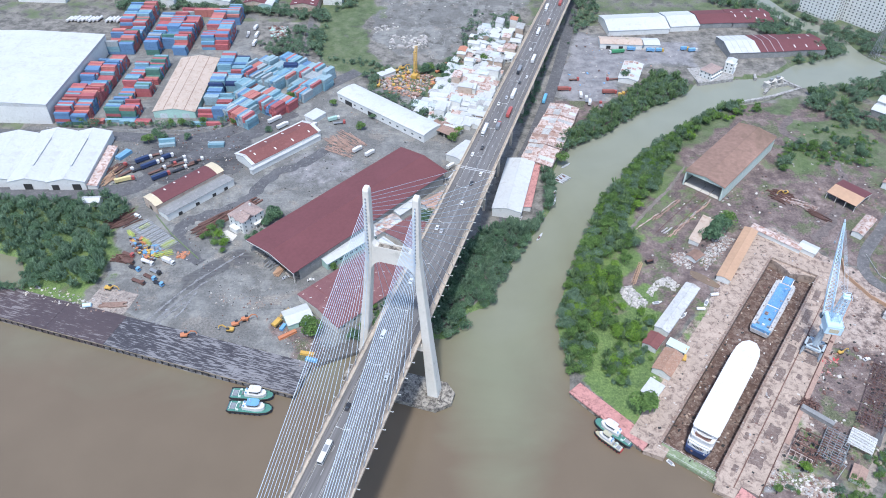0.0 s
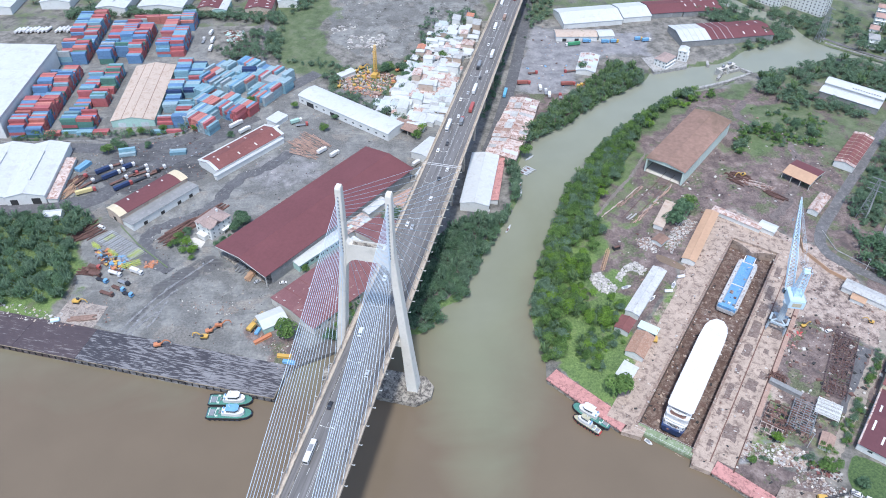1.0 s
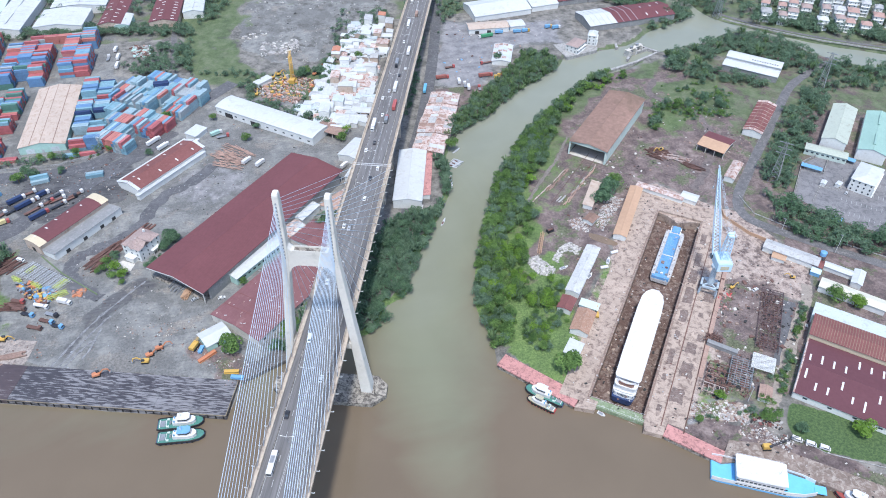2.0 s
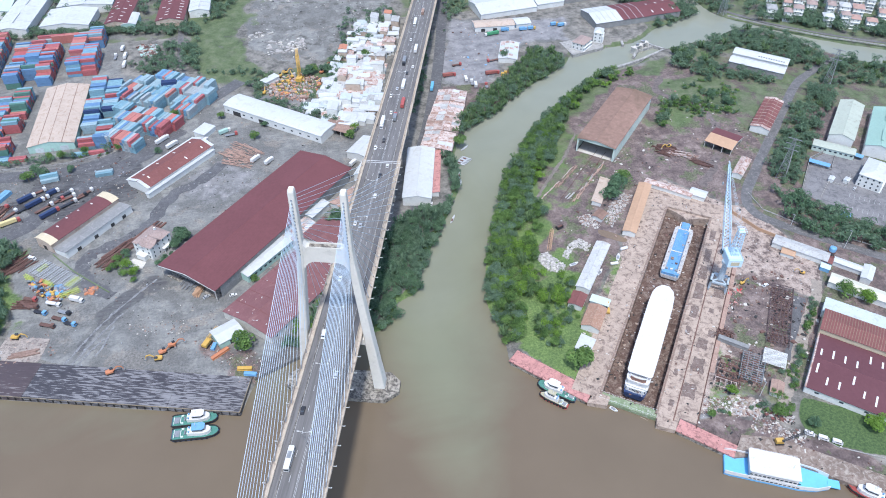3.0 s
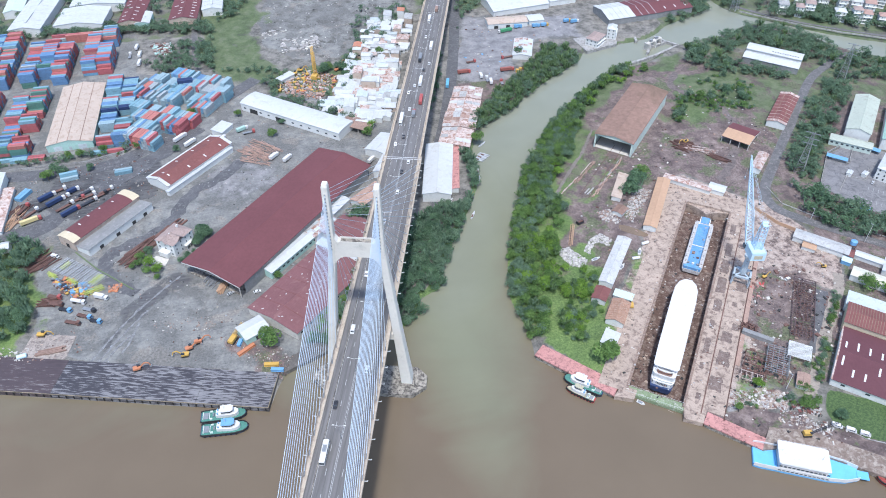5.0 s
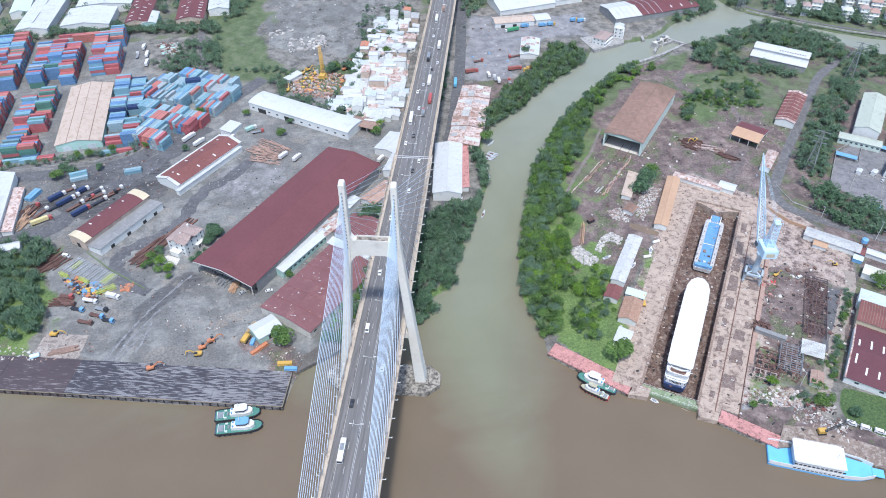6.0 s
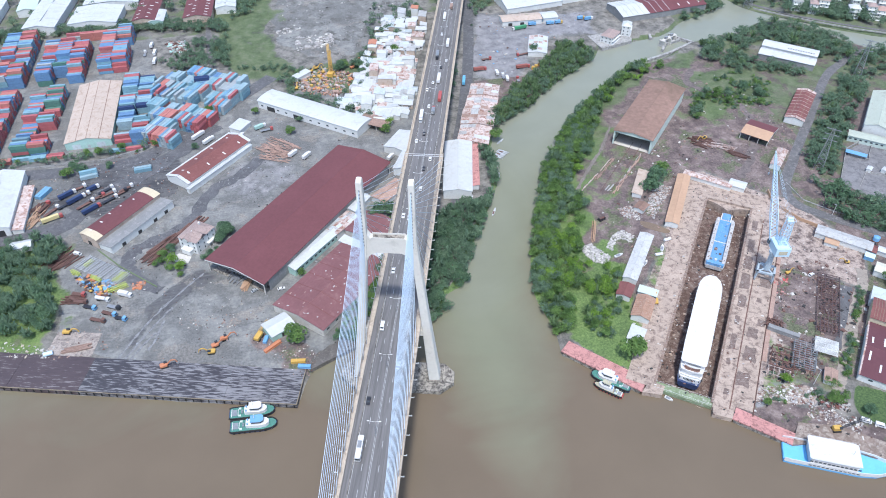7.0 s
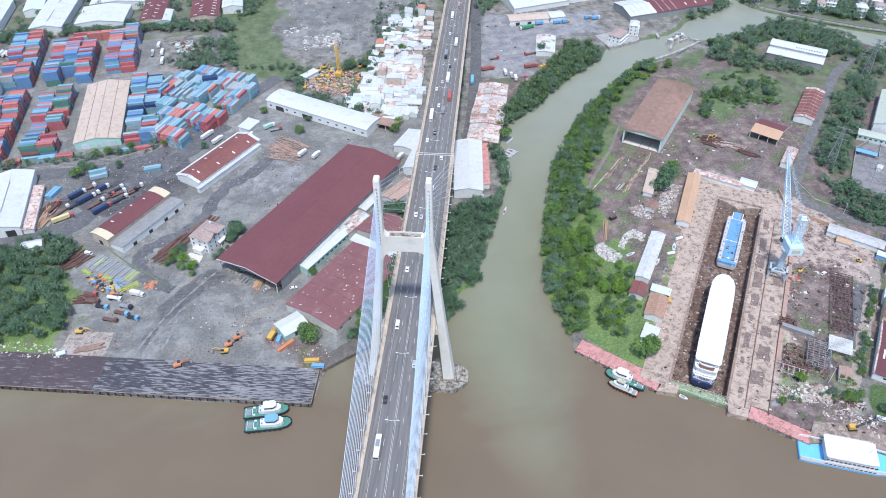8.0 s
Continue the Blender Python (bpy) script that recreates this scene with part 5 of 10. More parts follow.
strip("rail_bed", "orange-brown rail bed beside the apron", 40, 170, DW + 20.6, DW + 23, 2.5, 3.14, SALMON, "rail bed")
# river pontoons
def pontoon(label, pts):
    t = thing("pontoon", 0, 0, 0, label, "pontoon", z=0)
    bm = bmesh.new()
    prism(bm, pts, 2.3, 3.02)
    part("deck", bm, PINK, t)
    mid_p = sum((Vector(p) for p in pts), Vector((0, 0))) / len(pts)
    bm = bmesh.new()
    prism(bm, [tuple(mid_p + (Vector(p) - mid_p) * 0.95) for p in pts], -1.0, 2.3)
    part("hull", bm, CAPCON, t)
    for a, b in zip(pts, pts[1:] + pts[:1]):
        n = int((Vector(b) - Vector(a)).length // 6)
        for i in range(n):
            p = Vector(a).lerp(Vector(b), (i + 0.5) / n)
            bm = bmesh.new()
            rod(bm, (p.x, p.y, 2.95), (p.x, p.y, 3.45), 0.22, 8)
            part("bollard", bm, BLACK, t)
    return t


pontoon("pink-red painted landing pontoon, scuffed", [(74.5, 244.2), (107.5, 207.8), (114.5, 214.0), (81.5, 250.5)])
pontoon("pink-red painted landing stage at the scrap shore", [(146.0, 181.5), (167.5, 160.5), (173.0, 166.0), (151.5, 187.5)])
slab("quay_east", "stained concrete river quay with debris", [(107.5, 207.8), (117, 203.5), (121, 208.5), (113.5, 215)], -2, 3.02, DOCKCON)
slab("quay_east", "stained concrete river quay", [(137.5, 186.5), (146.0, 181.5), (152, 189), (142, 194.5)], -2, 3.02, DOCKCON)
SCRAPQ = mat("scrap_quay", (0.205, 0.158, 0.13), 0.9, spread=0.35, big=0.12, small=0.9, stain=(0.38, 0.33, 0.28), amount=0.45, space="World")
slab("quay_east", "brown stained concrete quay along the ferry berth", [(167.5, 160.5), (186, 149.5 + 9), (246, 112), (330, 56), (338, 66), (250, 124), (214, 152), (196, 166), (178, 172)], -2, 3.05, SCRAPQ)


# ---- vessels ----
def hull(bm, stations):
    """Stations: x, half beam at deck, half beam at keel, deck z, keel z."""
    rings = []
    for x, bd, bk, zd, zk in stations:
        zm = zk + 0.35 * (zd - zk)
        bw = bk + (bd - bk) * 0.75
        rings.append([bm.verts.new(p) for p in ((x, -bd, zd), (x, -bw, zm), (x, -bk, zk), (x, bk, zk), (x, bw, zm), (x, bd, zd))])
    for a, b in zip(rings, rings[1:]):
        for i in range(6):
            bm.faces.new((a[i], a[(i + 1) % 6], b[(i + 1) % 6], b[i]))
    bm.faces.new(rings[0][::-1])
    bm.faces.new(rings[-1])


def outline(stations):
    return [(x, -b) for x, b in stations] + [(x, b) for x, b in reversed(stations)]


# white passenger ship on the dock floor
ship = thing("passenger_ship", *dk(51, 16.4), DA + 0.6, "white passenger ship with navy hull standing in the dry dock", "ship", z=DOCK_Z)
bm = bmesh.new()
hull(bm, [(-42, 5.6, 4.0, 5.4, 1.6), (-38, 6.3, 5.2, 5.2, 1.1), (-20, 6.6, 6.0, 5.0, 1.0), (20, 6.6, 6.0, 5.0, 1.0), (32, 6.0, 4.4, 5.3, 1.0), (38, 4.2, 2.0, 5.8, 1.2), (43, 1.2, 0.2, 6.4, 1.6)])
part("hull", bm, NAVY, ship)
bm = bmesh.new()
prism(bm, outline([(-40.5, 4.6), (-39, 5.9), (-37, 6.3), (20, 6.5), (32, 6.0), (37, 4.4), (40.5, 1.6)]), 5.0, 8.2)
sup = part("lower_saloon", bm, SHIPWHITE, ship)
bm = bmesh.new()
prism(bm, outline([(-38.2, 5.0), (-37, 6.0), (-34, 6.4), (20, 6.6), (31, 6.1), (36, 4.6), (38.6, 2.4)]), 8.2, 11.4)
up = part("upper_saloon", bm, SHIPWHITE, ship)
bm = bmesh.new()
prism(bm, outline([(-29, 6.5), (-20, 6.9), (22, 6.9), (31, 6.4), (36, 4.9), (39.4, 2.2)]), 11.4, 14.0)
part("top_deckhouse", bm, SHIPWHITE, ship)
bm = bmesh.new()
prism(bm, outline([(-35, 6.0), (-33.5, 6.9), (-20, 7.1), (22, 7.1), (31.5, 6.6), (36.5, 5.1), (40, 2.0)]), 14.0, 14.35)
part("sun_roof", bm, SHIPWHITE, ship)
bm = bmesh.new()
for x in range(-33, -28, 2):
    for y in (-5.8, 5.8):
        rod(bm, (x, y, 11.4), (x, y, 14.0), 0.1)
part("roof_post_frame", bm, SHIPWHITE, ship)
bm = bmesh.new()
for i in range(13):
    a = math.pi * i / 12 - math.pi / 2
    b = a + math.pi / 12
    if i < 12:
        beam(bm, (-36.0 - 1.8 * math.cos(a), 4.6 * math.sin(a), 14.5), (-36.0 - 1.8 * math.cos(b), 4.6 * math.sin(b), 14.5), 0.5, 0.5)
part("stern_arch", bm, SHIPWHITE, ship)
bm = bmesh.new()
prism(bm, outline([(-37.6, 3.2), (-36.6, 4.2), (-34.8, 4.2)]), 11.42, 11.6)
part("stern_terrace", bm, mat("brown_deck", (0.22, 0.13, 0.10), 0.8), ship, "brown stern terrace deck")
for z in (6.7, 9.8, 12.7):
    for sd in (-1, 1):
        for i in range(16):
            bm = bmesh.new()
            box(bm, (-24 + i * 3.1, sd * 6.62 if z < 11 else sd * 6.95, z), (2.2, 0.25, 1.1))
            part("window", bm, GLASS, sup if z < 8 else up)
bm = bmesh.new()
for z in (5.6, 8.8, 12.0):
    for i in range(8):
        y0, y1 = -5.2 + i * 1.3, -5.2 + (i + 1) * 1.3
        beam(bm, (-40.9 + abs(y0) * 0.12 + (z - 5.6) * 0.25, y0, z), (-40.9 + abs(y1) * 0.12 + (z - 5.6) * 0.25, y1, z), 0.12, 0.9)
part("stern_rail", bm, SHIPWHITE, ship)
bm = bmesh.new()
for i in range(15):
    y = -5 + i * 0.72
    box(bm, (-40.75 + abs(y) * 0.12, y, 7.0), (0.25, 0.4, 1.4))
part("stern_window_band", bm, GLASS, sup)
bm = bmesh.new()
for i in range(24):
    for y in (-3, 0, 3):
        box(bm, (-36 + i * 3.1, y, 0.5), (1.2, 1.4, 1.0))
tagged(solid("keel_blocks", bm, SALMON, ship.matrix_world, "timber keel blocks under the white ship", "keel block", kind="stuff"))

# blue-decked landing craft
CRAFT_WHITE = mat("rust_streaked_white", (0.47, 0.47, 0.46), 0.6, spread=0.15, big=0.5, small=2.0, stain=(0.24, 0.14, 0.10), amount=0.4)
CRAFT_BLUE = mat("worn_blue_deck", (0.13, 0.29, 0.50), 0.65, spread=0.18, big=0.3, small=1.5, stain=(0.28, 0.36, 0.45), amount=0.3)
craft = thing("landing_craft", *dk(139, 16.0), DA - 0.5, "blue-decked white landing craft standing in the dry dock", "ship", z=DOCK_Z)
bm = bmesh.new()
hull(bm, [(-27, 5.6, 4.6, 4.2, 1.4), (-24, 6.3, 5.6, 4.2, 1.0), (20, 6.4, 5.8, 4.2, 1.0), (25, 5.2, 3.6, 4.6, 1.8)])
part("hull", bm, CRAFT_WHITE, craft)
bm = bmesh.new()
box(bm, (-1, 0, 4.35), (47, 7.4, 0.3))
part("car_deck", bm, CRAFT_BLUE, craft)
for sd in (-1, 1):
    bm = bmesh.new()
    prism(bm, [(-25, sd * 5.0 - 1.1), (21, sd * 5.0 - 1.1), (21, sd * 5.0 + 1.1), (-25, sd * 5.0 + 1.1)], 4.2, 6.6)
    wing = part("wing_wall", bm, CRAFT_WHITE, craft)
    for i in range(9):
        bm = bmesh.new()
        box(bm, (-22 + i * 5, sd * 5.0, 6.68), (0.9, 0.5, 0.25))
        part("hatch", bm, RUSTSTEEL if i % 3 == 0 else STEEL, wing)
bm = bmesh.new()
box(bm, (27, 0, 4.7), (7, 5.2, 0.4))
part("bow_ramp", bm, CRAFT_BLUE, craft)
for y in (-3.2, 3.2):
    bm = bmesh.new()
    beam(bm, (22, y, 4.5), (25.5, y, 7.5), 0.5, 0.5)
    beam(bm, (25.5, y, 7.5), (30, y, 5), 0.4, 0.4)
    part("ramp_frame", bm, SHIPWHITE, craft)
bm = bmesh.new()
box(bm, (-25.2, 0, 5.2), (3.0, 10.8, 2.0))
part("stern_house", bm, CRAFT_BLUE, craft)
for nm, c, sz, m in (("winch", (-21, -3, 5.0), (1.2, 1.6, 1.2), STEEL), ("locker", (-21, 0, 5.0), (1.2, 1.6, 1.2), SHIPWHITE), ("winch", (-21, 3, 5.0), (1.2, 1.6, 1.2), STEEL), ("deck_rib", (-2, 0, 4.7), (0.6, 9, 0.5), SHIPWHITE), ("pallet", (-10, 1.5, 4.8), (2.4, 2.0, 0.8), SALMON), ("coil", (-14, -1.8, 4.7), (1.6, 1.6, 0.5), RUSTSTEEL), ("crate", (6, -2.2, 4.8), (1.4, 1.2, 0.8), STEEL)):
    bm = bmesh.new()
    box(bm, c, sz)
    bmesh.ops.bevel(bm, geom=bm.edges[:], offset=0.12, segments=1, affect="EDGES")
    part(nm, bm, m, craft)

# car ferry at the river quay
ferry = thing("car_ferry", 184.5, 149.0, -26.8, "white and sky-blue car ferry moored at the quay", "ferry", z=-1.0)
FB = mat("sky_blue_deck", (0.16, 0.46, 0.78), 0.5, spread=0.08, big=0.2)
bm = bmesh.new()
hull(bm, [(-25, 6.4, 5.5, 2.6, 0.2), (-22, 6.7, 6.0, 2.6, 0.0), (10, 6.7, 6.0, 2.6, 0.0), (18, 5.6, 4.4, 2.9, 0.2), (24, 3.2, 2.0, 3.4, 1.0)])
part("hull", bm, FB, ferry)
for sd in (-1, 1):
    bm = bmesh.new()
    for (xa, ya), (xb, yb) in zip([(-25, 6.4), (-22, 6.7), (10, 6.7), (18, 5.6), (24, 3.2)], [(-22, 6.7), (10, 6.7), (18, 5.6), (24, 3.2)]):
        beam(bm, (xa, sd * ya, 3.9), (xb, sd * yb, 3.9 if xb < 20 else 4.4), 0.25, 2.6)
    bul = part("bulwark", bm, SHIPWHITE, ferry)
    for i in range(12):
        bm = bmesh.new()
        box(bm, (-13 + i * 2.0, sd * 6.82, 3.5), (1.4, 0.1, 0.7))
        part("port", bm, GLASS, bul)
        bm = bmesh.new()
        box(bm, (-13 + i * 2.0, sd * 6.35, 6.2), (1.4, 0.1, 1.0))
        part("window", bm, GLASS, bul)
bm = bmesh.new()
box(bm, (-2.5, 0, 5.6), (22, 12.6, 6.0))
part("deckhouse", bm, SHIPWHITE, ferry)
bm = bmesh.new()
prism(bm, outline([(-14.5, 6.3), (-13.5, 6.9), (7, 6.9), (9.5, 6.4)]), 8.6, 9.0)
roof = part("roof", bm, SHIPWHITE, ferry)
bm = bmesh.new()
for sd in (-1, 1):
    beam(bm, (-14, sd * 6.8, 9.5), (8.5, sd * 6.8, 9.5), 0.08, 0.08)
    for i in range(9):
        rod(bm, (-14 + i * 2.8, sd * 6.8, 9.0), (-14 + i * 2.8, sd * 6.8, 9.5), 0.05)
part("roof_rail", bm, SHIPWHITE, roof)
bm = bmesh.new()
rod(bm, (6, 0, 9), (6, 0, 12.5), 0.12)
rod(bm, (6, -1.5, 11.5), (6, 1.5, 11.5), 0.07)
part("mast", bm, SHIPWHITE, roof)
for x0, x1, w in ((-24.8, -13.6, 12.2), (8.6, 19, 10.4)):
    bm = bmesh.new()
    box(bm, ((x0 + x1) / 2, 0, 2.8), (x1 - x0, w, 0.24))
    part("car_deck", bm, FB, ferry)
bm = bmesh.new()
box(bm, (26.2, 0, 3.4), (5.5, 4.6, 0.35))
part("bow_ramp", bm, FB, ferry)


def tug(x, y, yaw, L, B, deck, hullm, roofm, label):
    t = thing("tugboat", x, y, yaw, label, "tugboat", "moored tugs", z=-0.6)
    h = L / 2
    st = [(-h, B * 0.40, B * 0.3, 2.0, 0.3), (-h + 1.2, B * 0.47, B * 0.4, 1.9, 0.0), (h * 0.45, B / 2, B * 0.42, 2.05, 0.0), (h * 0.8, B * 0.40, B * 0.24, 2.15, 0.2), (h * 0.95, B * 0.24, B * 0.1, 2.2, 0.5), (h, B * 0.1, B * 0.03, 2.2, 0.8)]
    bm = bmesh.new()
    hull(bm, st)
    part("hull", bm, hullm, t)
    bm = bmesh.new()
    prism(bm, outline([(a + (0.5 if i == 0 else -0.4 if i == 5 else 0), b * 0.88) for i, (a, b, *_r) in enumerate(st)]), 2.0, 2.42)
    part("deck", bm, deck, t)
    bm = bmesh.new()
    for (a, b, _k, z, _z), (a2, b2, _k2, z2, _z2) in zip(st, st[1:]):
        for sd in (-1, 1):
            beam(bm, (a, sd * b, z + 0.3), (a2, sd * b2, z2 + 0.3), 0.55, 0.7)
    part("fender_belt", bm, TYRE, t)
    bm = bmesh.new()
    prism(bm, outline([(-h * 0.3, B * 0.25), (h * 0.3, B * 0.33), (h * 0.56, B * 0.27), (h * 0.68, B * 0.1)]), 2.3, 4.6)
    house = part("deckhouse", bm, SHIPWHITE, t)
    bm = bmesh.new()
    prism(bm, outline([(-h * 0.04, B * 0.25), (h * 0.34, B * 0.28), (h * 0.46, B * 0.16)]), 4.6, 7.0)
    wheel = part("wheelhouse", bm, SHIPWHITE, house)
    bm = bmesh.new()
    prism(bm, outline([(-h * 0.043, B * 0.255), (h * 0.34, B * 0.285), (h * 0.465, B * 0.165)]), 5.7, 6.5)
    part("wheelhouse_window_band", bm, GLASS, house)
    bm = bmesh.new()
    prism(bm, outline([(-h * 0.08, B * 0.28), (h * 0.36, B * 0.31), (h * 0.48, B * 0.19)]), 7.0, 7.25)
    part("wheelhouse_roof", bm, roofm, house)
    bm = bmesh.new()
    rod(bm, (h * 0.1, 0, 7.2), (h * 0.1, 0, 10.5), 0.1)
    rod(bm, (h * 0.1, -1, 9.4), (h * 0.1, 1, 9.4), 0.06)
    part("mast", bm, SHIPWHITE, t)
    for sd in (-1, 1):
        bm = bmesh.new()
        rod(bm, (-h * 0.22, sd * B * 0.17, 2.3), (-h * 0.22, sd * B * 0.17, 5.6), 0.4, 10)
        part("funnel", bm, BLUE, t)
    bm = bmesh.new()
    rod(bm, (-h * 0.42, -1, 2.9), (-h * 0.42, 1, 2.9), 0.5, 10)
    box(bm, (-h * 0.75, 0, 2.5), (2.4, B * 0.5, 0.3))
    part("winch", bm, STEEL, t)
    bm = bmesh.new()
    rod(bm, (0, -0.18, 0), (0, 0.18, 0), 0.55, 10)
    tyre = mesh_of("tyre_fender", bm, TYRE)
    for i in range(7):
        for sd in (-1, 1):
            share("tyre_fender", tyre, t, pose(-h * 0.8 + i * h * 0.22, sd * (B * 0.5 + 0.15), 1.75))
    for x, w in ((-h * 0.6, 0.5), (-h * 0.88, 0.62)):
        bm = bmesh.new()
        box(bm, (x, 0, 2.62), (0.3, B * w, 0.4))
        part("deck_rail", bm, SHIPWHITE, t)
    for sd in (-1, 1):
        bm = bmesh.new()
        box(bm, (-h * 0.52, sd * B * 0.3, 2.75), (1.3, 0.9, 0.7))
        part("hatch", bm, GREEN_WALL, t)
    return t


tug(-97.5, 242.2, -4, 23.5, 7.6, SHIPGREEN, NAVY, SHIPWHITE, "sea-green decked harbour tug with white wheelhouse moored at the quay")
tug(-97.0, 233.6, -5, 24.0, 7.8, SHIPGREEN, NAVY, BLUE, "sea-green decked harbour tug with blue wheelhouse roof")
tug(95.0, 220.0, 139, 22.5, 7.4, SHIPGREEN, NAVY, SHIPWHITE, "sea-green decked tug with white wheelhouse at the pink pontoon")
tug(91.2, 214.4, 136, 16.5, 4.4, mat("cream_deck", (0.42, 0.39, 0.28), 0.7, spread=0.2), REDP, mat("cream_deck", (0.42, 0.39, 0.28)), "small cream-decked red workboat beside the tug")
tug(224.0, 127.5, 136, 24, 7.0, mat("red_deck", (0.30, 0.07, 0.06), 0.7, spread=0.25), REDP, SHIPWHITE, "red-hulled workboat moored at the quay")
boat = thing("dinghy", 120.8, 202.4, -50, "small white dinghy near the dock gate", "boat", z=-0.2)
bm = bmesh.new()
hull(bm, [(-2.2, 0.9, 0.6, 0.8, 0.0), (0.8, 1.0, 0.7, 0.8, 0.0), (2.4, 0.1, 0.05, 1.0, 0.3)])
part("hull", bm, SHIPWHITE, boat)
bm = bmesh.new()
box(bm, (-0.3, 0, 0.85), (2.6, 1.3, 0.1))
part("bench", bm, STEEL, boat)

# blue slewing dock crane
crane = thing("dock_crane", *dk(111.0, DW + 14.3), DA + 24, "pale blue slewing dock crane with lattice jib", "crane")
CRANE_GREY = mat("blue_grey_paint", (0.37, 0.43, 0.47), 0.6, spread=0.2, big=0.4, stain=(0.22, 0.17, 0.14), amount=0.25)
slew = Matrix.Rotation(radians(-24), 4, "Z")
for sx in (-1, 1):
    for sy in (-1, 1):
        bm = bmesh.new()
        beam(bm, (sx * 4.2, sy * 5.0, 0.6), (sx * 4.0, sy * 4.8, 6.0), 1.0, 1.0)
        bm.transform(slew)
        leg = part("portal_leg", bm, CRANE_GREY, crane)
        bm = bmesh.new()
        box(bm, (sx * 4.2, sy * 5.0, 0.55), (3.6, 0.9, 0.8))
        bm.transform(slew)
        part("bogie", bm, STEEL, leg)
bm = bmesh.new()
for k in (-1, 1):
    beam(bm, (k * 4.0, -5.4, 6.2), (k * 4.0, 5.4, 6.2), 1.2, 1.2)
    beam(bm, (-4.6, k * 4.8, 6.2), (4.6, k * 4.8, 6.2), 1.2, 1.2)
    beam(bm, (k * 4.0, -4.6, 6.3), (0, 0, 7.2), 0.8, 0.8)
    beam(bm, (k * 4.0, 4.6, 6.3), (0, 0, 7.2), 0.8, 0.8)
bm.transform(slew)
part("portal_frame", bm, CRANE_GREY, crane)
bm = bmesh.new()
rod(bm, (0, 0, 6.4), (0, 0, 20.4), 2.1, 14, 1.4)
rod(bm, (0, 0, 20.2), (0, 0, 21.6), 2.6, 16)
part("slew_column", bm, CRANE_GREY, crane)
bm = bmesh.new()
prism(bm, [(-5.4, -7.2), (5.2, -7.2), (6.6, -5.4), (6.6, -0.4), (5.2, 1.4), (-5.4, 1.4)], 21.5, 27.0)
house = part("machinery_house", bm, CRANE_BLUE, crane)
bm = bmesh.new()
box(bm, (-5.5, -2.9, 24.2), (0.15, 5.0, 2.6))
part("rear_panel", bm, mat("cream_panel", (0.5, 0.45, 0.33)), house)
bm = bmesh.new()
box(bm, (6.0, 1.4, 24.2), (2.4, 2.0, 2.4))
part("cab", bm, GLASS, house)
for x0, x1, y0, y1 in ((-5.2, 5.0, -7.0, -7.0), (-5.2, 5.0, 1.2, 1.2), (-5.2, -5.2, -7.0, 1.2)):
    bm = bmesh.new()
    beam(bm, (x0, y0, 28.0), (x1, y1, 28.0), 0.14, 0.14)
    for k in range(6):
        rod(bm, (x0 + (x1 - x0) * k / 5, y0 + (y1 - y0) * k / 5, 27), (x0 + (x1 - x0) * k / 5, y0 + (y1 - y0) * k / 5, 28), 0.07, 5)
    part("roof_railing", bm, CRANE_BLUE, house)
# luffing tower: four posts laced together, with a platform on top
AX, AY, AZ = 1.0, -3.3, 44.5
posts = [(Vector((AX + 2.5 * u, AY + 2.2 * v, 27)), Vector((AX + 1.6 * u, AY + 1.6 * v, AZ))) for u, v in ((-1, -1), (1, -1), (1, 1), (-1, 1))]
bm = bmesh.new()
for a, b in posts:
    beam(bm, a, b, 0.36, 0.36)
part("tower_frame", bm, CRANE_BLUE, crane)
bm = bmesh.new()
for k in range(6):
    for q in range(4):
        (a, b), (c, d) = posts[q], posts[(q + 1) % 4]
        beam(bm, a.lerp(b, k / 6), c.lerp(d, (k + 1) / 6), 0.13, 0.13)
        beam(bm, c.lerp(d, k / 6), a.lerp(b, (k + 1) / 6), 0.13, 0.13)
        beam(bm, a.lerp(b, (k + 1) / 6), c.lerp(d, (k + 1) / 6), 0.2, 0.2)
part("tower_bracing", bm, CRANE_BLUE, crane)
bm = bmesh.new()
box(bm, (AX, AY, AZ + 0.1), (3.6, 3.4, 0.2))
for u, v in ((-1, -1), (1, -1), (1, 1), (-1, 1)):
    rod(bm, (AX + 2.4 * u, AY + 2.2 * v, AZ), (AX + 2.4 * u, AY + 2.2 * v, AZ + 1.5), 0.1, 5)
for u in (-1, 1):
    beam(bm, (AX + 2.4 * u, AY - 2.2, AZ + 1.5), (AX + 2.4 * u, AY + 2.2, AZ + 1.5), 0.12, 0.12)
    beam(bm, (AX - 2.4, AY + 2.2 * u, AZ + 1.5), (AX + 2.4, AY + 2.2 * u, AZ + 1.5), 0.12, 0.12)
rod(bm, (AX + 0.8, AY - 1.6, AZ + 0.9), (AX + 0.8, AY + 1.6, AZ + 0.9), 0.8, 10)
part("tower_platform", bm, CRANE_BLUE, crane)
tip = Vector((39.9, -1.7, 65))
root = Vector((5.0, -0.6, 24.0))
ch = []
for sy, sz in ((-1, -1), (1, -1), (1, 1), (-1, 1)):
    mid_j = root.lerp(tip, 0.35)
    ch.append([root + Vector((0, sy * 2.3, sz * 0.5)), mid_j + Vector((-0.9 * sz, sy * 1.9, sz * 1.5)), tip + Vector((0, sy * 0.35, sz * 0.35))])
bm = bmesh.new()
for c in ch:
    beam(bm, c[0], c[1], 0.3, 0.3)
    beam(bm, c[1], c[2], 0.26, 0.26)


def on_chord(c, t):
    return c[0].lerp(c[1], t / 0.35) if t < 0.35 else c[1].lerp(c[2], (t - 0.35) / 0.65)


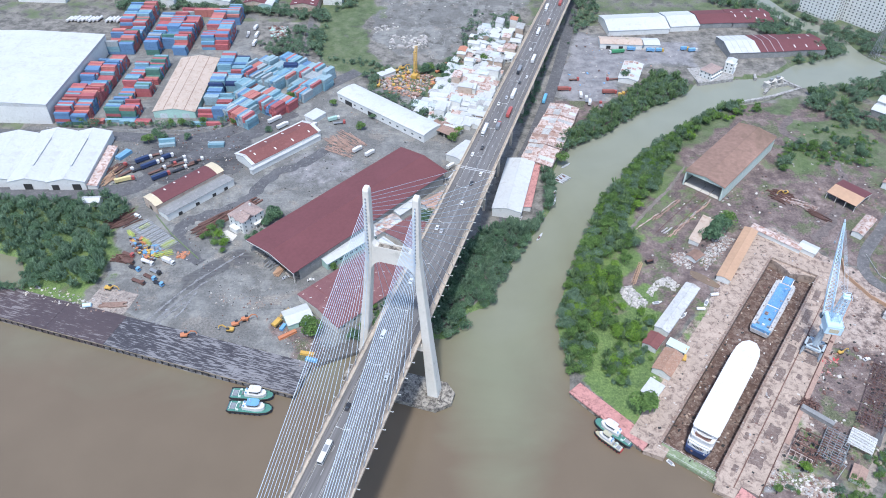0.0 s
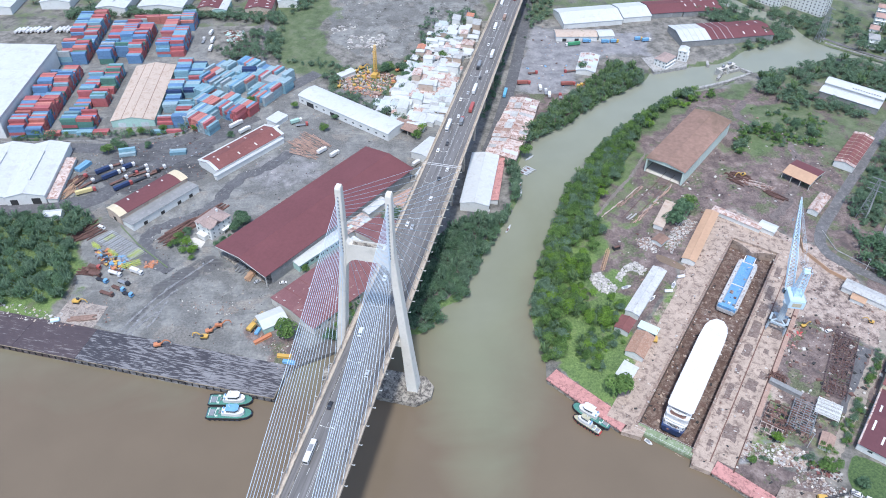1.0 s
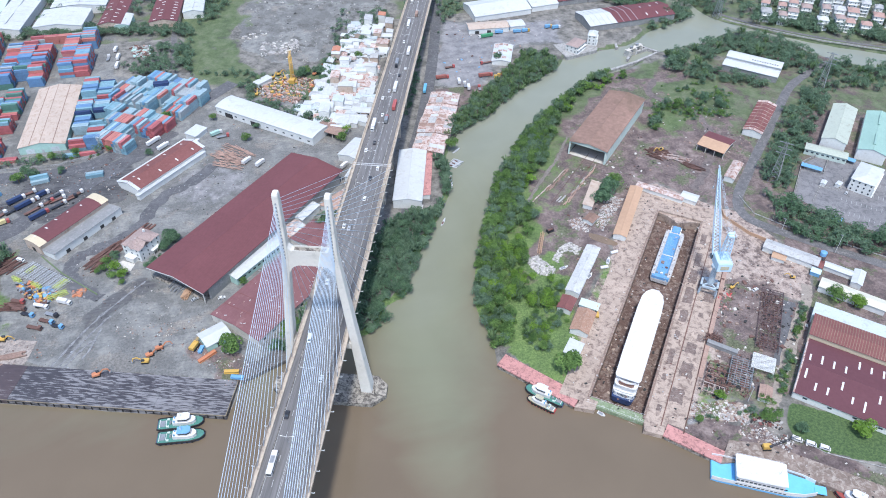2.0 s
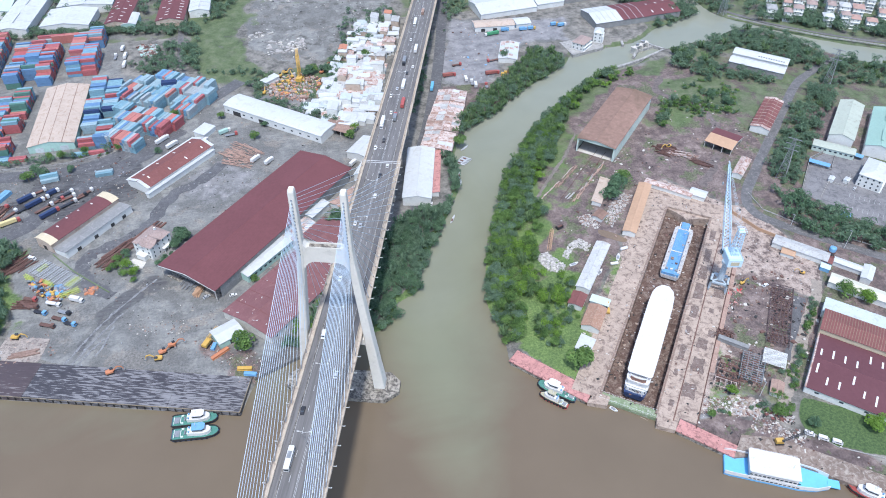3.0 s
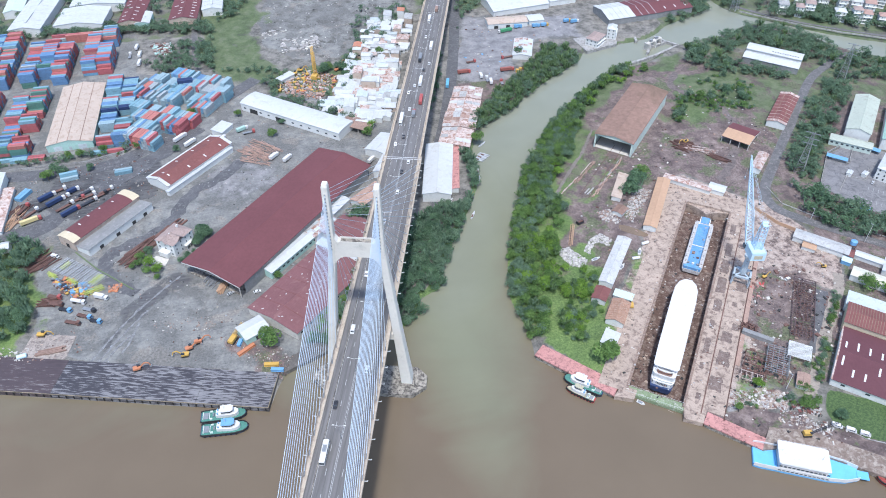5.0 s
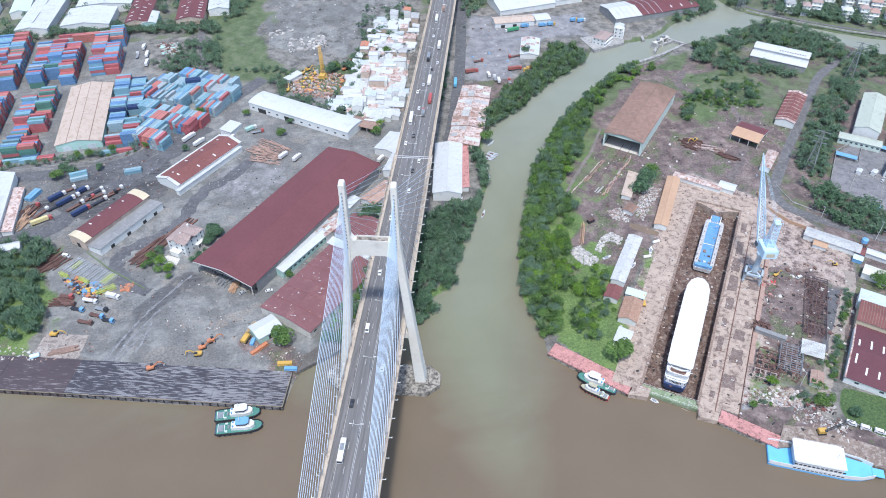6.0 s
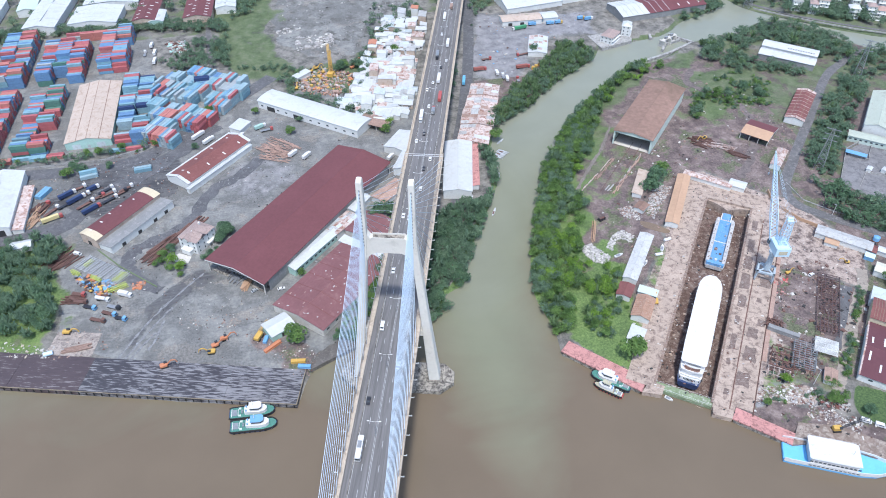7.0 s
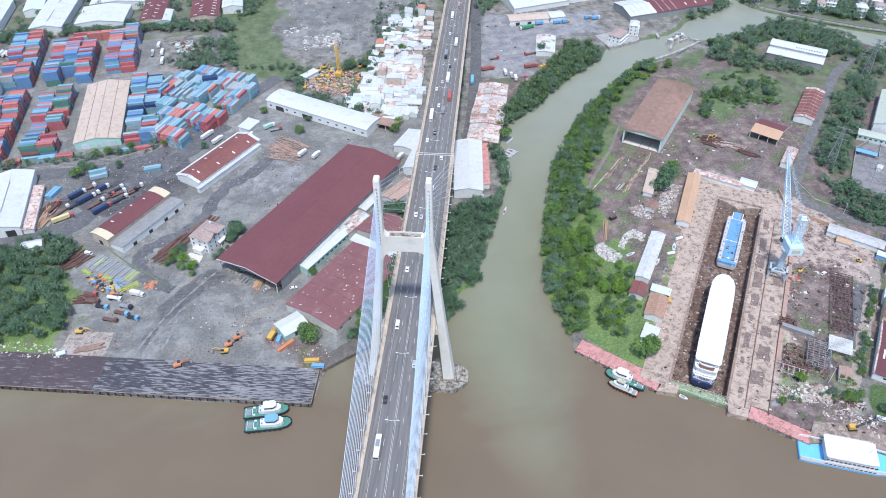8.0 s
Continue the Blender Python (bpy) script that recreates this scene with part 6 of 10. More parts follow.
for i in range(26):
    t0, t1 = i / 26, (i + 1) / 26
    for a, b in ((0, 1), (1, 2), (2, 3), (3, 0)):
        beam(bm, on_chord(ch[a], t0), on_chord(ch[b], t1), 0.15, 0.15)
        beam(bm, on_chord(ch[b], t0), on_chord(ch[a], t1), 0.15, 0.15)
part("lattice_jib", bm, CRANE_BLUE, crane)
bm = bmesh.new()
for y in (-1.2, -0.4, 0.4, 1.2):
    rod(bm, (AX + 1.0, AY + y, AZ + 0.8), tip + Vector((0, y * 0.3, 0.5)), 0.035, 4)
    rod(bm, (AX + 1.0, AY + y, AZ + 0.8), root.lerp(tip, 0.45) + Vector((0, y, 0.9)), 0.05, 4)
part("luffing_rope", bm, CRANE_BLUE, crane)
bm = bmesh.new()
rod(bm, tip + Vector((-0.6, 0, 0.4)), tip + Vector((1.2, 0, 1.2)), 0.5, 8)
rod(bm, tip, tip + Vector((0, 0, -14)), 0.07, 5)
box(bm, tip + Vector((0, 0, -14.6)), (0.9, 0.6, 1.4))
part("hook_block", bm, CRANE_GREY, crane)

# ---- trees, palms and scrub ----


def crown_proto(seed, R, H, blobs, leaves, leaf):
    """Leaf blades on the shells of several uneven clumps: an open, ragged crown standing on z = 0."""
    r = np.random.RandomState(seed)
    V, F = [], []
    cs = []
    for i in range(blobs):
        a = r.rand() * 6.28
        d = R * 0.62 * math.sqrt(r.rand())
        cs.append((d * math.cos(a), d * math.sin(a), H * (0.45 + 0.4 * r.rand()) - 0.35 * d, R * (0.36 + 0.24 * r.rand())))
    for i in range(leaves):
        cx, cy, cz, cr = cs[i % blobs]
        n = r.randn(3)
        n[2] = abs(n[2]) * 0.9 + 0.12 * r.randn()
        n /= np.linalg.norm(n)
        p = np.array([cx, cy, cz]) + n * cr * (0.82 + 0.28 * r.rand()) * np.array([1, 1, 0.8])
        up = n + np.array([0.0, 0.0, 0.85])
        n = up / np.linalg.norm(up)
        t = np.cross(n, r.randn(3))
        t /= np.linalg.norm(t)
        b = np.cross(n, t)
        n2 = n * 0.25 * leaf
        s = leaf * (0.6 + 0.8 * r.rand())
        k = len(V)
        V += [p - t * s * 0.5, p + b * s * 0.32 + n2, p + t * s * 0.5, p - b * s * 0.32 + n2 * 0.5]
        F.append((k, k + 1, k + 2, k + 3))
    return np.array(V), np.array(F)


def palm_proto(seed, fronds, length, rise):
    r = np.random.RandomState(seed)
    V, F = [], []
    for i in range(fronds):
        a = 6.283 * i / fronds + r.rand() * 0.5
        up = rise * (0.5 + 0.9 * r.rand())
        ln = length * (0.75 + 0.4 * r.rand())
        d, w = np.array([math.cos(a), math.sin(a)]), np.array([-math.sin(a), math.cos(a)])
        k0 = len(V)
        for j in range(6):
            t = j / 5
            out = ln * (0.15 + 0.85 * t) * (0.75 + 0.25 * (1 - t))
            z = up * math.sin(t * 2.3) * 1.25 + 0.4
            wd = 0.34 * math.sin(0.35 + t * 2.6)
            c = d * out
            V += [(c[0] - w[0] * wd, c[1] - w[1] * wd, z - 0.22), (c[0], c[1], z), (c[0] + w[0] * wd, c[1] + w[1] * wd, z - 0.22)]
        for j in range(5):
            b = k0 + j * 3
            F += [(b, b + 1, b + 4, b + 3), (b + 1, b + 2, b + 5, b + 4)]
    return np.array(V, float), np.array(F)


def trunk_proto(h, r):
    n = 5
    V = [(r * math.cos(6.283 * i / n), r * math.sin(6.283 * i / n), 0) for i in range(n)] + [(r * 0.5 * math.cos(6.283 * i / n), r * 0.5 * math.sin(6.283 * i / n), h) for i in range(n)]
    return np.array(V, float), np.array([(i, (i + 1) % n, n + (i + 1) % n, n + i) for i in range(n)])


CROWNS = [crown_proto(11 + i, 3.2, 5.2, 9, 430, 0.62) for i in range(4)]
FAR_CROWNS = [crown_proto(21 + i, 3.2, 5.2, 8, 160, 0.84) for i in range(4)]
BUSHES = [crown_proto(31 + i, 1.9, 2.4, 5, 150, 0.52) for i in range(3)]
PALMS = [palm_proto(51 + i, 22, 3.9, 3.2) for i in range(3)]
TRUNK = trunk_proto(4.0, 0.22)


def ground_at(x, y):
    i = int(min(max((x + 560) / 3.0, 0), nx - 1))
    j = int(min(max((y - 60) / 3.0, 0), ny - 1))
    return float(gz[i, j])


def scatter(name, label, polys, spacing, palms, size, mats, seed, bushes=0.0, keep=1.0, avoid=(), category="trees", margin=0.0, clump=0.0, crowns=None):
    """Fill polygons with plants as one uncountable growth."""
    r = np.random.RandomState(seed)
    vs, fs, mi, off = [], [], [], 0

    def put(proto, m, x, y, z, s, a, sz):
        nonlocal off
        V, F = proto
        c, q = math.cos(a) * s, math.sin(a) * s
        vs.append(np.stack([V[:, 0] * c - V[:, 1] * q + x, V[:, 0] * q + V[:, 1] * c + y, V[:, 2] * s * sz + z], 1))
        fs.append(F + off)
        mi.append(np.full(len(F), m))
        off += len(V)

    for poly in polys:
        P = np.array(poly)
        xs, ys = np.meshgrid(np.arange(P[:, 0].min(), P[:, 0].max(), spacing), np.arange(P[:, 1].min(), P[:, 1].max(), spacing))
        xs = xs.ravel() + (r.rand(xs.size) - 0.5) * spacing * 1.3
        ys = ys.ravel() + (r.rand(ys.size) - 0.5) * spacing * 1.3
        ok = signed(xs, ys, poly) > margin
        if clump:
            ok &= value_noise(xs, ys, 13, seed) > clump
        for av in avoid:
            ok &= ~inside(xs, ys, av)
        ok &= r.rand(xs.size) < keep
        for x, y in zip(xs[ok], ys[ok]):
            z = ground_at(x, y)
            s = size[0] + (size[1] - size[0]) * r.rand()
            a = r.rand() * 6.28
            u = r.rand()
            if u < palms:
                put(PALMS[r.randint(3)], 2, x, y, max(z, -0.2) + 1.8 * s * r.rand() + 0.6, 0.45 + 0.6 * s, a, 1.0)
            elif u < palms + bushes:
                put(BUSHES[r.randint(3)], r.randint(2), x, y, max(z, -0.2) - 0.2, s, a, 1.0)
            else:
                put(TRUNK, 3, x, y, z - 0.3, s, a, 1.0)
                put((crowns or CROWNS)[r.randint(4)], r.randint(2), x, y, max(z, -0.3) + 0.2 * s, s, a, 0.85 + 0.4 * r.rand())
    me = bpy.data.meshes.new(name)
    V, F = np.concatenate(vs), np.concatenate(fs)
    me.from_pydata(V.tolist(), [], F.tolist())
    for m in mats:
        me.materials.append(m)
    me.polygons.foreach_set("material_index", np.concatenate(mi).astype(np.int32))
    me.update()
    return tagged(new(name, me), label, category, kind="stuff")


GREENS = (LEAF_FAR, LEAF_DARK, FROND_DARK, BARK)
FAR_GREENS = (LEAF_FAR, LEAF, FROND, BARK)
# Far belts use the leaf colour that carries the haze.
HAZY_GREENS = (LEAF_FAR, LEAF_FAR, FROND, BARK)
BRIGHTS = (LEAF_BRIGHT, LEAF, FROND, BARK)
W_BAND = [(-6, 284), (7, 281), (14, 284.5), (21.5, 289), (23.5, 295.5), (19.5, 302.5), (26, 307), (32, 306), (39.5, 309), (40.5, 317), (38.5, 323), (46, 332), (50.5, 341), (66, 368), (84, 400), (92, 438), (88, 452), (78, 452), (76, 400), (68, 389), (44, 388), (26, 372), (8, 340), (-4, 310)]
W_BAND_N = [(88, 455), (97, 470), (112, 484), (134, 497), (171, 532), (222, 568), (226, 585), (214, 600), (196, 602), (190, 589), (175, 575), (157, 552), (128, 527), (106, 500), (92, 478)]
E_BAND = [(75, 250), (72, 268), (71, 294), (80, 330), (101, 380), (122, 424), (157, 474), (199, 516), (240, 546), (262, 556), (272, 548), (245, 530), (214, 503), (198, 482), (186, 462), (174, 440), (167, 424), (158, 418), (147, 408), (137, 393), (132, 383), (138, 373), (141, 365), (129, 356), (116, 350), (104, 332), (95.5, 302), (93, 277), (90, 255)]
scatter("mangrove_thicket", "dense dark mangrove and nipa palms on the bank below the bridge", [W_BAND], 3.7, 0.34, (0.85, 1.5), GREENS, 1, margin=2.6)
scatter("mangrove_thicket", "dense nipa palms and mangrove on the creek bank", [W_BAND_N], 3.75, 0.52, (0.85, 1.4), HAZY_GREENS, 2, margin=1.8, crowns=FAR_CROWNS)
scatter("mangrove_thicket", "dense green mangrove along the creek curve", [E_BAND], 4.0, 0.26, (0.8, 1.5), FAR_GREENS, 3, margin=3.4)
scatter("bank_scrub", "bright green scrub and low bushes on the creek bank", [BANK_GREEN], 3.9, 0.04, (0.7, 1.5), BRIGHTS, 4, bushes=0.55, clump=0.47, margin=5)
scatter("bank_scrub", "low mixed bushes in the grass above the pink landing", [[(94, 300), (98, 316), (112, 318), (134, 300), (127, 284), (127, 266), (112, 244), (98, 246), (92, 262)]], 3.0, 0.05, (0.45, 1.1), FAR_GREENS, 30, bushes=0.75, clump=0.5, margin=2)
scatter("mangrove_wood", "dense dark mangrove wood with palms by the river", [W_WOOD], 5.0, 0.42, (0.9, 1.45), GREENS, 5, avoid=(POND, rect(-240, 404, 5, 14, 9), rect(-225, 316, -16, 40, 10)))
scatter("tree_belt", "belt of dark trees behind the container yard", [[(-330, 719), (-267, 726), (-192, 718), (-110, 700), (-108, 722), (-194, 741), (-330, 748)]], 4.6, 0, (0.9, 1.5), HAZY_GREENS, 6, bushes=0.15, crowns=FAR_CROWNS)
scatter("tree_belt", "loose trees round the old yard beside the field", [[(-172, 650), (-150, 659), (-144, 687), (-128, 690), (-125, 626), (-152, 621)], [(-124, 690), (-108, 690), (-106, 628), (-122, 626)], [(-103, 790), (-66, 790), (-83, 739), (-105, 723)]], 5.4, 0, (0.8, 1.5), HAZY_GREENS, 7, bushes=0.2, crowns=FAR_CROWNS)
scatter("tree_belt", "dark trees on the south side of the canal", [[(329, 572), (378, 586), (409, 600), (440, 592), (464, 558), (467, 523), (427, 511), (418, 540), (394, 567), (362, 552), (322, 548)], [(331, 569), (352, 547), (372, 520), (396, 505), (391, 493), (362, 510), (332, 527), (315, 546)]], 4.4, 0.05, (0.8, 1.7), HAZY_GREENS, 8, bushes=0.35, avoid=(rect(394, 529, -42, 54, 32),), clump=0.15, crowns=FAR_CROWNS)
scatter("tree_belt", "roadside trees and scrub beside the curving lane", [[(384, 459), (425, 488), (433, 467), (366, 402), (330, 362), (304, 352), (318, 384), (357, 428)]], 3.7, 0.05, (0.6, 1.5), HAZY_GREENS, 9, bushes=0.5, clump=0.2, crowns=FAR_CROWNS)
scatter("tree_belt", "dense dark roadside trees beside the walled lot", [[(308, 350), (330, 340), (338, 316), (358, 299), (420, 240), (408, 226), (343, 280), (306, 304), (297, 324)]], 4.4, 0, (0.8, 1.9), GREENS, 10, bushes=0.25, clump=0.1, crowns=FAR_CROWNS)
scatter("bush_field", "bushes in the rough grass field behind the hangar", [E_FIELD], 3.2, 0.02, (0.6, 1.4), FAR_GREENS, 11, bushes=0.8, clump=0.54)
scatter("tree_belt", "trees beside the canal bend", [[(284, 775), (337, 775), (372, 692), (392, 656), (363, 646), (341, 672), (318, 690), (315, 730)], [(335, 632), (393, 664), (398, 648), (376, 640), (343, 622)], [(368, 775), (387, 727), (412, 700), (440, 668), (428, 640), (412, 655), (389, 704)]], 6.0, 0.05, (1.0, 1.7), HAZY_GREENS, 12, bushes=0.15, crowns=FAR_CROWNS)
scatter("tree_belt", "trees along the far canal bank", [[(415, 690), (470, 668), (460, 622), (482, 596), (545, 556), (640, 490), (655, 510), (560, 575), (478, 640)], [(440, 634), (462, 618), (486, 598), (560, 548), (650, 488), (660, 502), (570, 566), (500, 612), (470, 640), (448, 652)]], 6.0, 0, (1.0, 1.9), HAZY_GREENS, 13, bushes=0.2, clump=0.3, crowns=FAR_CROWNS)
scatter("tree_belt", "scattered trees beside the bridge approach", [[(148, 775), (178, 775), (158, 696), (139, 683), (128, 660), (140, 720)], [(90, 640), (104, 640), (140, 780), (118, 780)]], 6.0, 0, (0.9, 1.4), HAZY_GREENS, 14, bushes=0.3, crowns=FAR_CROWNS)
scatter("tree_belt", "low trees at the edge of the rubble field", [[(-66, 590), (-40, 602), (5, 606), (22, 640), (26, 600), (6, 560), (-16, 548), (-50, 568)]], 5.5, 0, (0.8, 1.3), HAZY_GREENS, 15, bushes=0.3, avoid=([(-57, 597), (-16, 620), (10, 588), (-15, 548), (-44, 562)],), clump=0.2, crowns=FAR_CROWNS)
scatter("hedge", "roadside hedge in front of the container yard", [[(-306, 502), (-180, 500), (-150, 515), (-95, 572), (-98, 577), (-152, 521), (-180, 506), (-306, 508)]], 4.0, 0, (0.7, 1.45), FAR_GREENS, 16, bushes=0.4, keep=0.85, crowns=FAR_CROWNS)
scatter("tree_belt", "garden trees between the canal villas", [[(446, 618), (500, 580), (640, 500), (690, 640), (560, 760), (470, 700)]], 6.4, 0, (0.8, 1.6), HAZY_GREENS, 24, bushes=0.2, clump=0.5, crowns=FAR_CROWNS)
scatter("tree_belt", "thick scrub and trees between the lane and the pylons", [[(444, 512), (478, 527), (520, 505), (490, 478), (440, 478), (398, 452), (410, 477)], [(356, 424), (393, 443), (384, 412), (352, 396), (324, 356), (316, 362), (336, 396)]], 4.6, 0.04, (0.6, 1.4), HAZY_GREENS, 25, bushes=0.5, clump=0.32, crowns=FAR_CROWNS)
scatter("tree_belt", "dense green trees between the workshop and the bridge pylon", [[(-51, 279), (-34, 282), (-13, 304), (-1, 334), (7, 374), (1, 380), (-7, 345), (-27, 312)]], 3.8, 0.1, (0.7, 1.4), (LEAF, LEAF_DARK, FROND_DARK, BARK), 26, bushes=0.3)
scatter("tree_belt", "trees among the northern tin-roofed houses", [[(20, 640), (44, 640), (84, 690), (92, 720), (40, 730), (24, 690)]], 6.0, 0, (0.7, 1.4), HAZY_GREENS, 27, bushes=0.3, clump=0.35, crowns=FAR_CROWNS)
scatter("far_woods", "trees and gardens in the distance", [[(-560, 760), (-330, 752), (-130, 760), (-130, 800), (-200, 880), (-560, 890)], [(430, 500), (560, 420), (690, 330), (690, 400), (540, 510), (500, 525)]], 13.0, 0, (1.2, 1.9), HAZY_GREENS, 17, bushes=0.1, clump=0.35, crowns=FAR_CROWNS)
scatter("yard_bushes", "bushes and weeds between the dock yards", [DOCK_GRASS, [(196, 205), (214, 215), (218, 196), (200, 184)]], 4.5, 0, (0.6, 1.1), FAR_GREENS, 18, bushes=0.6, clump=0.56)
scatter("tree_belt", "shaded dark trees along the bridge approach", [[(67, 515), (84, 570), (95, 611), (107, 657), (118, 694), (123, 692), (112, 655), (101, 610), (90, 568), (73, 514)]], 3.6, 0, (0.6, 1.1), GREENS, 29, bushes=0.3, clump=0.25, crowns=FAR_CROWNS)
scatter("yard_bushes", "weeds beside the bridge piers", [[(-14, 300), (2, 300), (12, 345), (20, 385), (8, 385), (-6, 340)], [(-50, 284), (-38, 284), (-22, 300), (-10, 330), (-20, 330)]], 4.0, 0, (0.6, 1.0), BRIGHTS, 19, bushes=0.6, clump=0.35)

scatter("hedge", "mixed green hedge between the factory wall and the earth lane", [[(221, 190.5), (237, 208.5), (252, 226), (272, 249), (269, 251.5), (249, 229), (234, 212), (218.5, 193.5)]], 2.0, 0, (0.5, 0.8), FAR_GREENS, 28, bushes=0.6, clump=0.3)
scatter("hedge", "green hedge along the south side of the field", [[(-112, 622), (-112, 629), (-80, 624), (-50, 614), (-37, 606), (-43, 600), (-76, 612)]], 4.2, 0, (0.6, 1.1), HAZY_GREENS, 21, bushes=0.7, crowns=FAR_CROWNS)
scatter("tree_belt", "shrubs and trees between the long warehouse and the scrap yard", [[(-64, 569), (-54, 570), (-15, 540), (9, 523), (7, 505), (-2, 513), (-30, 537), (-52, 555)], [(-60, 602), (-45, 599), (-46, 582), (-57, 581)]], 4.4, 0.04, (0.6, 1.3), HAZY_GREENS, 22, bushes=0.55, crowns=FAR_CROWNS, avoid=(rect(-39.3, 525.1, -40.7, 101, 24),), clump=0.15)


def tree(x, y, s, label, leafy=LEAF, seed=0, z=None):
    t = thing("tree", x, y, (seed * 47) % 360, label, "tree", z=GZ if z is None else z)
    bm = bmesh.new()
    rod(bm, (0, 0, -0.3), (0, 0, 2.2 * s), 0.3 * s, 7, 0.2 * s)
    for i in range(5):
        a = i * 1.26 + seed
        rod(bm, (0, 0, (1.2 + 0.2 * i) * s), (1.6 * s * math.cos(a), 1.6 * s * math.sin(a), 3.4 * s), 0.13 * s, 5, 0.05 * s)
    part("trunk", bm, BARK, t)
    V, F = crown_proto(100 + seed, 3.4, 5.4, 10, 900, 0.62)
    me = bpy.data.meshes.new("crown")
    me.from_pydata((V * s).tolist(), [], F.tolist())
    me.materials.append(leafy)
    c = new("crown", me)
    c.parent = t
    return t


for k, (x, y, s, lf, lb) in enumerate(((112.5, 231.5, 2.5, LEAF, "large dense round green tree on the river bank"), (-71.5, 286, 1.95, LEAF, "bright green tree beside the white shed"), (-110, 391.5, 1.75, LEAF_DARK, "dark tree beside the villa"),
        (-114, 383, 1.35, LEAF_DARK, "small dark tree beside the villa"), (-144, 370, 1.2, LEAF_BRIGHT, "bright green garden tree"), (-150, 376, 1.0, LEAF, "small garden tree by the villa"), (-138, 362, 1.1, LEAF_BRIGHT, "pale green garden tree"),
        (291.5, 251.3, 1.7, LEAF, "round street tree beside the white roadside shed"), (300, 243.2, 1.7, LEAF_BRIGHT, "bright round street tree by the factory"), (217, 169, 1.0, LEAF_DARK, "dark bushy tree on the lawn"),
        (247.5, 162, 1.7, LEAF_BRIGHT, "bright feathery tree on the lawn"), (168, 186, 0.8, LEAF, "small tree among pale rubble"), (205, 179, 1.3, LEAF, "bushy tree among scrap"), (186, 197, 1.0, LEAF_BRIGHT, "small tree among steel frames"),
        (193.5, 380, 2.3, LEAF_DARK, "dark tree beside the tan shed"), (201, 387, 2.0, LEAF, "green tree beside the tan shed"), (187, 371.5, 2.1, LEAF_DARK, "dark tree in the yard"), (-60, 503, 1.2, LEAF, "tree before the arched warehouse"),
        (-64, 339, 0.9, LEAF, "small tree beside the red workshop"), (14, 489, 1.4, LEAF, "tree beside the tin-roofed houses"), (18, 498, 1.3, LEAF_BRIGHT, "pale tree beside the tin-roofed houses"), (97, 462, 1.5, LEAF, "tree at the creek landing"),
        (170, 592, 1.6, LEAF_DARK, "dark tree beside the truck park"), (186, 660, 1.2, LEAF, "tree before the beige truck shed"), (-223, 480, 1.5, LEAF, "tree beside the parked trailers"), (-220, 491, 1.3, LEAF_DARK, "dark tree between road and trailers"), (-195, 487, 1.0, LEAF_DARK, "small dark tree by the road"), (-213, 506, 1.1, LEAF, "tree before the container stacks"), (-204, 507, 1.2, LEAF, "tree before the beige warehouse"), (-188, 510, 1.2, LEAF, "tree below the container stacks"), (-156, 516, 1.5, LEAF_BRIGHT, "bright tree before the teal stacks"), (-162, 510, 1.2, LEAF, "tree before the teal stacks"), (-138, 537, 1.4, LEAF, "tree beside the container wall"), (-123, 552, 1.2, LEAF, "round tree at the container wall"), (-133, 499, 0.9, LEAF_DARK, "dark bush behind the white shed"), (347, 393, 1.2, LEAF_DARK, "dark tree beside the lane"), (333, 474, 1.3, LEAF_DARK, "dark tree in the rough field"), (325, 486, 1.4, LEAF_DARK, "dark tree at the field edge"), (-214, 486, 1.3, LEAF_DARK, "dark tree at the yard edge"),
        (-8, 386, 2.0, LEAF_DARK, "dark tree between the workshop and the bridge"), (1.0, 388, 1.9, LEAF_DARK, "dark tree beside the bridge edge"), (-52, 520, 1.0, LEAF_DARK, "small dark tree before the white warehouse"), (-86, 540, 1.0, LEAF, "shrubby tree at the small white shed"), (-8, 601, 1.6, LEAF_DARK, "dark tree behind the yellow derrick"), (8, 600, 1.5, LEAF_DARK, "dark tree beside the crowded houses"), (9, 587, 1.3, LEAF_DARK, "dark tree at the edge of the scrap yard"), (-60.6, 362.5, 1.0, LEAF_BRIGHT, "small green tree beside the office strip"), (-10, 596, 1.5, LEAF_DARK, "dark tree behind the machine yard"), (-5, 604, 1.4, LEAF, "tree behind the machine yard"), (45, 622, 1.3, LEAF, "tree between the tin roofs"))):
    tree(x, y, s, lb, lf, k)

# ---- container yard ----
def plain_container(name, material):
    """The far stacks: body, corner posts and top rails."""
    bm = bmesh.new()
    box(bm, (0, 0, 1.3), (12.0, 2.30, 2.44))
    for sx in (-1, 1):
        box(bm, (sx * 6.02, 0, 1.3), (0.12, 2.44, 2.59))
        box(bm, (0, sx * 1.16, 2.51), (12.04, 0.12, 0.16))
    return mesh_of(name, bm, material)


def container_mesh(name, material):
    bm = bmesh.new()
    box(bm, (0, 0, 1.3), (12.0, 2.30, 2.44))
    for sx in (-1, 1):
        for sy in (-1, 1):
            box(bm, (sx * 6.02, sy * 1.15, 1.3), (0.16, 0.16, 2.59))
    for z in (0.09, 2.51):
        for sy in (-1, 1):
            box(bm, (0, sy * 1.16, z), (12.04, 0.12, 0.16))
        for sx in (-1, 1):
            box(bm, (sx * 6.02, 0, z), (0.12, 2.2, 0.16))
    for y in (-0.75, -0.3, 0.3, 0.75):
        rod(bm, (6.06, y, 0.15), (6.06, y, 2.45), 0.03, 4)
    for i in range(11):
        for sy in (-1, 1):
            box(bm, (-5.4 + i * 1.08, sy * 1.155, 1.3), (0.5, 0.06, 2.2))
    return mesh_of(name, bm, material)


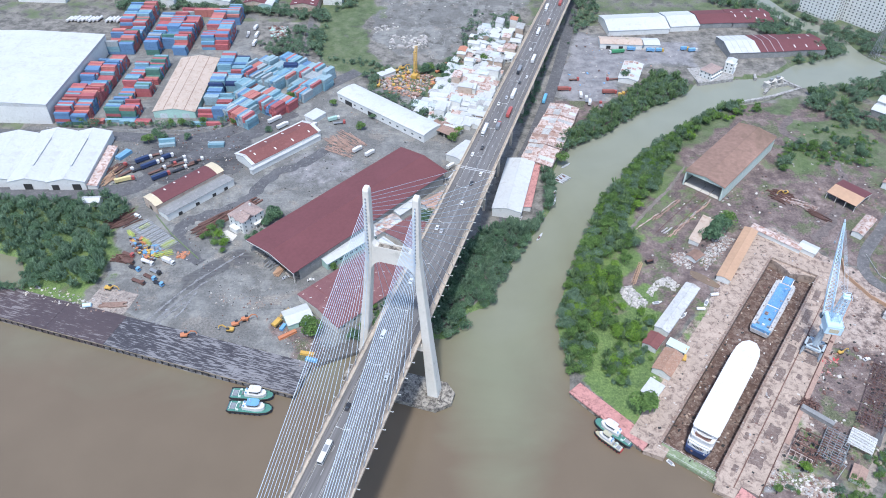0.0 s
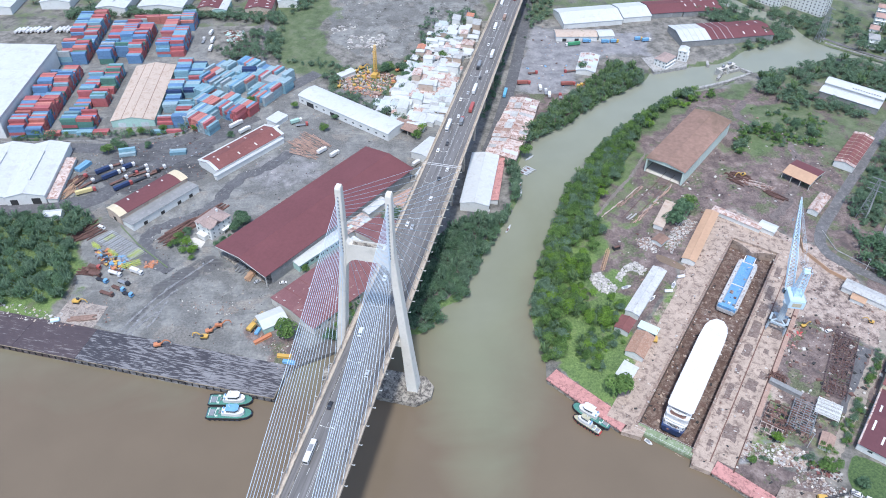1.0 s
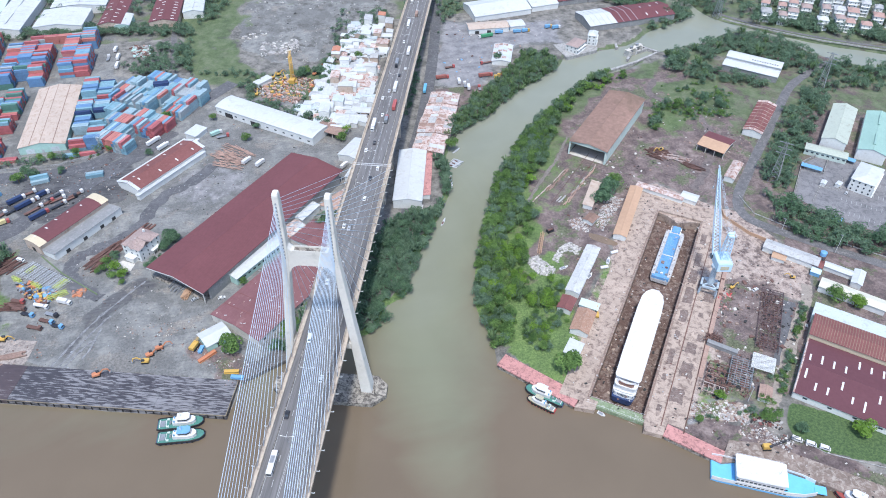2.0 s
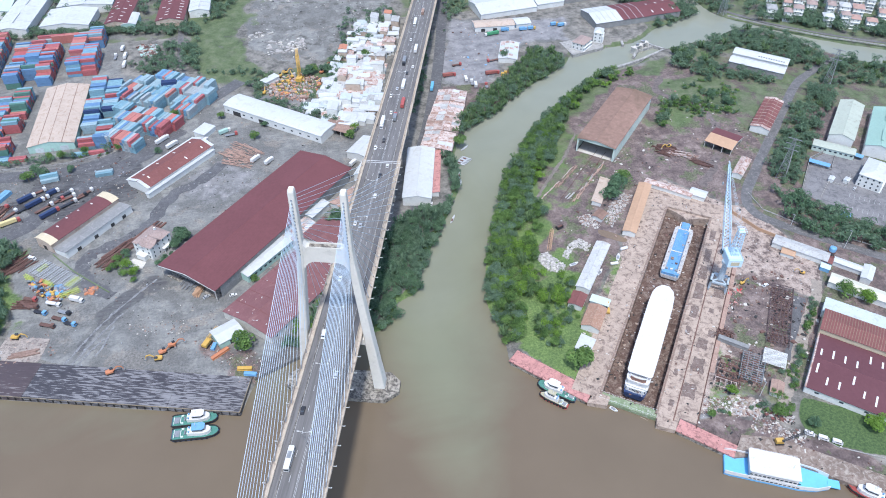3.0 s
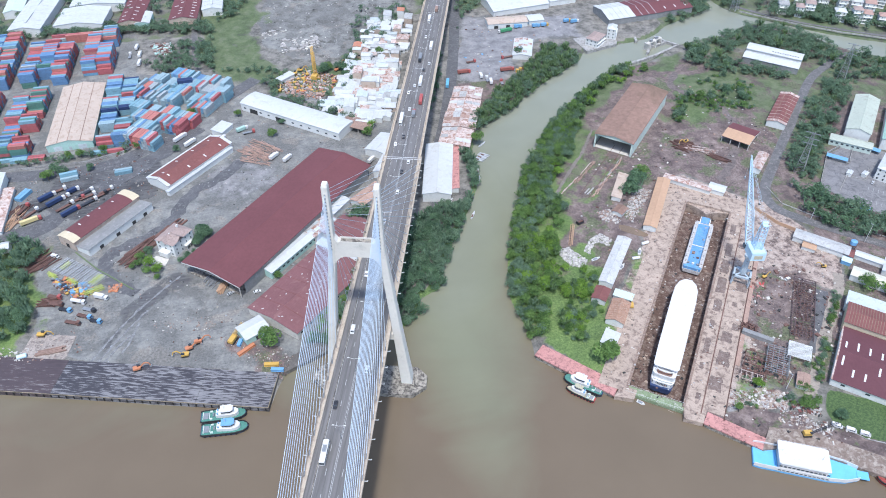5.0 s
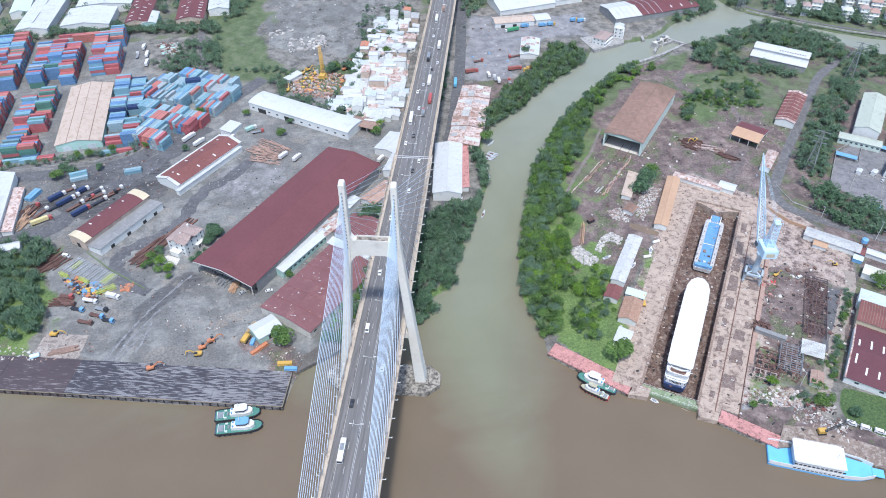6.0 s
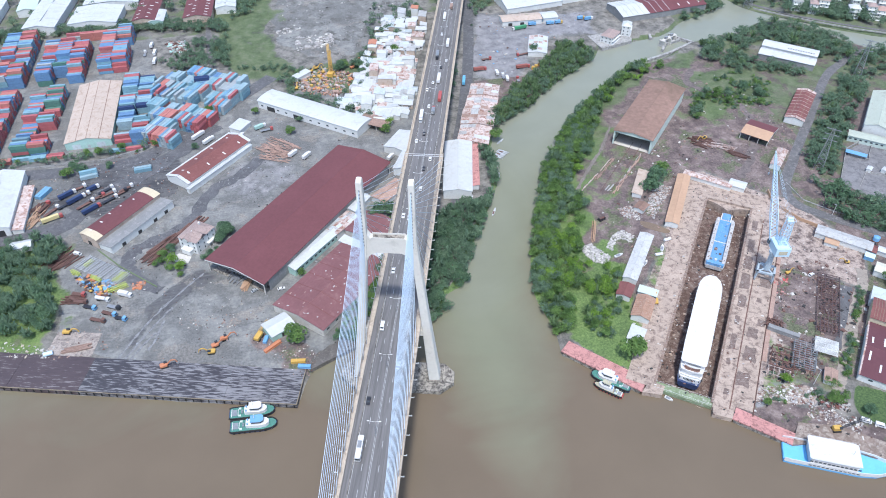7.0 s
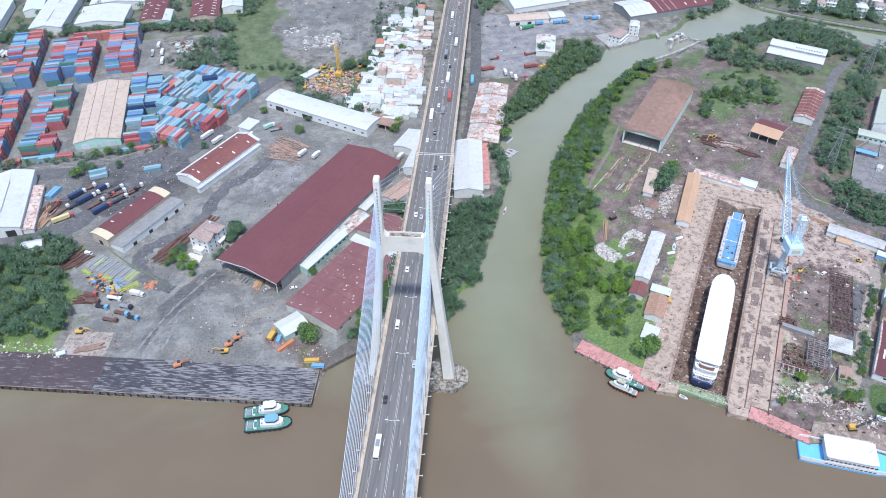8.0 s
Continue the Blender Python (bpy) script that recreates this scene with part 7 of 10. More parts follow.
def paint(name, c):
    return mat("container_" + name, c, 0.55, spread=0.14, big=0.3, small=1.2, stain=(c[0] * 0.5 + 0.05, c[1] * 0.5 + 0.03, c[2] * 0.5 + 0.02), amount=0.25, per_object=0.22, ribs=0.55)


# Paint colours are muted and lightened to include the haze over the yard.
BOXES = {k: container_mesh("container_" + k, paint(k, c)) for k, c in dict(
    red=(0.37, 0.115, 0.120), orange=(0.43, 0.170, 0.145), blue=(0.125, 0.225, 0.37), teal=(0.19, 0.32, 0.375), pale=(0.27, 0.365, 0.40), navy=(0.03, 0.05, 0.12), grey=(0.32, 0.35, 0.36), green=(0.09, 0.19, 0.155), sky=(0.15, 0.29, 0.41)).items()}
WORDS = dict(red="red", orange="orange-red", blue="blue", teal="teal", pale="pale teal", navy="navy blue", grey="pale grey", green="dark green", sky="sky-blue")
REDS = ("red", "orange", "red", "orange", "blue", "teal", "blue", "green", "red")
BLUES = ("blue", "blue", "sky", "blue", "orange", "teal", "red", "grey", "blue")
TEALS = ("teal", "pale", "pale", "teal", "grey", "sky", "orange", "red", "blue", "pale")
BOX_LIST = []


def stack_block(cx, cy, yaw, rows, cols, high, palette, seed, gap=0.2, fill=0.94):
    """Rows of containers end to end (local x) and side by side (local y), stacked to uneven heights."""
    r = random.Random(seed)
    base = pose(cx, cy, GZ + 0.1, 0, 0, yaw)
    for i in range(rows):
        colour_run = r.choice(palette)
        for j in range(cols):
            n = max(1, high - r.choice((0, 0, 0, 0, 0, 1, 1))) if r.random() < fill else r.choice((0, 1))
            for k in range(n):
                if r.random() < 0.4:
                    colour_run = r.choice(palette)
                m = base @ pose((i - (rows - 1) / 2) * 12.5 + r.uniform(-0.12, 0.12), (j - (cols - 1) / 2) * (2.44 + gap) + r.uniform(-0.05, 0.05), k * 2.6, 0, 0, r.choice((0, 180)))
                BOX_LIST.append((m, colour_run))


def fill_region(poly, yaw, high, palette, seed, aisle=3, run=0.6):
    """Close-packed stacks over a polygon in stepped runs, with an aisle after every few rows."""
    r = random.Random(seed)
    P = np.array(poly)
    c0 = P.mean(0)
    c, s = math.cos(radians(yaw)), math.sin(radians(yaw))
    span = float(np.abs(P - c0).max()) * 1.6
    along = (P - c0) @ np.array([c, s])
    x, row = along.min() + 6.3, 0
    while x < along.max() - 5.0:
        colour = r.choice(palette)
        y, left, base_h, gap = -span, 0, high, False
        while y < span:
            if left == 0:
                left = r.randint(2, 7)
                base_h = max(1, high - r.choice((0, 0, 0, 1, 1, 2)))
                gap = r.random() < 0.10
            left -= 1
            wx, wy = c0[0] + c * x - s * y, c0[1] + s * x + c * y
            if not gap and signed(np.array([wx]), np.array([wy]), poly)[0] > 1.2:
                for k in range(max(1, base_h - r.choice((0, 0, 0, 0, 0, 1)))):
                    if r.random() > run:
                        colour = r.choice(palette)
                    BOX_LIST.append((pose(wx + r.uniform(-0.35, 0.35), wy + r.uniform(-0.05, 0.05), GZ + 0.1 + 2.6 * k, 0, 0, yaw + r.choice((0, 180))), colour))
            y += 2.58
        row += 1
        x += 12.5 + (6.5 if row % aisle == 0 else 0.0)


fill_region([(-303, 504), (-277, 504), (-277, 612), (-303, 618)], -1, 5, REDS, 1, 5, 0.55)
fill_region([(-305, 626), (-279, 624), (-279, 716), (-305, 722)], 1, 5, REDS + BLUES, 2, 3, 0.5)
fill_region([(-266, 514), (-240, 512), (-240, 560), (-241, 608), (-266, 612)], -1, 4, REDS + ("teal", "green"), 3, 5, 0.55)
fill_region([(-269, 624), (-230, 624), (-232, 694), (-269, 698)], 0, 5, REDS + BLUES, 4, 6, 0.55)
fill_region([(-220, 638), (-193, 638), (-190, 712), (-210, 716), (-218, 690)], 0, 5, ("red", "orange", "blue", "blue", "sky", "teal", "red"), 5, 6, 0.5)
fill_region([(-193.5, 512), (-173, 514), (-168, 618), (-193.5, 618)], 0, 4, ("teal", "blue", "blue", "red", "pale", "navy", "teal"), 6, 5, 0.7)
fill_region([(-171, 514), (-148, 504), (-120, 528), (-90, 572), (-94, 602), (-128, 614), (-166, 612), (-170, 560)], 58, 4, TEALS, 7, 4, 0.62)
stack_block(-128, 590, 0, 1, 3, 5, ("navy",), 36, fill=1.0)
stack_block(-232, 712, 0, 4, 2, 3, ("red", "grey", "orange", "red"), 15)
stack_block(-185, 508, 0, 2, 1, 1, ("red", "teal"), 40)
stack_block(-255, 510, 0, 4, 2, 1, ("red", "orange", "teal"), 41)
stack_block(-237, 463, 62, 1, 2, 1, ("sky", "teal"), 42, fill=1.0)
stack_block(-208, 478, 10, 1, 2, 2, ("teal", "pale"), 43, fill=1.0)
stack_block(-170, 478, 5, 1, 2, 1, ("pale", "teal"), 44, fill=1.0)

# the nearest 300 stand singly, the rest are one mass
BOX_LIST.sort(key=lambda e: e[0].translation.y - e[0].translation.z * 0.5)
for m, colour in BOX_LIST[:300]:
    ob = new("shipping_container", BOXES[colour])
    ob.matrix_world = m
    tagged(ob, WORDS[colour] + " steel shipping container stacked in the yard", "container", "container stacks")
mass_v, mass_f, mass_m, off = [], [], [], 0
names = list(BOXES)
arrays = {}
for nm, bx in {k: plain_container("plain_" + k, b.materials[0]) for k, b in BOXES.items()}.items():
    co = np.empty(len(bx.vertices) * 3)
    bx.vertices.foreach_get("co", co)
    arrays[nm] = (co.reshape(-1, 3), [tuple(p.vertices) for p in bx.polygons])
for m, colour in BOX_LIST[300:]:
    co, fc = arrays[colour]
    R = np.array(m)
    mass_v.append(co @ R[:3, :3].T + R[:3, 3])
    mass_f += [tuple(v + off for v in f) for f in fc]
    mass_m += [names.index(colour)] * len(fc)
    off += len(co)
me = bpy.data.meshes.new("container_mass")
me.from_pydata(np.concatenate(mass_v).tolist(), [], mass_f)
for nm in names:
    me.materials.append(BOXES[nm].materials[0])
me.polygons.foreach_set("material_index", np.array(mass_m, dtype=np.int32))
tagged(new("container_mass", me), "mass of red, blue and teal shipping containers in high stacks", "containers", kind="stuff")

# ---- crowded tin-roofed houses beside the bridge ----
def tin_house(x, y, yaw, L, W, h, roof, wall, label, group):
    shed("house", label, x, y, yaw, L, W, h, random.uniform(0.5, 1.3), roof, wall, category="house", group=group, over=0.3, style=random.choice(("gable", "mono", "gable")), windows=2)


random.seed(21)
HC = [(-16, 533), (12, 498), (32, 505), (45, 540), (58, 590), (76, 645), (86, 690), (45, 692), (27, 656), (13, 606), (5, 580)]
px_, py_ = np.meshgrid(np.arange(-20, 92, 6.4), np.arange(495, 705, 7.2), indexing="ij")
for hx, hy in zip(px_.ravel(), py_.ravel()):
    hx, hy = hx + random.uniform(-1.5, 1.5), hy + random.uniform(-1.5, 1.5)
    if not inside(np.array([hx]), np.array([hy]), HC)[0] or random.random() < (0.04 if hy < 600 else 0.25 if hy < 640 else 0.5):
        continue
    kind = random.random()
    rf, lb = (WHITE_ROOF, "small house with a white tin roof") if kind < 0.60 else (PALE_TIN, "small house with a pale blue-grey tin roof") if kind < 0.74 else (GREY_TIN, "small house with a grey tin roof") if kind < 0.87 else (RUSTPALE, "small house with a rusty tin roof")
    tall = random.random() < 0.16
    tin_house(hx, hy, random.choice((73, -17, 73, 163)) + random.uniform(-5, 5), random.uniform(7, 13), random.uniform(6, 9), random.uniform(6.5, 10.0) if tall else random.uniform(2.8, 4.6), rf, random.choice((WHITE_WALL, WHITE_WALL, WHITE_WALL, BEIGE)), lb + " in a crowded row", "crowded tin-roofed houses")
tin_house(25, 628, 75, 9, 7, 9.5, mat("terracotta", (0.45, 0.20, 0.13)), BEIGE, "tall narrow house with a terracotta roof terrace", "crowded tin-roofed houses")
tin_house(78, 696, 75, 8, 7, 9, mat("terracotta", (0.45, 0.20, 0.13)), WHITE_WALL, "tall house with a red roof", "crowded tin-roofed houses")

# villas across the canal and tower blocks
random.seed(5)
VR = (TILE, TILE, mat("red_tile", (0.38, 0.25, 0.21), 0.8, spread=0.2), GREY_TIN, WHITE_ROOF)


def town_house(x, y, yaw, w, d, storeys, roof, label, group="", balconies=True, step=3.0, fronts=(-1, 1)):
    t = thing("house", x, y, yaw, label, "house", group)
    h = storeys * 3.3
    bm = bmesh.new()
    box(bm, (0, 0, h / 2), (w, d, h))
    body = part("wall", bm, WHITE_WALL, t)
    bm = bmesh.new()
    o = 0.5
    lo = [bm.verts.new(p) for p in ((-w / 2 - o, -d / 2 - o, h), (w / 2 + o, -d / 2 - o, h), (w / 2 + o, d / 2 + o, h), (-w / 2 - o, d / 2 + o, h))]
    e = min(w, d) * 0.35
    hi = [bm.verts.new(p) for p in ((-w / 2 + e, -0.3, h + 2.4), (w / 2 - e, -0.3, h + 2.4), (w / 2 - e, 0.3, h + 2.4), (-w / 2 + e, 0.3, h + 2.4))]
    bm.faces.new(lo[::-1])
    bm.faces.new(hi)
    for i in range(4):
        bm.faces.new((lo[i], lo[(i + 1) % 4], hi[(i + 1) % 4], hi[i]))
    part("roof", bm, roof, t)
    for s in range(storeys):
        for i in range(max(2, int(w // step))):
            for sy in fronts:
                bm = bmesh.new()
                box(bm, (-w / 2 + (i + 0.5) * w / max(2, int(w // step)), sy * (d / 2 + 0.02), s * 3.3 + 1.8), (min(1.3, 3.6 / step), 0.12, 1.4))
                part("window", bm, GLASS, body)
        if balconies:
            bm = bmesh.new()
            box(bm, (0, -d / 2 - 0.6, s * 3.3 + 0.05), (w, 1.2, 0.2))
            part("balcony", bm, WHITE_WALL, body)
        for j in range(max(2, int(d // 4))):
            for sx in (-1, 1):
                bm = bmesh.new()
                box(bm, (sx * (w / 2 + 0.02), -d / 2 + (j + 0.5) * d / max(2, int(d // 4)), s * 3.3 + 1.8), (0.12, 1.1, 1.4))
                part("window", bm, GLASS, body)
    return t


for row, (x0, y0, n) in enumerate(((463, 624, 11), (476, 643, 11), (490, 663, 10), (505, 685, 8))):
    for i in range(n):
        if random.random() < 0.12:
            continue
        town_house(x0 + i * 11.6 + random.uniform(-1.5, 1.5), y0 - i * 6.6 + random.uniform(-3, 3), -31 + random.uniform(-5, 5), random.uniform(7, 10.5), random.uniform(9, 13), random.choice((3, 3, 4, 4)), random.choice(VR), random.choice(("white villa with a hipped roof across the canal", "white three-storey villa with balconies across the canal")), "canal villas", step=5.0, fronts=(-1,))
villa = town_house(-127.5, 384.5, 52, 18, 14.5, 3, TILE, "white three-storey villa with a clay-tiled hipped roof", balconies=False, step=4.4)
for x0, x1, lb in ((-10.2, -1.0, "dormer"), (2.0, 5.6, "dormer")):
    bm = bmesh.new()
    extrude_x(bm, [(-2.4, 9.6), (2.4, 9.6), (2.4, 10.6), (0, 12.5), (-2.4, 10.6)], x0, x1)
    if x0 > 0:
        bm.transform(Matrix.Translation((-2.4, -4.4, 0)) @ Matrix.Rotation(radians(90), 4, "Z"))
    part(lb, bm, WHITE_WALL, villa)
for sd in (-1, 1):
    bm = bmesh.new()
    beam(bm, (-5.8, sd * 2.9, 10.3), (-5.8, 0, 12.75), 9.6, 0.2)
    part("dormer_roof", bm, TILE, villa)
    bm = bmesh.new()
    beam(bm, (-2.4 + sd * 2.9, -4.0, 10.3), (-2.4, -4.0, 12.75), 8.2, 0.2)
    part("dormer_roof", bm, TILE, villa)
bm = bmesh.new()
box(bm, (5.4, 1.2, 12.2), (1.2, 1.0, 2.6))
part("chimney", bm, WHITE_WALL, villa)
bm = bmesh.new()
box(bm, (-10.6, 0, 1.7), (3.4, 7.0, 3.4))
box(bm, (-10.6, 0, 3.6), (3.9, 7.5, 0.3))
part("porch", bm, WHITE_WALL, villa)
bm = bmesh.new()
box(bm, (3, -8.3, 3.4), (7, 2.2, 0.3))
for x in (0, 3, 6):
    box(bm, (x, -9.2, 1.7), (0.35, 0.35, 3.4))
part("veranda", bm, WHITE_WALL, villa)
town_house(250, 601, 42, 18, 12, 2, TILE, "white canal-side house with a brown hipped roof")
town_house(270, 610, 60, 11, 8, 3, WHITE_ROOF, "white three-storey house at the sluice")


def tower_block(x, y, yaw, w, d, storeys, label):
    t = thing("apartment_block", x, y, yaw, label, "apartment block", "apartment blocks")
    h = storeys * 3.2
    bm = bmesh.new()
    box(bm, (0, 0, h / 2), (w, d, h))
    box(bm, (0, 0, h + 0.4), (w * 0.5, d * 0.5, 1.6))
    body = part("wall", bm, WHITE_WALL, t)
    for s in range(storeys):
        for i in range(int(w // 4)):
            for sy in (-1, 1):
                bm = bmesh.new()
                box(bm, (-w / 2 + (i + 0.5) * w / int(w // 4), sy * (d / 2 + 0.02), s * 3.2 + 1.7), (1.3, 0.2, 1.3))
                part("window", bm, GLASS, body)
    for s in range(storeys):
        for j in range(int(d // 5)):
            for sx in (-1, 1):
                bm = bmesh.new()
                box(bm, (sx * (w / 2 + 0.02), -d / 2 + (j + 0.5) * d / int(d // 5), s * 3.2 + 1.7), (0.2, 2.0, 1.6))
                part("window", bm, GLASS, body)


tower_block(402, 735, -52, 40, 16, 11, "white many-windowed apartment block across the canal")
tower_block(438, 712, -52, 40, 16, 11, "white apartment block near the canal bend")

shed("warehouse", "long white warehouse beyond the container yard", -281, 775, 84, 86, 30, 8, 2.4, WHITE_ROOF, WHITE_WALL, seams=5, seam_mat=GREY_TIN, vents=2)
shed("warehouse", "white wide-roofed warehouse beyond the tree belt", -234, 752, 84, 40, 46, 8, 2.6, WHITE_ROOF, WHITE_WALL, seams=4)
shed("warehouse", "white far warehouse behind another", -222, 795, 86, 36, 54, 8, 2.4, WHITE_ROOF, WHITE_WALL, seams=5, seam_mat=GREY_TIN, vents=2)
shed("warehouse", "maroon-roofed factory beyond the tree belt", -184, 762, 85, 70, 22, 8, 2.4, MAROON, BEIGE, skylights=8)
shed("shed", "white arched shed with teal front", -175, 738, 86, 26, 14, 6, 2.0, WHITE_ROOF, TEAL_WALL, category="shed", style="arch")
shed("warehouse", "maroon-roofed factory with white roof lights", -134, 756, 86, 66, 27, 8, 2.6, MAROON, BEIGE, skylights=10)
shed("warehouse", "white warehouse at the field's edge", -108, 766, 88, 46, 20, 7, 2.0, WHITE_ROOF, WHITE_WALL, seams=5, seam_mat=GREY_TIN, vents=2)
shed("warehouse", "grey-green roofed far warehouse", -306, 800, 92, 40, 18, 7, 2.0, GREEN_WALL, WHITE_WALL)
shed("warehouse", "white far warehouse at the western edge", -345, 780, 88, 60, 30, 8, 2.4, WHITE_ROOF, WHITE_WALL, seams=5, seam_mat=GREY_TIN, vents=2)
shed("warehouse", "white far factory roof behind the tree belt", -410, 770, 88, 60, 50, 8, 2.4, WHITE_ROOF, WHITE_WALL, seams=5, seam_mat=GREY_TIN, vents=2)

# ---- roads ----
ROAD_M = mat("old_asphalt", (0.105, 0.104, 0.108), 0.8, spread=0.35, big=0.12, small=1.6, stain=(0.185, 0.18, 0.177), amount=0.35, space="World")
LANE_M = mat("worn_lane", (0.125, 0.121, 0.121), 0.8, spread=0.35, big=0.15, small=1.6, stain=(0.215, 0.203, 0.195), amount=0.4, space="World")


def road(name, label, pts, width, material, z=0.10, ragged=0.0):
    line = smooth(pts, 6)
    r = random.Random(len(label))
    bm = bmesh.new()
    prev = None
    for i, p in enumerate(line):
        a, b = Vector(line[max(i - 1, 0)]), Vector(line[min(i + 1, len(line) - 1)])
        d = (b - a).normalized()
        n = Vector((-d.y, d.x))
        wl, wr = width / 2 + r.uniform(-1, 1) * ragged, width / 2 + r.uniform(-1, 1) * ragged
        q = [Vector(p) + n * wl, Vector(p) - n * wr]
        row = [bm.verts.new((q[0].x, q[0].y, GZ - 0.3)), bm.verts.new((q[0].x, q[0].y, GZ + z)), bm.verts.new((q[1].x, q[1].y, GZ + z)), bm.verts.new((q[1].x, q[1].y, GZ - 0.3))]
        if prev:
            for k in range(3):
                bm.faces.new((prev[k], prev[k + 1], row[k + 1], row[k]))
        prev = row
    return solid(name, bm, material, Matrix(), label, "road", kind="structure")


road("road", "dark old asphalt road past the container yard", [(-560, 489), (-349, 492), (-258, 490), (-200, 487), (-165, 500), (-130, 534), (-96, 572), (-70, 600)], 13, ROAD_M)
road("road", "worn truck lane along the white warehouses", [(-560, 414), (-330, 416), (-250, 417), (-218, 424), (-196, 452), (-165, 478), (-140, 503), (-118, 530)], 15, ROAD_M, 0.08, 1.2)
road("road", "narrow concrete lane through the field", [(-128, 800), (-126, 700), (-123, 640), (-112, 600), (-96, 576)], 5, LANE_M, 0.06, 0.5)
road("road", "curving grey lane on the east bank", [(470, 530), (440, 512), (412, 494), (379, 460), (346, 424), (310, 385), (285, 356), (280, 336), (294, 317), (314, 298), (345, 270), (420, 205)], 7.5, LANE_M, 0.09, 0.3)
road("road", "asphalt street running beside the bridge approach", [(48, 380), (60, 440), (83, 508), (111, 605), (141, 728), (160, 830)], 10, ROAD_M, 0.07)
road("road", "muddy yard lane from the hangar to the dock", [(300, 530), (285, 505), (310, 470), (300, 425), (278, 392), (258, 372)], 6, mat("mud_lane", (0.165, 0.137, 0.128), 0.9, spread=0.3, big=0.12, small=1.2, stain=(0.10, 0.085, 0.08), amount=0.5, space="World"), 0.02, 1.6)
road("road", "worn lane round the arched shed and villa", [(-84, 474), (-100, 456), (-120, 440), (-132, 412), (-148, 397), (-166, 388), (-172, 373), (-164, 358), (-150, 344)], 9, ROAD_M, 0.02, 1.6)
road("path", "narrow trodden earth track beside the slipway", [(192, 458), (184, 446), (172, 428), (158, 412), (144, 394), (135, 382)], 2.2, mat("trodden_earth", (0.20, 0.175, 0.155), 0.9, spread=0.25, big=0.2, stain=(0.13, 0.115, 0.10), amount=0.5, space="World"), 0.05, 0.5)
road("road", "brown earth lane beside the factory", [(203, 174), (211.6, 186.5), (220, 195.5), (246, 224), (262, 241), (275, 255), (283, 266)], 6.5, mat("earth_lane", (0.30, 0.26, 0.22), 0.9, spread=0.2, big=0.15, stain=(0.18, 0.15, 0.13), amount=0.4, space="World"), 0.07, 0.7)
road("road", "dark blue-grey tarmac strip beside the steel grid", [(229.5, 211), (246, 231.5), (263.5, 255)], 6.5, ROAD_M, 0.05, 1.0)
road("path", "pale canal-side path with a low wall", [(424, 646), (448, 616), (470, 596), (500, 573), (540, 547.5), (700, 450)], 3.4, LANE_M, 0.12)
slab("old_pad", "cracked brown-grey concrete pad in the west yard", [(-205.6, 322.5), (-180.5, 315.5), (-184.5, 298.5), (-210.2, 305)], 2.5, 3.1, mat("old_pad_concrete", (0.33, 0.285, 0.25), 0.9, spread=0.25, big=0.15, small=1.2, stain=(0.16, 0.135, 0.12), amount=0.5, space="World"), "pad")
slab("parking_lot", "grey asphalt car lot with faded bays", [(326, 350), (355, 385), (384, 396), (412, 366), (420, 300), (398, 268), (340, 320)], 2.5, 3.09, mat("patched_lot_asphalt", (0.205, 0.198, 0.198), 0.85, spread=0.22, big=0.08, small=1.0, stain=(0.125, 0.122, 0.124), amount=0.5, space="World"), "parking lot")

for k, pts in enumerate(([(-171, 291), (-164, 304), (-154, 320), (-144, 334)], [(-168, 289), (-160, 302), (-150, 317), (-142, 328)], [(-165, 288), (-158, 299), (-150, 309)], [(-150, 326), (-136, 342), (-124, 354)], [(-154, 296), (-150, 304), (-146, 318)])):
    road("wheel_track", "pale dried wheel track across the west yard", pts, 1.1, mat("dry_track", (0.23, 0.23, 0.232), 0.9, spread=0.3, big=0.2, small=1.5, stain=(0.12, 0.12, 0.122), amount=0.5, space="World"), 0.015 + 0.012 * k, 0.5)

# ---- vehicles ----
def wheel_mesh(r, w):
    bm = bmesh.new()
    rod(bm, (0, -w / 2, r), (0, w / 2, r), r, 10)
    return mesh_of("wheel", bm, TYRE)


W_CAR, W_TRUCK = wheel_mesh(0.33, 0.22), wheel_mesh(0.5, 0.3)


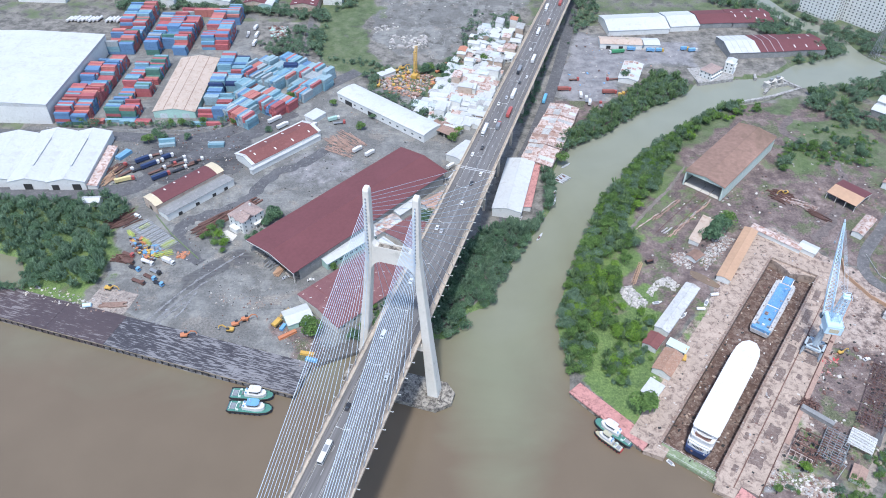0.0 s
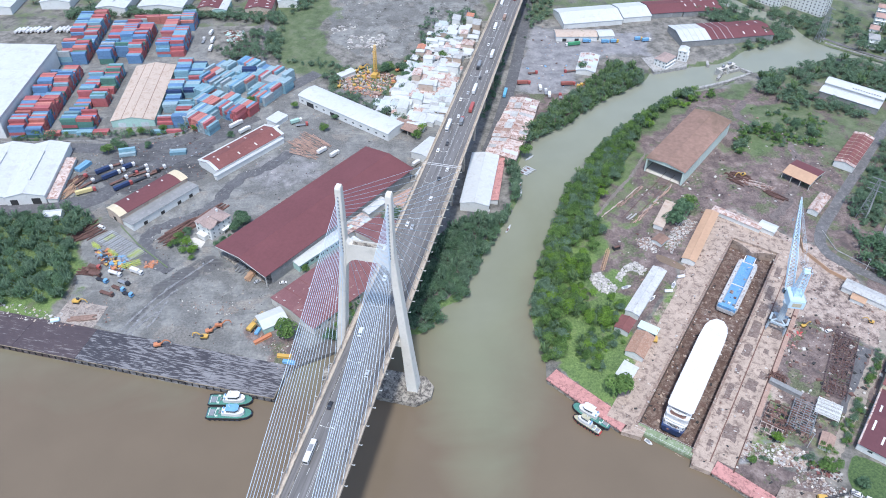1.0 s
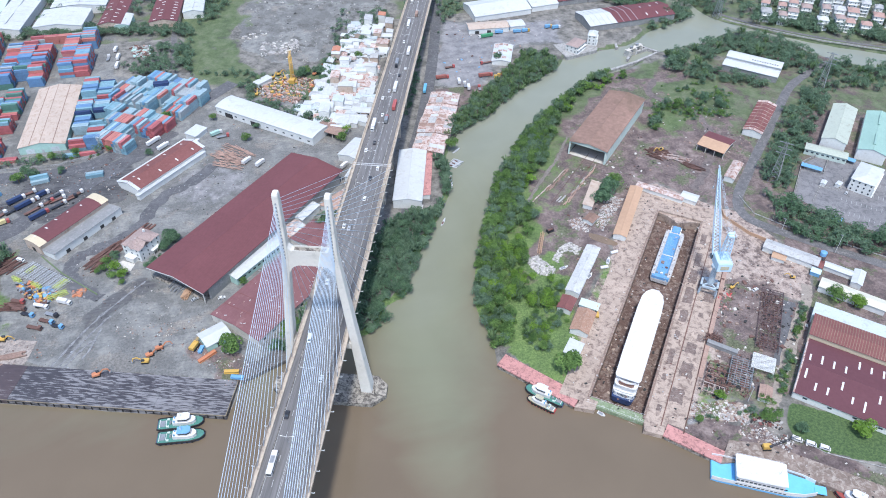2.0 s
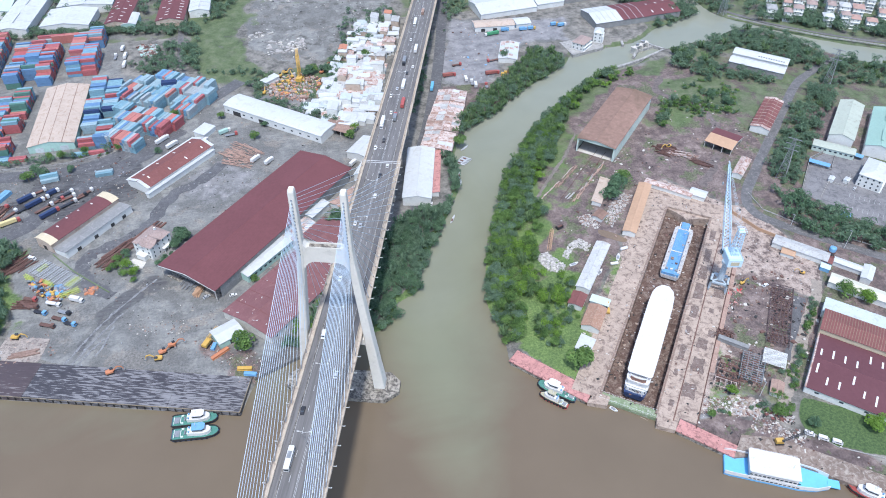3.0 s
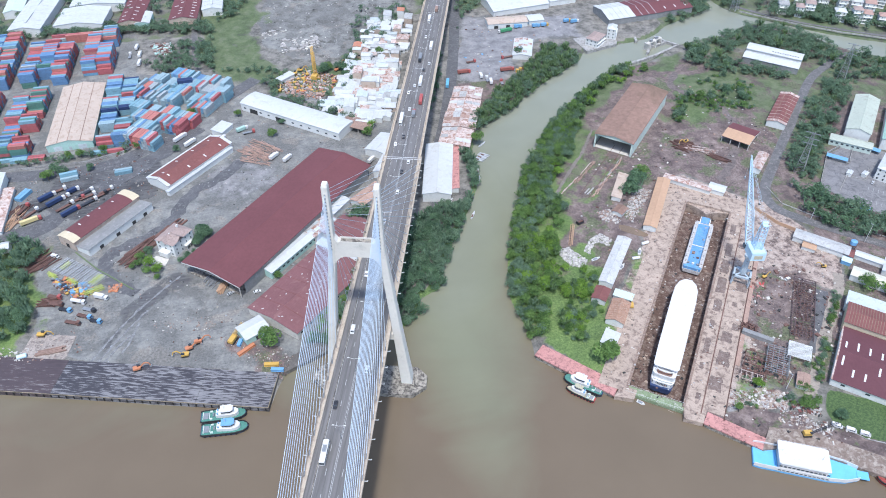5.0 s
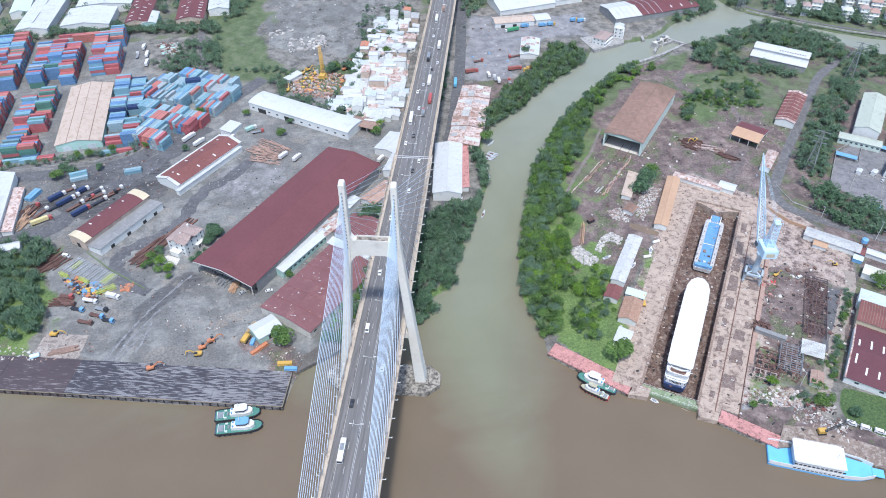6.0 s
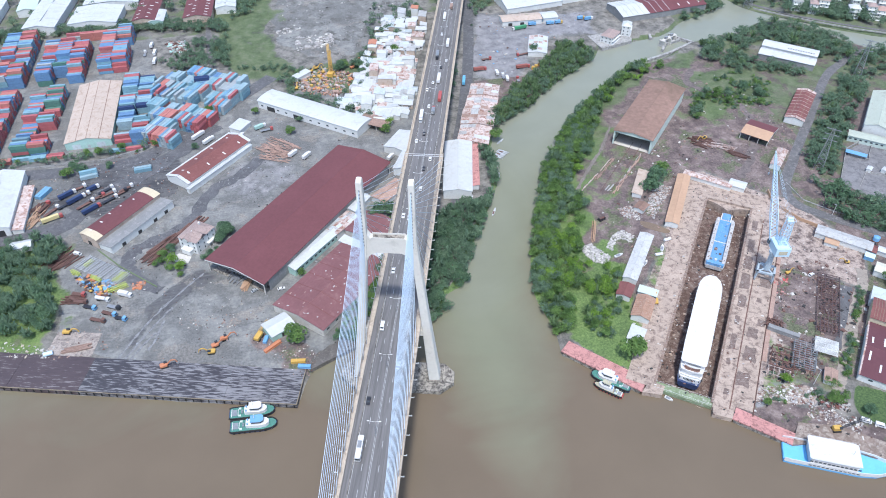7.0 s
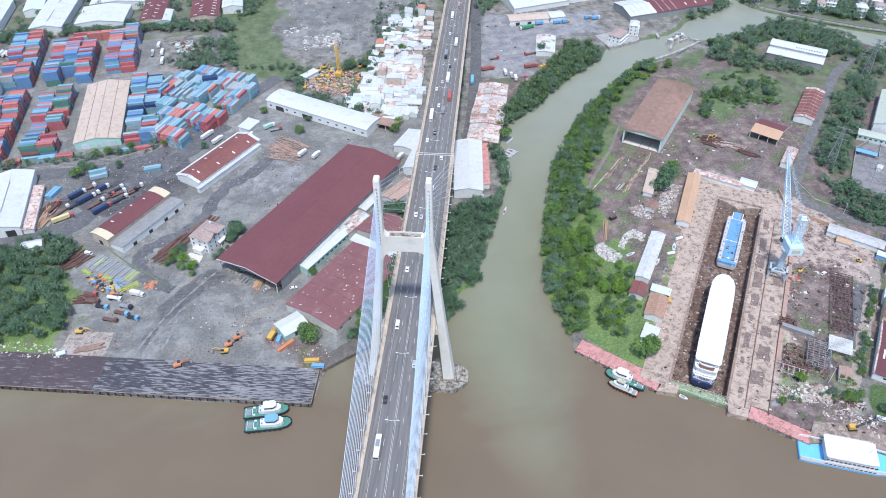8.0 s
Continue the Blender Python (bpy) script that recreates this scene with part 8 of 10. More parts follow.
def car(m, paint_m, label, van=False):
    t = new("van" if van else "car")
    t.matrix_world = m
    tagged(t, label, "van" if van else "car")
    L, W = (5.2, 1.95) if van else (4.5, 1.8)
    bm = bmesh.new()
    if van:
        prof = [(-2.6, 0.35), (2.5, 0.35), (2.6, 1.0), (2.1, 1.25), (1.5, 2.05), (-2.55, 2.1), (-2.6, 1.0)]
    else:
        prof = [(-2.2, 0.35), (2.2, 0.35), (2.25, 0.75), (1.1, 0.92), (0.5, 1.45), (-1.2, 1.47), (-1.9, 0.98), (-2.25, 0.9)]
    a = [bm.verts.new((x, -W / 2, z)) for x, z in prof]
    b = [bm.verts.new((x, W / 2, z)) for x, z in prof]
    bm.faces.new(a)
    bm.faces.new(b[::-1])
    for i in range(len(prof)):
        bm.faces.new((a[i], b[i], b[(i + 1) % len(prof)], a[(i + 1) % len(prof)]))
    body = part("body", bm, paint_m, t)
    bm = bmesh.new()
    if van:
        beam(bm, (2.12, 0, 1.3), (1.58, 0, 2.0), 1.6, 0.06)
    else:
        beam(bm, (1.07, 0, 1.0), (0.55, 0, 1.44), 1.5, 0.08)
    part("windscreen", bm, GLASS, t)
    bm = bmesh.new()
    if van:
        box(bm, (0.2, 0, 1.6), (2.6, W + 0.04, 0.5))
    else:
        beam(bm, (-1.25, 0, 1.46), (-1.85, 0, 1.06), 1.5, 0.08)
        box(bm, (-0.35, 0, 1.2), (1.5, W + 0.03, 0.3))
    part("side_glass", bm, GLASS, t)
    for x in (-1.35, 1.4):
        for y in (-W / 2 + 0.1, W / 2 - 0.1):
            share("wheel", W_CAR, t, Matrix.Translation((x, y, 0)))
    return t


def truck(m, cab_m, box_m, label, L=9.0, kind="box", name="truck"):
    t = new(name)
    t.matrix_world = m
    tagged(t, label, name.replace("_", " "))
    bm = bmesh.new()
    prism(bm, [(L / 2 - 2.0, -1.2), (L / 2 - 0.1, -1.15), (L / 2, -0.9), (L / 2, 0.9), (L / 2 - 0.1, 1.15), (L / 2 - 2.0, 1.2)], 0.5, 2.9)
    part("cab", bm, cab_m, t)
    bm = bmesh.new()
    box(bm, (L / 2 + 0.01, 0, 2.1), (0.1, 2.0, 0.8))
    part("windscreen", bm, GLASS, t)
    bm = bmesh.new()
    box(bm, (-0.4, 0, 0.8), (L - 0.8, 1.0, 0.3))
    part("chassis", bm, BLACK, t)
    bm = bmesh.new()
    if kind == "tank":
        rod(bm, (-L / 2, 0, 2.1), (L / 2 - 2.4, 0, 2.1), 1.15, 12)
    elif kind == "flat":
        box(bm, (-1.1, 0, 1.1), (L - 2.4, 2.4, 0.25))
    else:
        box(bm, (-1.15, 0, 2.25), (L - 2.5, 2.45, 2.5))
    part({"tank": "tank", "flat": "flatbed"}.get(kind, "cargo_box"), bm, box_m, t)
    for x in (L / 2 - 1.1, -L / 2 + 1.2, -L / 2 + 2.4):
        for y in (-1.0, 1.0):
            share("wheel", W_TRUCK, t, Matrix.Translation((x, y, 0)))
    return t


def bus(m, label):
    t = new("bus")
    t.matrix_world = m
    tagged(t, label, "bus")
    bm = bmesh.new()
    v = box(bm, (0, 0, 1.85), (11.5, 2.5, 2.9))
    bmesh.ops.bevel(bm, geom=bm.edges[:], offset=0.2, segments=2, affect="EDGES")
    part("body", bm, SHIPWHITE, t)
    bm = bmesh.new()
    box(bm, (0, 0, 2.2), (10.6, 2.54, 0.9))
    part("window_band", bm, GLASS, t)
    bm = bmesh.new()
    box(bm, (5.74, 0, 2.0), (0.1, 2.1, 1.3))
    part("windscreen", bm, GLASS, t)
    bm = bmesh.new()
    box(bm, (-1, 0, 3.4), (3.4, 1.7, 0.3))
    part("roof_unit", bm, STEEL, t)
    for x in (-3.6, 3.6):
        for y in (-1.1, 1.1):
            share("wheel", W_TRUCK, t, Matrix.Translation((x, y, 0)))
    return t


def on_deck(s, y, back=False):
    p = BRIDGE @ Vector((s, y, deck_z(s) + 0.1))
    return pose(*p, 0, 0, 90 - AXIS + (180 if back else 0))


CARW, CARD, CARS = SHIPWHITE, BLACK, mat("silver_paint", (0.5, 0.51, 0.52), 0.35, metal=0.3)
TRUCKRED = mat("dull_red_paint", (0.38, 0.09, 0.08), 0.5, spread=0.15)
for s, y, k, back in ((-5, 5.4, "van", 1), (-52, 5.4, "dark", 1), (38, 5.2, "white", 1), (117, -2.2, "white", 0), (174, 6.2, "white", 1), (184, 1.8, "dark", 1), (152, -5.2, "white", 0), (302, -5.6, "white", 0), (86, 2.0, "silver", 1), (88, 5.4, "white", 1),
                      (224, 2.0, "white", 1), (250, 5.6, "white", 1), (262, 2.2, "silver", 1), (290, -2.2, "dark", 0), (355, 2.0, "white", 1), (-30, -5.6, "silver", 0), (140, -2.0, "dark", 0)):
    back = bool(back)
    if k == "van":
        car(on_deck(s, y, back), CARW, "white van driving on the bridge", True)
    else:
        car(on_deck(s, y, back), {"dark": CARD, "white": CARW, "silver": CARS}[k], {"dark": "black car driving on the bridge", "white": "white car driving on the bridge", "silver": "silver car driving on the bridge"}[k])
for s, y, back, cm, bmx, lb, L in ((207, 6.0, 1, CARW, CARW, "long white box truck on the bridge", 14), (268, -2.0, 0, CARW, CARW, "white box truck on the bridge", 14), (238, -5.2, 0, TRUCKRED, TRUCKRED, "red container truck on the bridge", 13), (216, -2.0, 0, TRUCKRED, STEEL, "red tipper truck on the bridge", 9),
                                   (335, -4.6, 0, CARW, CARW, "white lorry on the bridge approach", 13), (310, 2.4, 1, CARD, STEEL, "dark flat lorry on the bridge", 12), (392, 2.2, 1, CARW, CARW, "white lorry far up the approach", 13), (418, -2.4, 0, CARW, SALMON, "lorry with brown load far up the approach", 11), (452, 5.5, 1, CARW, CARW, "white lorry at the far end", 12), (470, -5, 0, TRUCKRED, TRUCKRED, "red lorry at the far end", 12)):
    truck(on_deck(s, y, bool(back)), cm, bmx, lb, L)
bus(on_deck(-78, 5.2, True), "white coach driving on the bridge")
for k in range(6):
    r = random.Random(k)
    s = r.uniform(-150, 420)
    side = r.choice((-1, 1))
    bm = bmesh.new()
    box(bm, (0, 0, 0.7), (1.3, 0.3, 0.5))
    rod(bm, (-0.65, -0.05, 0.3), (-0.65, 0.05, 0.3), 0.3, 8)
    rod(bm, (0.65, -0.05, 0.3), (0.65, 0.05, 0.3), 0.3, 8)
    solid("parked_scooter", bm, BLACK, on_deck(s, side * 9.4, side > 0), "dark scooter in the bridge's narrow outer lane", "scooter", "scooters")


def on_yard(x, y, yaw, z=0.1):
    return pose(x, y, GZ + z, 0, 0, yaw)


for x, y, yaw, cm, bx, lb, L, kd in ((-183, 343, -25, CARW, SHIPWHITE, "white tank truck in the west yard", 9, "tank"), (-170, 344, -28, CARW, SHIPWHITE, "white box body parked in the west yard", 9, "box"), (-190, 338, -30, BLUE, BLACK, "blue flatbed truck in the west yard", 9, "flat"),
        (-178, 330, -30, BLUE, RUSTSTEEL, "blue truck with a steel load", 10, "flat"), (-196, 344, -20, RUSTSTEEL, RUSTSTEEL, "rust-brown lorry in the west yard", 9, "flat"), (-171, 324.5, -30, BLUE, BLACK, "blue truck with a dark load in the west yard", 8, "flat"), (-184, 326, -26, RUSTSTEEL, RUSTSTEEL, "rusty flatbed in the west yard", 10, "flat"), (-198, 351, -24, TRUCKRED, RUSTSTEEL, "red-brown lorry among steel sections", 9, "flat"), (-176, 335, -30, BLACK, STEEL, "black truck with a steel body in the west yard", 9, "flat"), (-219, 446, 40, CARW, BLACK, "white semi-trailer rig in the truck yard", 14, "flat"), (-213, 450, 40, CARW, NAVY, "rig with a navy trailer in the truck yard", 14, "box"),
        (-206, 443, 40, CARW, RUSTSTEEL, "rig with a brown trailer in the truck yard", 14, "flat"), (-201, 436, 40, TRUCKRED, NAVY, "red rig with a navy trailer", 14, "box"), (-226, 431, 24, TRUCKRED, mat("cream_paint", (0.6, 0.5, 0.25)), "red rig with a cream trailer", 14, "box"), (-192, 452, 30, CARW, RUSTSTEEL, "white lorry with an empty bed", 12, "flat"),
        (-180, 456, 35, CARW, RUSTSTEEL, "white lorry leaving the truck yard", 11, "flat"), (-131, 515, 48, CARW, CARW, "white box lorry parked by the road", 13, "box"), (-123, 506, 48, CARW, WHITE_WALL, "white van lorry parked by the road", 11, "box"), (-60, 473, 48, CARW, CARW, "white box lorry at the timber yard", 9, "box"), (-50, 468, 50, CARW, CARW, "white lorry at the timber yard", 9, "box"),
        (-78, 512, 10, TRUCKRED, STEEL, "red lorry at the timber yard", 10, "flat"), (-98, 506, 70, CARW, CARW, "white lorry beside the small shed", 8, "box"), (-83, 517, 30, CARW, TEAL_WALL, "green-topped lorry before the arched shed", 10, "box"), (12, 452, 50, CARW, CARW, "white lorry beside the bridge", 8, "box"),
        (172, 642, 190, CARW, mat("green_tarp", (0.08, 0.28, 0.14)), "green container rig in the truck park", 15, "box"), (160, 590, 190, TRUCKRED, RUSTSTEEL, "red tractor rig in the truck park", 14, "flat"), (152, 566, 2, TRUCKRED, mat("dull_red_box", (0.30, 0.11, 0.09)), "dull red container on its trailer", 13, "box"), (132, 548, 80, CARW, CARW, "white lorry in the truck park", 8, "box"),
        (141, 545, 85, TRUCKRED, STEEL, "red tractor unit in the truck park", 7, "flat"), (205, 646, 2, BLUE, BLUE, "blue lorry before the truck shed", 8, "box"), (214, 646, 4, YELLOW, BLUE, "yellow lorry before the truck shed", 8, "box"), (94, 553, 74, BLUE, mat("sky_tarp", (0.15, 0.40, 0.58)), "blue container truck on the street below the bridge", 14, "box"),
        (187, 648, 0, BLUE, BLUE, "blue lorry parked at the shed wall", 8, "box"), (-220, 457, 38, CARW, NAVY, "white rig with a navy trailer among trucks", 13, "box"), (-210, 453, 38, CARW, RUSTSTEEL, "white rig with a rusty empty trailer", 13, "flat"), (-199, 449, 36, TRUCKRED, RUSTSTEEL, "red rig with a brown flatbed", 12, "flat"), (-194, 457, 36, CARW, BLACK, "white rig with a black flatbed", 12, "flat"),
        (-228, 440, 50, CARW, RUSTSTEEL, "white rig beside the warehouses", 13, "flat"), (-234, 446, 62, TRUCKRED, RUSTSTEEL, "red rig with an empty trailer beside the beams", 12, "flat"), (-190, 445, 36, CARW, BLACK, "white rig with a black trailer", 12, "flat"), (-203, 461, 36, CARW, NAVY, "white rig with a short navy box", 9, "box"), (-184, 451, 36, BLACK, RUSTSTEEL, "black rig with a rusty flatbed", 12, "flat"), (-213, 464, 30, CARW, RUSTSTEEL, "white lorry with a rusty bed among trailers", 10, "flat"), (-173, 651, 86, CARW, CARW, "white box lorry beside the container stacks", 11, "box"), (-174, 668, 86, CARW, WHITE_WALL, "white lorry parked in the old yard", 10, "box"), (-178, 684, 84, CARW, CARW, "white lorry at the back of the old yard", 9, "box"), (-183, 668, 88, CARW, STEEL, "white flatbed beside the container stacks", 10, "flat"), (124, 588, 4, TRUCKRED, RUSTSTEEL, "red lorry near the bridge street", 9, "flat"), (113, 570, 2, TRUCKRED, mat("dull_red_box", (0.30, 0.11, 0.09)), "dull red box lorry near the bridge street", 12, "box"), (126, 560, 85, CARW, CARW, "white lorry parked in a row", 8, "box"), (130, 553, 85, CARW, STEEL, "white flatbed parked in a row", 8, "flat"),
        (246, 647, 10, CARW, BLUE, "blue-boxed lorry by the far fence", 9, "box"), (239, 650, 8, YELLOW, BLUE, "yellow lorry by the far fence", 8, "box"), (197, 653, 4, BLUE, BLACK, "blue flatbed before the truck shed", 8, "flat")):
    truck(on_yard(x, y, yaw), cm, bx, lb, L, kd)
for x, y, yaw, p, lb in ((-204, 390, -30, CARW, "white van beside the arched shed"), (212, 164.7, -36, CARW, "white van parked by the lawn"), (217.5, 160.7, -36, CARW, "white van parked beside the lawn kerb"), (223.1, 157.1, -36, CARW, "white van at the lawn's edge")):
    car(on_yard(x, y, yaw), p, lb, True)
for x, y, yaw, p, lb in ((-77, 329, 10, CARW, "white car beside the red workshop"), (-93, 331, 30, CARS, "silver car under the maroon shed front"), (372, 352, 40, CARW, "white car in the walled lot"), (365, 345, 40, CARS, "silver car in the walled lot"), (248, 268, 20, CARW, "white car beside the steel grid"), (60, 392, 70, CARW, "white car on the street below the bridge"), (76, 480, 72, CARS, "silver car on the street below the bridge")):
    car(on_yard(x, y, yaw), p, lb)


def excavator(x, y, yaw, colour, label):
    t = thing("excavator", x, y, yaw, label, "excavator", "yard machines")
    for sy in (-1, 1):
        bm = bmesh.new()
        prism(bm, [(-1.9, sy * 1.15 - 0.3), (1.9, sy * 1.15 - 0.3), (1.9, sy * 1.15 + 0.3), (-1.9, sy * 1.15 + 0.3)], 0.05, 0.95)
        part("track", bm, TYRE, t)
    bm = bmesh.new()
    prism(bm, [(-2.4, -1.3), (1.4, -1.3), (1.6, -0.8), (1.6, 1.3), (-2.1, 1.3), (-2.5, 0.6)], 1.05, 2.1)
    part("body", bm, colour, t)
    bm = bmesh.new()
    box(bm, (0.7, 0.75, 2.6), (1.7, 1.0, 1.2))
    part("cab", bm, GLASS, t)
    bm = bmesh.new()
    beam(bm, (1.4, -0.3, 1.7), (4.0, -0.3, 4.2), 0.5, 0.6)
    beam(bm, (4.0, -0.3, 4.2), (6.2, -0.3, 3.4), 0.45, 0.5)
    part("boom", bm, colour, t)
    bm = bmesh.new()
    beam(bm, (6.2, -0.3, 3.4), (6.9, -0.3, 1.0), 0.4, 0.4)
    part("dipper_arm", bm, colour, t)
    bm = bmesh.new()
    prism(bm, [(6.3, -0.9), (7.4, -0.9), (7.4, 0.3), (6.3, 0.3)], 0.2, 1.1)
    part("bucket", bm, STEEL, t)
    return t


for x, y, yaw, c, lb in ((-118.5, 286.5, 175, YELLOW, "yellow excavator parked in the west yard"), (-116, 291, 20, ORANGE, "orange excavator parked in the west yard"), (-111, 295, 15, ORANGE, "orange-red excavator with lowered boom"), (-143.5, 282, 10, ORANGE, "orange excavator on the quay"),
        (-200, 320, -10, YELLOW, "yellow excavator on the old concrete pad"), (-137, 452, 40, YELLOW, "yellow forklift beside the white shed"), (143, 268, 70, YELLOW, "yellow excavator on the dock apron")):
    excavator(x, y, yaw, c, lb)
excavator(235, 273, 20, YELLOW, "yellow excavator beside the dock crane").scale = (0.75, 0.75, 0.75)


# ---- heaps, stacks and scrap ----
def bars(name, label, cx, cy, yaw, L, W, H, n, length, thick, material, jitter=4.0, category="steel stack", seed=0, round_=False):
    """Loose long pieces lying side by side in a stack."""
    r = random.Random(seed + n)
    bm = bmesh.new()
    for i in range(n):
        a = radians(r.gauss(0, jitter))
        ln = length * r.uniform(0.6, 1.1)
        x, y = r.uniform(-0.5, 0.5) * max(L - ln, 0.3), r.uniform(-0.5, 0.5) * W
        z = r.uniform(0, H) + thick / 2
        d = Vector((math.cos(a), math.sin(a), r.gauss(0, 0.006))) * ln / 2
        if round_:
            rod(bm, Vector((x, y, z)) - d, Vector((x, y, z)) + d, thick / 2, 6)
        else:
            beam(bm, Vector((x, y, z)) - d, Vector((x, y, z)) + d, thick * r.uniform(0.6, 1.3), thick)
    return solid(name, bm, material, pose(cx, cy, GZ, 0, 0, yaw), label, category, kind="stuff")


def rubble(name, label, polys, n, lo, hi, materials, seed, category="rubble", flat=0.6, z=GZ):
    """Broken lumps scattered over polygons, as one heap."""
    r = np.random.RandomState(seed)
    base = np.array([(x, y, q) for x in (-0.5, 0.5) for y in (-0.5, 0.5) for q in (-0.5, 0.5)])
    faces = np.array([(0, 1, 3, 2), (4, 6, 7, 5), (0, 4, 5, 1), (2, 3, 7, 6), (0, 2, 6, 4), (1, 5, 7, 3)])
    V, F, M, made = [], [], [], 0
    P = np.concatenate([np.array(p) for p in polys])
    while made < n:
        x, y = r.uniform(P[:, 0].min(), P[:, 0].max()), r.uniform(P[:, 1].min(), P[:, 1].max())
        if not any(inside(np.array([x]), np.array([y]), p)[0] for p in polys):
            continue
        s = lo + (hi - lo) * r.rand() ** 2.2
        b = base * (1 + 0.35 * r.randn(8, 3).clip(-1, 1)) * np.array([s * r.uniform(0.7, 1.8), s * r.uniform(0.6, 1.2), s * flat])
        a = r.rand() * 6.28
        c, q = math.cos(a), math.sin(a)
        V.append(np.stack([b[:, 0] * c - b[:, 1] * q + x, b[:, 0] * q + b[:, 1] * c + y, b[:, 2] + z + s * flat * 0.3], 1))
        F.append(faces + 8 * made)
        M.append(np.full(6, r.randint(len(materials))))
        made += 1
    me = bpy.data.meshes.new(name)
    me.from_pydata(np.concatenate(V).tolist(), [], np.concatenate(F).tolist())
    for m in materials:
        me.materials.append(m)
    me.polygons.foreach_set("material_index", np.concatenate(M).astype(np.int32))
    return tagged(new(name, me), label, category, kind="stuff")


# west yard
GREYP = mat("grey_pipe", (0.42, 0.43, 0.44), 0.5, spread=0.15, per_object=0.1)


def rack(x, y, yaw, L, W, material, label, n):
    t = thing("segment_rack", x, y, yaw, label, "crane section", "crane sections in the west yard")
    for k, (sy, sz) in enumerate(((-1, 0), (1, 0), (1, 1), (-1, 1))):
        bm = bmesh.new()
        beam(bm, (-L / 2, sy * W / 2, 0.2 + sz * 1.4), (L / 2, sy * W / 2, 0.2 + sz * 1.4), 0.22, 0.22)
        part("chord", bm, material, t)
    for k in range(n):
        a, b = -L / 2 + L * k / n, -L / 2 + L * (k + 1) / n
        bm = bmesh.new()
        for sy in (-1, 1):
            beam(bm, (a, sy * W / 2, 0.2), (b, sy * W / 2, 1.6), 0.1, 0.1)
        beam(bm, (a, -W / 2, 1.6), (b, W / 2, 1.6), 0.12, 0.12)
        beam(bm, (a, W / 2, 1.6), (b, -W / 2, 1.6), 0.1, 0.1)
        beam(bm, (a, -W / 2, 1.6), (a, W / 2, 1.6), 0.12, 0.12)
        part("lacing", bm, material, t)


for k in range(9):
    rack(-199 + k * 3.1, 381 - k * 2.7, 48, 13, 1.9, GREYP, "grey steel lattice section lying in the yard", 5)
for x, y, yaw, L in ((-203, 372, -40, 7), (-202, 370, -40, 7), (-196, 379, 48, 7), (-190, 364, -38, 8), (-189, 362, -38, 8), (-176, 362, 50, 9), (-174, 361, 50, 9), (-176, 352.5, 24, 12), (-175, 350.8, 24, 12)):
    rack(x, y, yaw, L, 1.7, LIME, "lime-yellow steel lattice section lying in the yard", 4)
rubble("machine_parts", "mixed orange, blue and black machine parts on the yard", [[(-204, 370), (-190, 366), (-174, 354), (-181, 345), (-196, 355)]], 190, 0.6, 2.2, [ORANGE, BLUE, BLACK, RUSTSTEEL, STEEL, YELLOW], 41, "machine parts")
rubble("orange_heap", "heap of orange sacks in the west yard", [rect(-163, 352, 20, 8, 6)], 40, 0.8, 1.8, [SALMON, ORANGE], 42, "heap")
bars("steel_stack", "rusty steel sections stacked beside the wood", -214, 385, 40, 26, 15, 0.8, 50, 12, 0.5, RUSTSTEEL, 6, seed=1)
bars("steel_stack", "long rusty steel piles beside the villa", -151, 384, 47, 34, 9, 1.0, 50, 18, 0.6, RUSTSTEEL, 3, seed=2)
bars("steel_stack", "long rusty steel piles behind the villa", -134, 401, 47, 30, 7, 1.0, 40, 15, 0.6, RUSTSTEEL, 4, seed=33)
bars("steel_stack", "rusty steel sections by the parked trucks", -201, 347, -20, 16, 8, 0.8, 30, 8, 0.5, RUSTSTEEL, 10, seed=3)
bars("timber_stack", "pale timber beams on the old pad", -193, 306, 6, 18, 5, 0.6, 14, 13, 0.7, SALMON, 3, "timber stack", seed=4)
bars("timber_stack", "salmon logs laid out in the timber yard", -70, 485, -42, 34, 20, 0.9, 80, 13, 0.5, SALMON, 7, "timber stack", seed=5, round_=True)
bars("timber_stack", "salmon timber stacked beside the arched warehouse", -72, 474, -30, 30, 14, 0.6, 40, 10, 0.45, SALMON, 14, "timber stack", seed=6, round_=True)
bars("timber_stack", "tan timber stacked under the maroon shed", -98, 337, 62, 11, 5, 0.9, 26, 8, 0.5, ORANGE_TIN, 5, "timber stack", seed=7)
bars("steel_stack", "rusty beams beside the coal yard", -236, 446, 60, 18, 10, 0.6, 24, 9, 0.4, RUSTSTEEL, 14, seed=8)
drum = thing("water_tank", -208, 305, 10, "pale blue cylindrical tank lying on the quay", "tank")
bm = bmesh.new()
rod(bm, (-2.4, 0, 1.3), (2.4, 0, 1.3), 1.3, 16)
part("shell", bm, CRANE_BLUE, drum)
bm = bmesh.new()
for x in (-1.5, 1.5):
    box(bm, (x, 0, 0.25), (0.4, 2.2, 0.5))
part("saddle", bm, RUSTSTEEL, drum)
mc = thing("mobile_crane", -92, 292, 60, "yellow crawler crane parts parked in the yard", "crane")
bm = bmesh.new()
prism(bm, [(-3, -1.5), (3, -1.5), (3, 1.5), (-3, 1.5)], 0.9, 2.6)
part("body", bm, YELLOW, mc)
for sy in (-1.7, 1.7):
    bm = bmesh.new()
    box(bm, (0, sy, 0.5), (5.5, 0.8, 1.0))
    part("track", bm, TYRE, mc)
bm = bmesh.new()
for sy in (-0.7, 0.7):
    for sz in (2.8, 4.0):
        beam(bm, (2, sy, sz), (12, sy, sz - 0.8), 0.16, 0.16)
